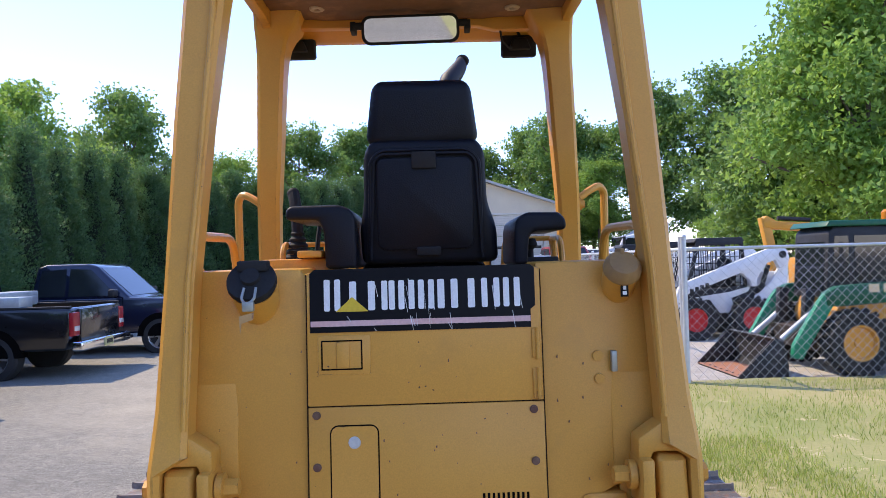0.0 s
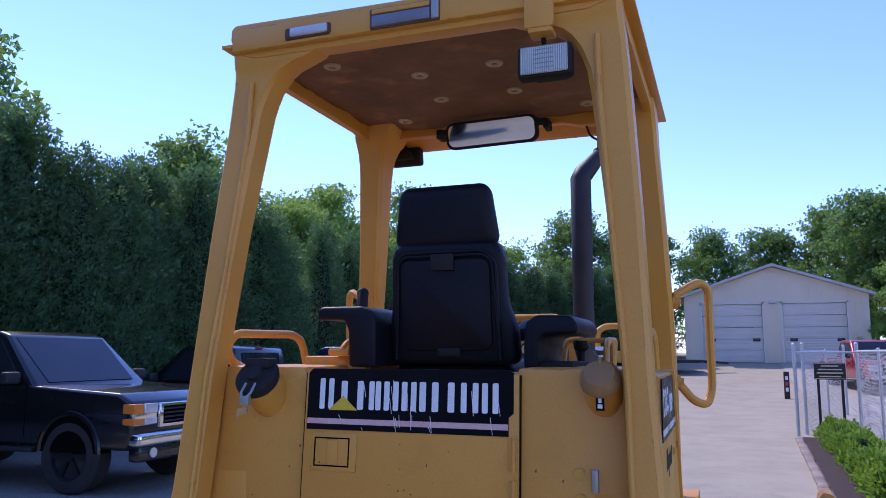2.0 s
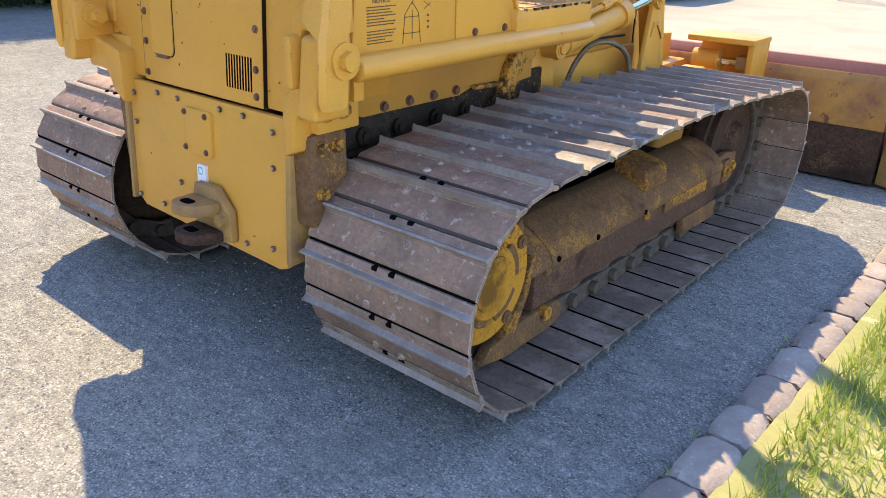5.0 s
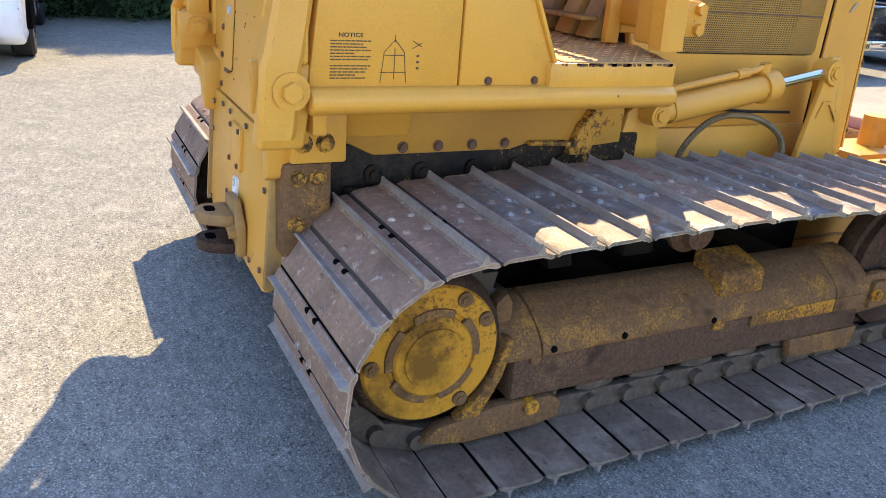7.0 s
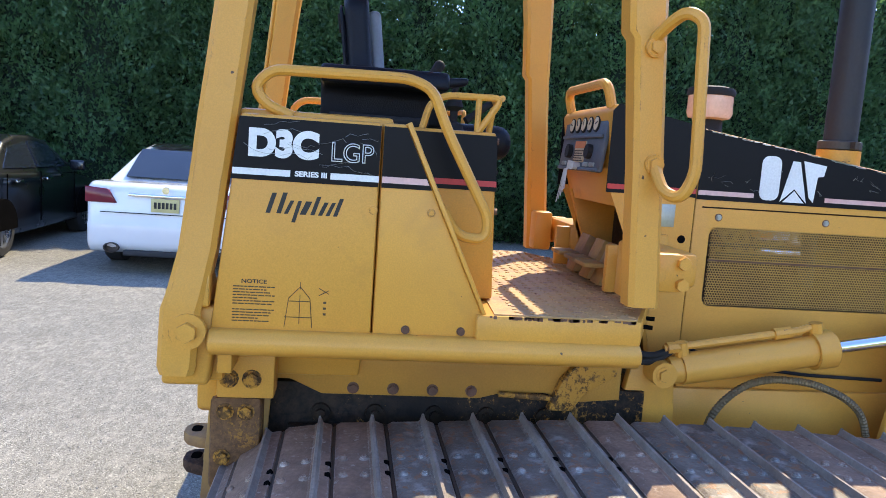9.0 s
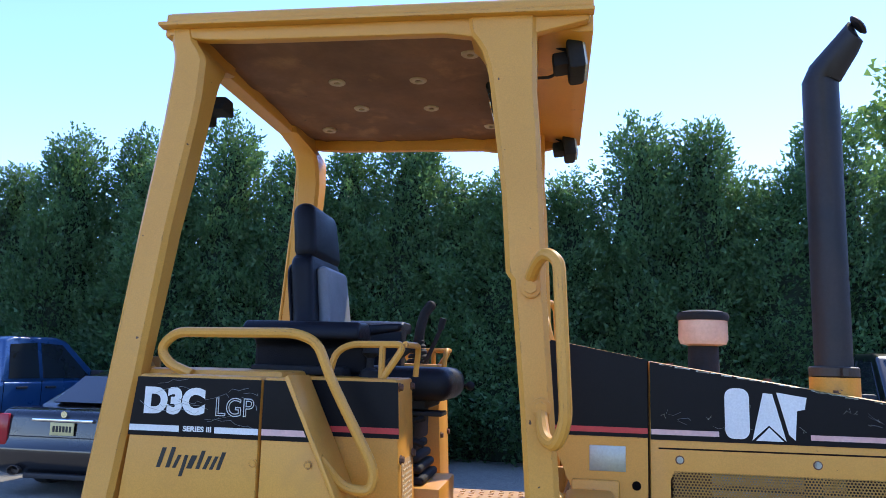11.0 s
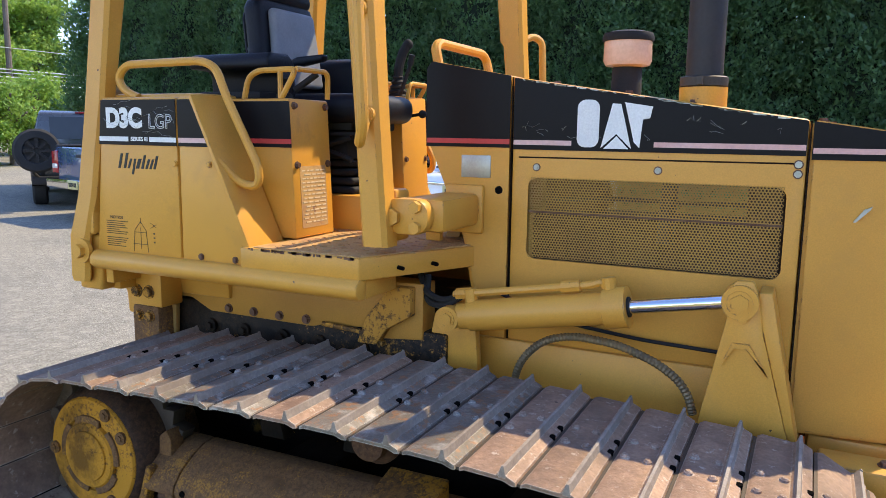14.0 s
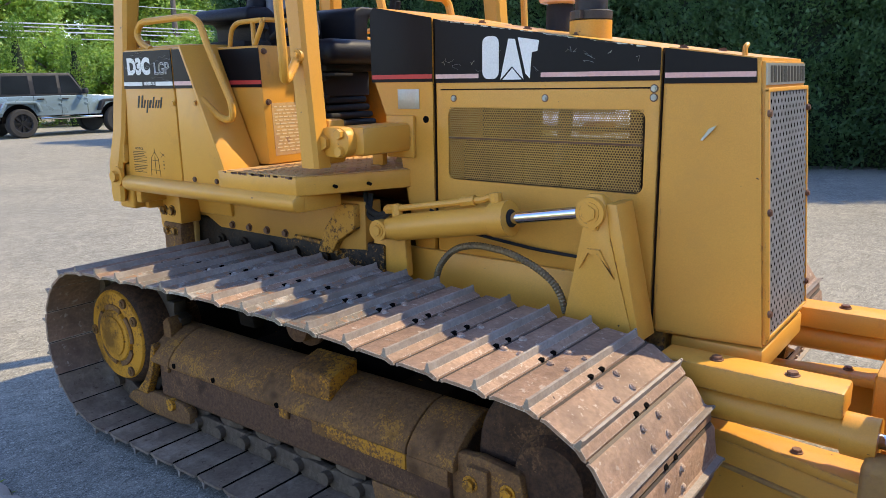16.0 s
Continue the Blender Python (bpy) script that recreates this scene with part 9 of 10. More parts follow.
    cyl(b, (r_ + 0.035, 0, 0.97), (r_ + 0.02, 0, 0.97), 0.04, 14)
    part("badge", b, CHROME, e)
    b = nb()
    box(b, r_ - 0.004, r_ + 0.03, -0.70, 0.70, 0.695, 0.703)
    box(b, r_ + 0.0, r_ + 0.08, -0.45, 0.45, 0.215, 0.275, 0.01)
    part("boot_seam", b, TRIM, e)
    plate_bars(e, r_ + 0.012, 0.80, -1)
    mirrors(e, 0.80, 1.05, hw - 0.04, col)
    handles(e, (-0.05, -1.0), 0.90, hw, CHROME)
    seams(e, ((0.95, 0.35, 0.97), (-0.29, 0.35, 1.0), (-1.30, 0.5, 1.0)), hw)
    e.matrix_basis = place
    return e


def jeep(label, col, place, top=TRIM):
    e = thing("off_roader", label, "car", (0, 0, 0), "parked vehicles")
    hw = 0.80
    body_part(e, "body", [(-2.05, 0.62), (2.0, 0.60), (2.02, 1.05), (1.95, 1.14), (0.75, 1.20), (-2.05, 1.20)], hw, col, 0.03)
    tp = (1.2, 1.85, 0.10)
    body_part(e, "soft_top", [(-2.03, 1.19), (-1.92, 1.82), (-1.80, 1.86), (0.15, 1.86), (0.55, 1.22), (0.55, 1.19)], hw - 0.01, top, 0.03, tp)
    side_pane(e, [(-1.92, 1.26), (-1.84, 1.76), (-1.12, 1.78), (-1.12, 1.26)], hw - 0.01, tp)
    side_pane(e, [(-0.98, 1.26), (-0.98, 1.78), (-0.30, 1.78), (-0.30, 1.26)], hw - 0.01, tp)
    side_pane(e, [(-0.20, 1.26), (-0.20, 1.78), (0.13, 1.78), (0.46, 1.26)], hw - 0.01, tp)
    b = nb()
    prism(b, [(0.24, 1.78), (0.56, 1.24), (0.585, 1.25), (0.265, 1.80)], "y", -0.66, 0.66)
    part("windscreen", b, GLASS, e)
    arches(e, (1.45, -1.50), 0.52, hw)
    for x in (1.45, -1.50):
        for s in (-1, 1):
            wheel(e, x, s * (hw + 0.02), 0.42, 0.30, DARKRIM, s, 8)
            b = nb()
            prism(b, [(x - 0.62, 0.72), (x - 0.50, 1.0), (x - 0.38, 1.06), (x + 0.40, 1.06), (x + 0.52, 0.98), (x + 0.60, 0.74), (x + 0.52, 0.74), (x + 0.42, 0.98), (x - 0.38, 0.99), (x - 0.52, 0.72)], "y", s * hw, s * (hw + 0.18), 0.015)
            part("fender_flare", b, TRIM if x > 0 else col, e)
    b = nb()
    m = Matrix.Translation((-2.20, 0.0, 1.12)) @ Euler((0, radians(-90), 0)).to_matrix().to_4x4()
    lathe(b, [(0.25, -0.12), (0.40, -0.12), (0.43, -0.08), (0.43, 0.08), (0.38, 0.12), (0.26, 0.12), (0.24, 0.05), (0.03, 0.06)], m, 26)
    part("spare_wheel", b, TYRE, e)
    for s in (-1, 1):
        b = nb()
        box(b, -2.09, -2.0, s * 0.66, s * 0.80, 0.92, 1.14, 0.01)
        part("tail_lamp", b, LAMPR, e)
        b = nb()
        cyl(b, (2.0, s * 0.52, 0.92), (2.05, s * 0.52, 0.92), 0.10, 16)
        part("headlamp", b, LAMPW, e)
        b = nb()
        box(b, -0.95, 0.95, s * (hw + 0.0), s * (hw + 0.10), 0.50, 0.57, 0.015)
        part("side_step", b, CHROME, e)
        b = nb()
        for z in (0.95, 1.1):
            for x in (-0.28, 0.52):
                box(b, x - 0.05, x + 0.05, s * hw, s * (hw + 0.02), z - 0.02, z + 0.02, 0.005)
        part("door_hinge", b, col, e)
    b = nb()
    box(b, -2.22, -2.0, -0.75, 0.75, 0.52, 0.68, 0.02)
    part("rear_bumper", b, TRIM, e)
    b = nb()
    box(b, 2.0, 2.22, -0.85, 0.85, 0.55, 0.72, 0.02)
    part("front_bumper", b, TRIM, e)
    mirrors(e, 0.45, 1.30, hw, TRIM)
    handles(e, (-0.85, -0.12), 1.10, hw, TRIM)
    seams(e, ((0.56, 0.6, 1.2), (-0.25, 0.6, 1.2), (-1.05, 0.75, 1.2)), hw)
    e.matrix_basis = place
    return e


GREYP = paint("dark_grey_car_paint", (0.055, 0.06, 0.065))
BLACKP, NAVY, BLUE, WHITEP, JEEPC, REDP = paint("black_car_paint", (0.008, 0.008, 0.010)), paint("navy_car_paint", (0.008, 0.012, 0.035)), paint("blue_car_paint", (0.018, 0.060, 0.165)), paint("white_car_paint", (0.78, 0.78, 0.77), 0.0), paint("grey_blue_car_paint", (0.20, 0.27, 0.29)), paint("red_car_paint", (0.35, 0.02, 0.02))
pickup("black pickup truck with chrome grille parked nose out by the hedge", BLACKP, pose(-8.58, 6.25, 0.10, 0, 0, 0), True, DARKRIM, orange=True, drop=0.10, tyre=0.46)
pickup("black pickup truck with bed tool box parked nose to the hedge", BLACKP, pose(-8.45, 10.9, -0.05, 0, 0, 180), False, RIM, bed_box=True)
pickup("dark blue pickup truck parked nose out by the hedge", NAVY, pose(-7.3, 14.3, -0.05, 0, 0, 0), False, RIM)
sedan("white sedan parked tail out in front of the hedge", WHITEP, pose(-8.45, -1.58, 0, 0, 0, 178), RIM, True)
sedan("black sedan parked tail out in front of the hedge", BLACKP, pose(-8.2, -4.6, 0, 0, 0, 180), RIM)
pickup("metallic blue pickup truck parked tail out by the hedge", BLUE, pose(-8.75, -7.85, 0.05, 0, 0, 168), False, RIM)
pickup("dark grey truck with a black spare wheel on its tail", GREYP, pose(-9.1, -12.3, 0, 0, 0, 233), False, DARKRIM, spare=True)
jeep("grey-blue off-roader with black soft top parked at the lot's edge", JEEPC, pose(-9.1, -20.7, 0, 0, 0, 180))
pickup("red pickup truck parked behind the gate fence", REDP, pose(6.0, 31.0, ground_z(6, 31), 0, 0, -80), False, RIM)
sedan("white car parked behind the chain link fence", WHITEP, pose(8.6, 36.5, ground_z(8, 36.5) - 0.05, 0, 0, -100), RIM)

# ---- machines in the gravel yard ----
MWHITE = surface("white_machine_paint", (0.82, 0.82, 0.80), (0.74, 0.74, 0.72), 2, 60, 0.45)
MRED = surface("red_wheel_paint", (0.66, 0.03, 0.03), None, 3, 60, 0.5)
MGREEN = surface("green_machine_paint", (0.004, 0.085, 0.042), (0.008, 0.11, 0.05), 2, 60, 0.45)
MGREEN_L = surface("faded_green_paint", (0.012, 0.25, 0.125), (0.02, 0.21, 0.11), 3, 60, 0.5)
RUSTB = surface("rusty_bucket_steel", (0.46, 0.20, 0.10), (0.36, 0.17, 0.10), 3, 60, 0.75, wear=(0.16, 0.10, 0.07), wear_at=0.62, bump=0.3)
BUCKETB = surface("black_bucket_paint", (0.018, 0.018, 0.019), (0.035, 0.033, 0.031), 4, 60, 0.6, wear=(0.12, 0.09, 0.07), wear_at=0.66)


def machine_wheel(e, x, y, r, w, mat, s):
    m = Matrix.Translation((x, y, r)) @ Euler((radians(-90 * s), 0, 0)).to_matrix().to_4x4()
    b = nb()
    lathe(b, [(r * 0.5, -w / 2), (r * 0.92, -w / 2), (r * 0.96, -w * 0.4), (r * 0.96, w * 0.4), (r * 0.92, w / 2), (r * 0.56, w / 2), (r * 0.52, w * 0.12)], m, 28)
    ty = part("wheel", b, TYRE, e)
    b = nb()
    for k in range(20):
        a = 2 * math.pi * k / 20
        q = m @ Matrix.Rotation(a, 4, "Z")
        box(b, r * 0.88, r * 1.0, -0.035, 0.035, -w * 0.52, 0.02, 0.0, q @ Matrix.Rotation(0.3, 4, "X"))
        box(b, r * 0.88, r * 1.0, -0.035 + 0.12, 0.035 + 0.12, -0.02, w * 0.52, 0.0, q @ Matrix.Rotation(-0.3, 4, "X"))
    tagged(part("tread", b, TYRE, ty), kind="stuff")
    b = nb()
    lathe(b, [(r * 0.52, w * 0.3), (r * 0.55, w * 0.5), (r * 0.50, w * 0.48), (r * 0.44, w * 0.25), (r * 0.18, w * 0.22), (r * 0.15, w * 0.35), (r * 0.02, w * 0.35)], m, 24)
    part("rim", b, mat, ty)


def bucket(e, x, y, z, w, mat, inside):
    """An open loader bucket: x at its back, lip ahead, black shell with a worn floor."""
    b = nb()
    prism(b, [(x, z), (x + 0.62, z), (x + 0.64, z + 0.02), (x + 0.08, z + 0.03), (x + 0.03, z + 0.12), (x + 0.06, z + 0.44), (x + 0.14, z + 0.50), (x + 0.11, z + 0.52), (x + 0.02, z + 0.46), (x - 0.04, z + 0.12)], "y", y - w / 2, y + w / 2, 0.004)
    bk = part("bucket", b, mat, e)
    for s in (-1, 1):
        b = nb()
        prism(b, [(x - 0.03, z), (x + 0.62, z), (x + 0.63, z + 0.03), (x + 0.13, z + 0.51), (x + 0.02, z + 0.46), (x - 0.04, z + 0.14)], "y", y + s * w / 2, y + s * (w / 2 + 0.025), 0.004)
        part("bucket_side", b, mat, bk)
    b = nb()
    prism(b, [(x + 0.09, z + 0.032), (x + 0.635, z + 0.022), (x + 0.64, z + 0.026), (x + 0.09, z + 0.037)], "y", y - w / 2 + 0.01, y + w / 2 - 0.01)
    part("worn_floor", b, inside, bk)
    b = nb()
    for k in range(7):
        yy = y - w / 2 + 0.12 + k * (w - 0.24) / 6
        cyl(b, (x + 0.57, yy, z + 0.02), (x + 0.57, yy, z + 0.036), 0.018, 8)
    part("edge_bolts", b, mat, bk)


def skid_steer():
    """Nose along +x; lift arms folded down over the wheels, no attachment on the coupler."""
    e = thing("skid_steer_loader", "white skid steer loader with red wheels and lowered arms", "loader", (0, 0, 0), "row of skid steer loaders")
    b = nb()
    prism(b, [(-1.15, 0.30), (0.75, 0.30), (0.80, 0.55), (0.62, 0.95), (-0.45, 1.02), (-1.10, 1.05), (-1.22, 0.7)], "y", -0.54, 0.54, 0.03)
    part("body", b, TRIM, e)
    b = nb()
    prism(b, [(-1.32, 0.50), (-1.28, 1.22), (-1.15, 1.30), (-0.62, 1.30), (-0.60, 0.55)], "y", -0.52, 0.52, 0.04)
    part("engine_cover", b, MWHITE, e)
    for s in (-1, 1):
        b = nb()
        prism(b, [(-0.30, 0.52), (-0.22, 0.80), (-0.55, 0.92), (-0.60, 1.02), (-0.20, 0.92), (0.70, 0.80), (0.72, 0.74), (0.20, 0.78), (0.02, 0.52)], "y", s * 0.545, s * 0.575, 0.006)
        part("side_panel", b, MWHITE, e)
        # lift arm with its front leg and rear link
        b = nb()
        prism(b, [(-1.30, 1.52), (-1.26, 1.70), (-1.14, 1.79), (-1.00, 1.78), (0.76, 1.12), (0.88, 1.00), (1.03, 0.36), (0.96, 0.31), (0.88, 0.38), (0.77, 0.84), (0.66, 0.92), (-0.35, 1.29), (-0.52, 1.14), (-0.56, 1.02), (-0.64, 1.02), (-0.66, 1.18), (-0.86, 1.46), (-1.02, 1.52), (-1.10, 1.36), (-1.16, 1.36)], "y", s * 0.62, s * 0.76, 0.012)
        arm = part("lift_arm", b, MWHITE, e)
        b = nb()
        prism(b, [(-1.33, 1.55), (-1.20, 1.52), (-0.98, 1.10), (-0.62, 0.80), (-0.66, 0.58), (-0.82, 0.60), (-1.28, 1.05)], "y", s * 0.58, s * 0.66, 0.01)
        part("rear_link", b, MWHITE, arm)
        for px, pz, pr in ((-1.16, 1.62, 0.07), (0.82, 0.98, 0.045)):
            b = nb()
            cyl(b, (px, s * 0.70, pz), (px, s * 0.775, pz), pr, 14)
            part("pivot_pin", b, TRIM, arm)
        b = nb()
        pipe(b, [(-0.95, s * 0.60, 1.42), (-0.70, s * 0.60, 0.72)], 0.045, 10)
        part("lift_cylinder", b, TRIM, e)
        b = nb()
        for k in range(4):
            box(b, 0.28 + 0.10 * k, 0.35 + 0.10 * k, s * 0.760, s * 0.764, 1.02 - 0.035 * k, 1.11 - 0.035 * k)
        part("side_mark", b, INK, arm)
        for x in (-0.565, 0.565):
            machine_wheel(e, x, s * 0.68, 0.41, 0.28, MRED, s)
        # cab side: posts with a black guard of bars
        b = nb()
        prism(b, [(-0.58, 1.0), (-0.52, 1.92), (0.40, 1.92), (0.62, 1.0), (0.55, 1.0), (0.34, 1.84), (-0.46, 1.84), (-0.51, 1.0)], "y", s * 0.44, s * 0.49, 0.008)
        part("cab_frame", b, TRIM, e)
        b = nb()
        for k in range(9):
            x = -0.46 + k * 0.095
            box(b, x, x + 0.016, s * 0.455, s * 0.470, 1.0, 1.86)
        for k in range(6):
            box(b, -0.50, 0.42, s * 0.458, s * 0.466, 1.08 + k * 0.13, 1.095 + k * 0.13)
        tagged(part("side_guard", b, TRIM, e), kind="stuff")
    b = nb()
    prism(b, [(-0.56, 1.90), (-0.50, 1.98), (0.40, 1.98), (0.46, 1.90)], "y", -0.49, 0.49, 0.02)
    part("cab_roof", b, TRIM, e)
    b = nb()
    prism(b, [(-0.48, 0.98), (-0.40, 1.55), (-0.28, 1.58), (-0.20, 1.12), (0.20, 1.10), (0.22, 0.98)], "y", -0.24, 0.24, 0.04)
    part("seat", b, RUBBER, e)
    b = nb()
    prism(b, [(0.86, 0.20), (1.00, 0.20), (1.06, 0.62), (0.98, 0.66)], "y", -0.58, 0.58, 0.01)
    part("coupler", b, TRIM, e)
    return e


sk = skid_steer()
sk.matrix_basis = pose(5.665, 13.0, 0.03, 0, 0, 180)
for x, y, a in ((5.70, 15.7, 181), (5.62, 18.3, 179)):
    copy_thing(sk, pose(x, y, 0.03, 0, 0, a))

tr = thing("compact_loader", "green and yellow wheeled loader with black bucket behind the fence", "loader", (0, 0, 0))
b = nb()
prism(b, [(-1.75, 0.62), (0.28, 0.62), (0.30, 0.80), (0.20, 1.02), (-1.70, 1.02)], "y", -0.56, 0.56, 0.04)
part("chassis", b, ORANGE, tr)
b = nb()
prism(b, [(-1.85, 0.30), (0.60, 0.30), (0.70, 0.62), (-1.85, 0.62)], "y", -0.50, 0.50, 0.04)
part("belly", b, STEEL, tr)
b = nb()
prism(b, [(-0.95, 1.0), (-0.95, 1.93), (-0.80, 1.98), (0.22, 1.98), (0.30, 1.90), (0.36, 1.0)], "y", -0.46, 0.46, 0.05)
cab_ = part("cab", b, TRIM, tr)
for s in (-1, 1):
    b = nb()
    prism(b, [(-0.80, 1.22), (-0.80, 1.84), (-0.05, 1.84), (-0.05, 1.22)], "y", s * 0.455, s * 0.468)
    part("side_window", b, GLASS, cab_)
    b = nb()
    prism(b, [(0.03, 1.22), (0.03, 1.84), (0.22, 1.84), (0.28, 1.22)], "y", s * 0.455, s * 0.468)
    part("side_window", b, GLASS, cab_)
b = nb()
prism(b, [(0.315, 1.10), (0.285, 1.86), (0.30, 1.86), (0.372, 1.10)], "y", -0.38, 0.38)
part("windscreen", b, GLASS, cab_)
b = nb()
prism(b, [(-1.0, 1.97), (-0.95, 2.05), (0.30, 2.05), (0.36, 1.97)], "y", -0.50, 0.50, 0.02)
part("cab_roof", b, MGREEN, cab_)
for s in (-1, 1):
    for x in (-1.12, 0.15):
        machine_wheel(tr, x, s * 0.74, 0.43, 0.30, ORANGE, s)
    b = nb()
    prism(b, [(-1.75, 0.95), (-1.75, 1.22), (-1.6, 1.30), (0.35, 1.17), (0.52, 1.08), (0.50, 0.92), (0.35, 0.90), (-1.55, 1.0)], "y", s * 0.58, s * 0.74, 0.02)
    arm_ = part("lift_arm", b, MGREEN, tr)
    b = nb()
    prism(b, [(0.30, 1.15), (0.52, 1.08), (0.60, 0.98), (0.95, 0.42), (0.98, 0.24), (0.84, 0.22), (0.74, 0.40), (0.42, 0.90)], "y", s * 0.625, s * 0.725, 0.012)
    part("arm_knee", b, MGREEN_L, arm_)
    for k in range(5):
        b = nb()
        box(b, -1.0 + k * 0.20, -0.86 + k * 0.20, s * 0.738, s * 0.744, 1.08, 1.19)
        part("side_bar", b, PALE_INK, arm_)
    b = nb()
    cyl(b, (0.50, s * 0.42, 0.85), (0.98, s * 0.42, 0.46), 0.04, 12)
    part("tilt_cylinder", b, ZINC, tr)
    b = nb()
    prism(b, [(0.48, 1.12), (0.62, 1.14), (0.66, 0.60), (0.55, 0.60)], "y", s * 0.30, s * 0.42, 0.012)
    part("front_guard", b, TRIM, tr)
bucket(tr, 1.08, 0, 0.0, 1.42, BUCKETB, RUSTB)
b = nb()
lathe(b, [(0.07, 0), (0.07, 0.12), (0.04, 0.15)], Matrix.Translation((-0.75, 0.1, 2.05)), 14)
part("beacon", b, LAMPO, tr)
tr.matrix_basis = pose(5.74, 8.45, 0.05, 0, 0, 181)

bk = thing("excavator", "orange-yellow excavator with folded boom behind other machines", "excavator", (0, 0, 0))
b = nb()
prism(b, [(-1.2, 0.8), (1.0, 0.8), (1.0, 1.5), (-1.2, 1.6)], "y", -0.8, 0.8, 0.05)
part("house", b, ORANGE, bk)
b = nb()
prism(b, [(-0.6, 1.4), (-0.55, 2.2), (0.4, 2.2), (0.45, 1.4)], "y", 0.0, 0.8, 0.05)
part("cab", b, GLASS, bk)
b = nb()
prism(b, [(0.55, 2.12), (0.60, 2.34), (1.55, 2.40), (1.80, 2.55), (1.92, 2.45), (1.86, 2.25), (1.55, 2.20)], "y", -0.35, -0.08, 0.03)
boom_ = part("boom", b, ORANGE, bk)
b = nb()
prism(b, [(1.72, 2.5), (1.95, 2.5), (1.80, 1.7), (1.72, 1.1), (1.55, 1.1), (1.58, 1.7)], "y", -0.33, -0.10, 0.03)
part("stick", b, ORANGE, boom_)
b = nb()
cyl(b, (0.7, -0.2, 2.42), (1.5, -0.2, 2.48), 0.05, 10)
part("boom_cylinder", b, TRIM, boom_)
for s in (-1, 1):
    b = nb()
    prism(b, [(-1.4, 0.35), (-1.25, 0.05), (1.25, 0.05), (1.4, 0.35), (1.25, 0.7), (-1.25, 0.7)], "y", s * 0.6, s * 1.05, 0.05)
    part("track", b, TYRE, bk)
bk.matrix_basis = pose(10.1, 16.0, 0.05, 0, 0, 180)

sm = thing("semi_truck", "white semi truck with sleeper cab parked far behind the yard", "truck", (0, 0, 0))
b = nb()
prism(b, [(-2.2, 0.15), (-2.2, 2.30), (-2.12, 2.44), (-1.95, 2.46), (-1.40, 2.42), (-0.85, 2.15), (-0.52, 1.92), (-0.20, 1.74), (0.50, 1.60), (0.76, 1.04), (0.80, 0.15)], "y", -1.15, 1.15, 0.09, None, 3)
cab_ = part("cab", b, MWHITE, sm)
b = nb()
prism(b, [(0.72, 0.15), (0.78, 1.05), (1.30, 0.93), (1.95, 0.72), (2.20, 0.58), (2.30, 0.15)], "y", -0.98, 0.98, 0.10, None, 3)
part("hood", b, MWHITE, sm)
b = nb()
prism(b, [(0.47, 1.58), (0.74, 1.06), (0.79, 1.07), (0.50, 1.60)], "y", -0.98, 0.98)
part("windscreen", b, GLASS, cab_)
b = nb()
prism(b, [(0.40, 1.64), (0.66, 1.60), (0.68, 1.57), (0.42, 1.58)], "y", -1.0, 1.0)
part("sun_visor", b, MWHITE, cab_)
for s in (-1, 1):
    for pts in ([(-0.42, 1.08), (-0.40, 1.52), (0.30, 1.52), (0.55, 1.08)], [(-1.98, 1.98), (-2.0, 2.22), (-1.60, 2.22), (-1.30, 2.02)], [(-1.95, 1.10), (-1.95, 1.45), (-1.55, 1.45), (-1.55, 1.10)]):
        b = nb()
        prism(b, pts, "y", s * 1.140, s * 1.154)
        part("side_window", b, GLASS, cab_)
    b = nb()
    box(b, 0.45, 0.60, s * 1.22, s * 1.42, 1.10, 1.60, 0.02)
    box(b, 0.50, 0.56, s * 1.10, s * 1.24, 1.30, 1.34)
    part("door_mirror", b, TRIM, cab_)
    for x in (1.6, -1.6):
        machine_wheel(sm, x, s * 0.95, 0.45, 0.3, RIM, s)
sm.matrix_basis = pose(12.06, 43.2, 1.28, 0, 0, 180)

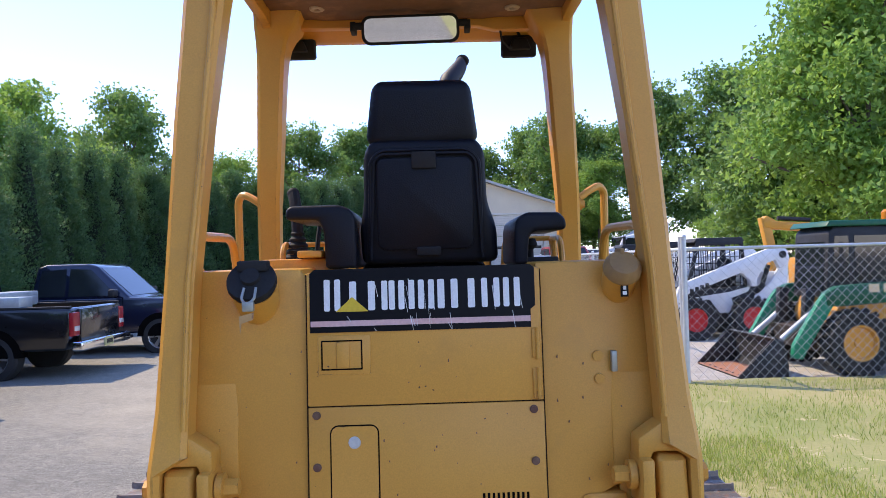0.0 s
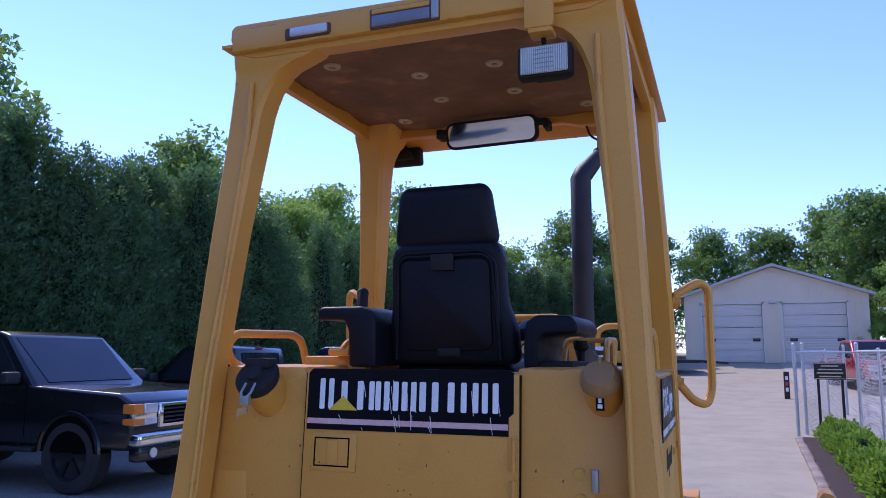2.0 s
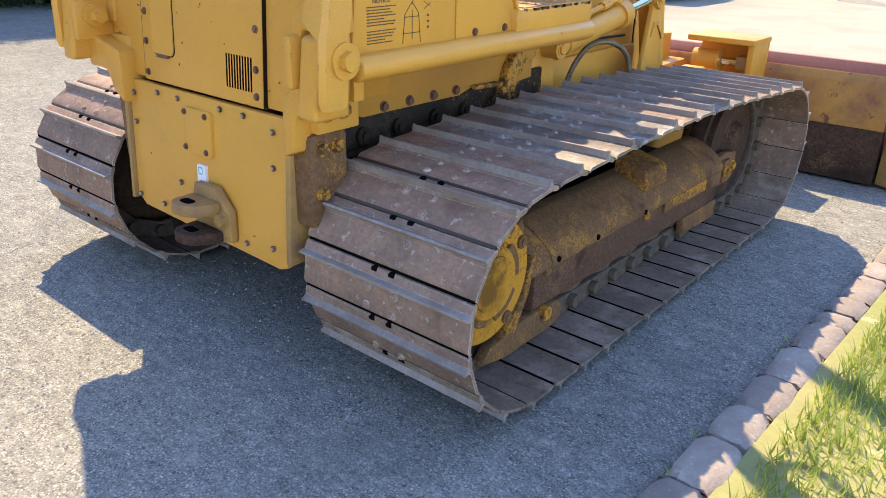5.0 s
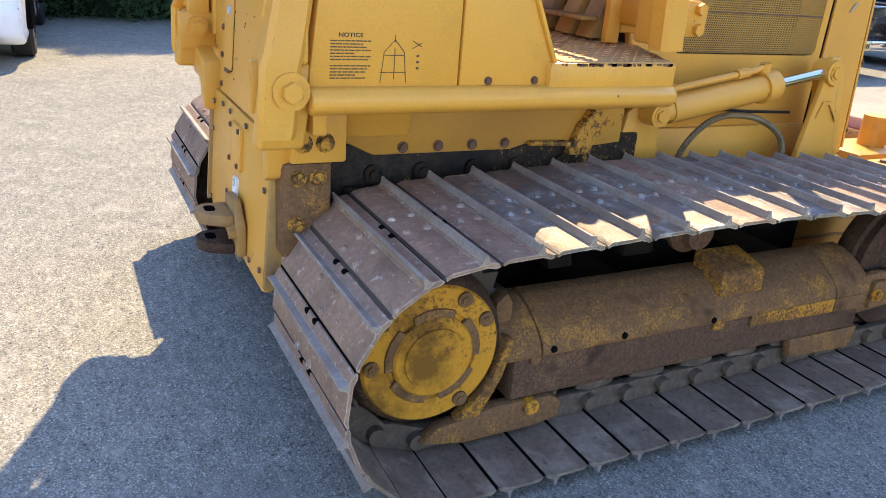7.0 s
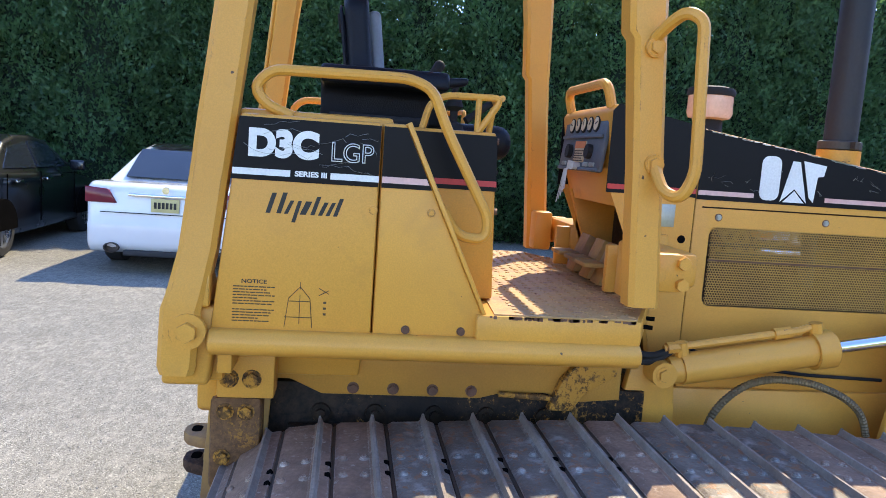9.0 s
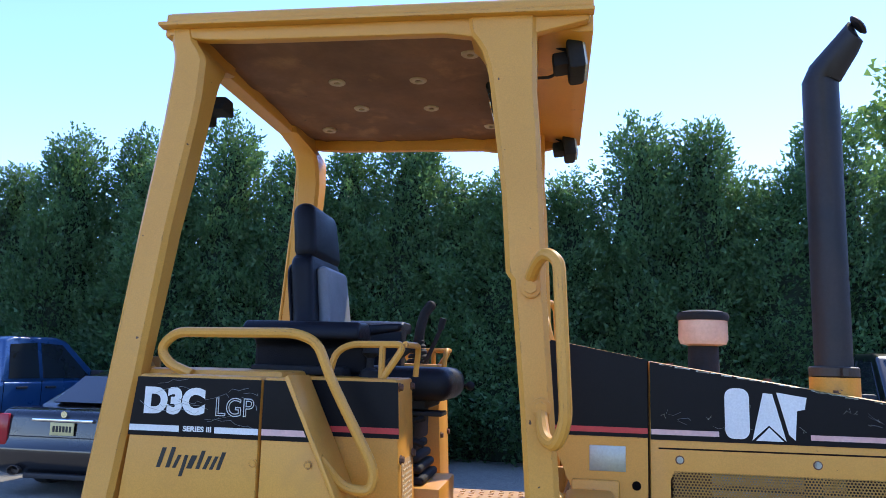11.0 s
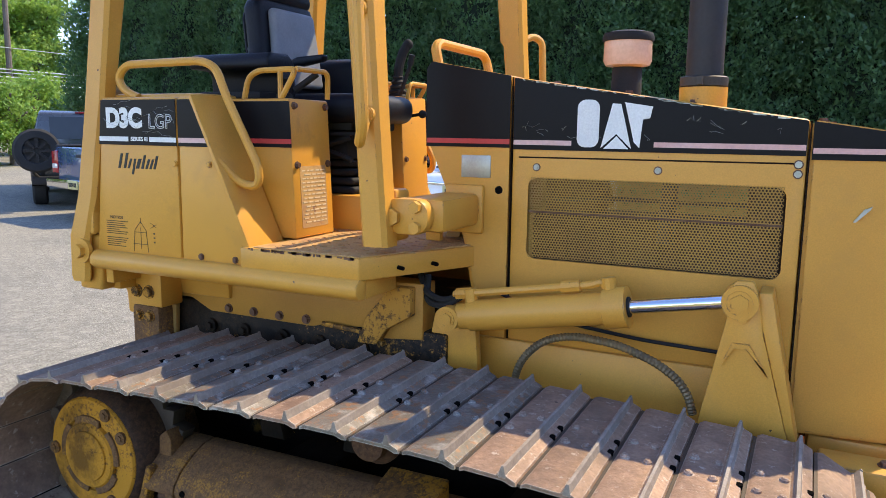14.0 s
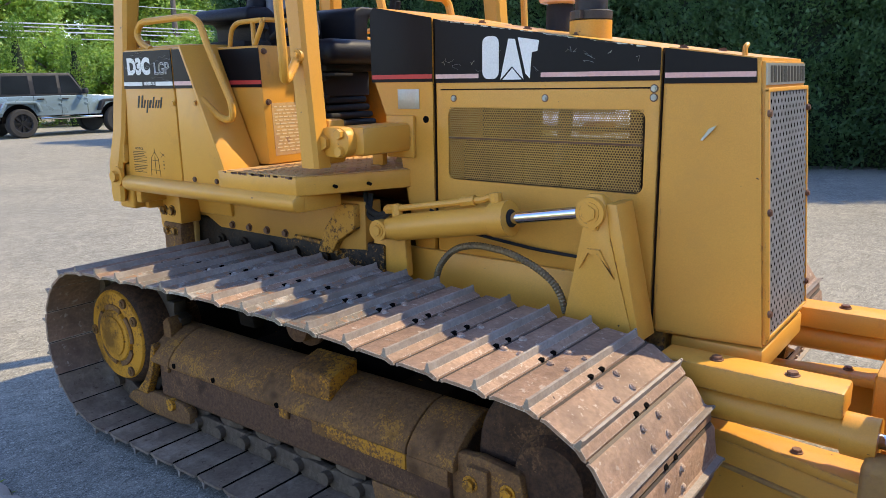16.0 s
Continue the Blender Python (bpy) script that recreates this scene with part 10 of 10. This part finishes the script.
# ---- chipper and trailer up the drive ----
ch = thing("wood_chipper", "yellow and white wood chipper with curved chute beside the hedge", "wood chipper", (0, 0, 0))
b = nb()
box(b, -1.0, 0.9, -0.6, 0.6, 0.75, 1.5, 0.06)
part("engine_cover", b, MWHITE, ch)
b = nb()
prism(b, [(0.9, 0.8), (1.9, 0.7), (1.9, 1.35), (0.9, 1.3)], "y", -0.5, 0.5, 0.04)
part("feed_hopper", b, ORANGE, ch)
b = nb()
pipe(b, [(0.2, 0, 1.45), (0.2, 0, 2.2), (0.6, 0, 2.45), (1.5, 0, 2.45)], 0.15, 12, 0.35, 6)
part("chute", b, ORANGE, ch)
b = nb()
box(b, -2.6, 1.8, -0.06, 0.06, 0.5, 0.62, 0.01)
box(b, -0.8, 0.8, -0.6, 0.6, 0.55, 0.70, 0.01)
part("drawbar", b, TRIM, ch)
for s in (-1, 1):
    machine_wheel(ch, 0.0, s * 0.75, 0.36, 0.22, RIM, s)
ch.matrix_basis = pose(-4.9, 33.5, ground_z(0, 33.5), 0, 0, 15)
tl = thing("flat_trailer", "low dark equipment trailer with loose attachments", "trailer", (0, 0, 0))
b = nb()
box(b, -2.6, 2.6, -1.0, 1.0, 0.52, 0.66, 0.02)
part("deck", b, TRIM, tl)
b = nb()
prism(b, [(2.6, 0.55), (4.0, 0.45), (4.0, 0.55), (2.6, 0.66)], "y", -0.12, 0.12)
part("tongue", b, TRIM, tl)
for x in (-0.5, 0.45):
    for s in (-1, 1):
        machine_wheel(tl, x, s * 1.05, 0.38, 0.22, RIM, s)
tl.matrix_basis = pose(-3.0, 36.5, ground_z(0, 36.5), 0, 0, 10)
for k, (x, y, hgt) in enumerate(((-3.4, 30.2, 0.9), (-2.9, 30.6, 0.8), (-2.2, 31.2, 1.0), (-4.3, 30.0, 0.7))):
    a = thing("attachment", "dark steel machine attachment standing on the drive", "attachment", (x, y, 0), "machine attachments")
    b = nb()
    z = ground_z(x, y)
    box(b, x - 0.12, x + 0.12, y - 0.12, y + 0.12, z, z + hgt, 0.02)
    box(b, x - 0.35, x + 0.30, y - 0.18, y + 0.18, z, z + 0.22, 0.02)
    part("frame", b, TRIM, a)
    b = nb()
    cyl(b, (x - 0.15, y, z + hgt * 0.6), (x + 0.2, y, z + hgt * 0.75), 0.09, 10)
    part("roller", b, STEEL, a)
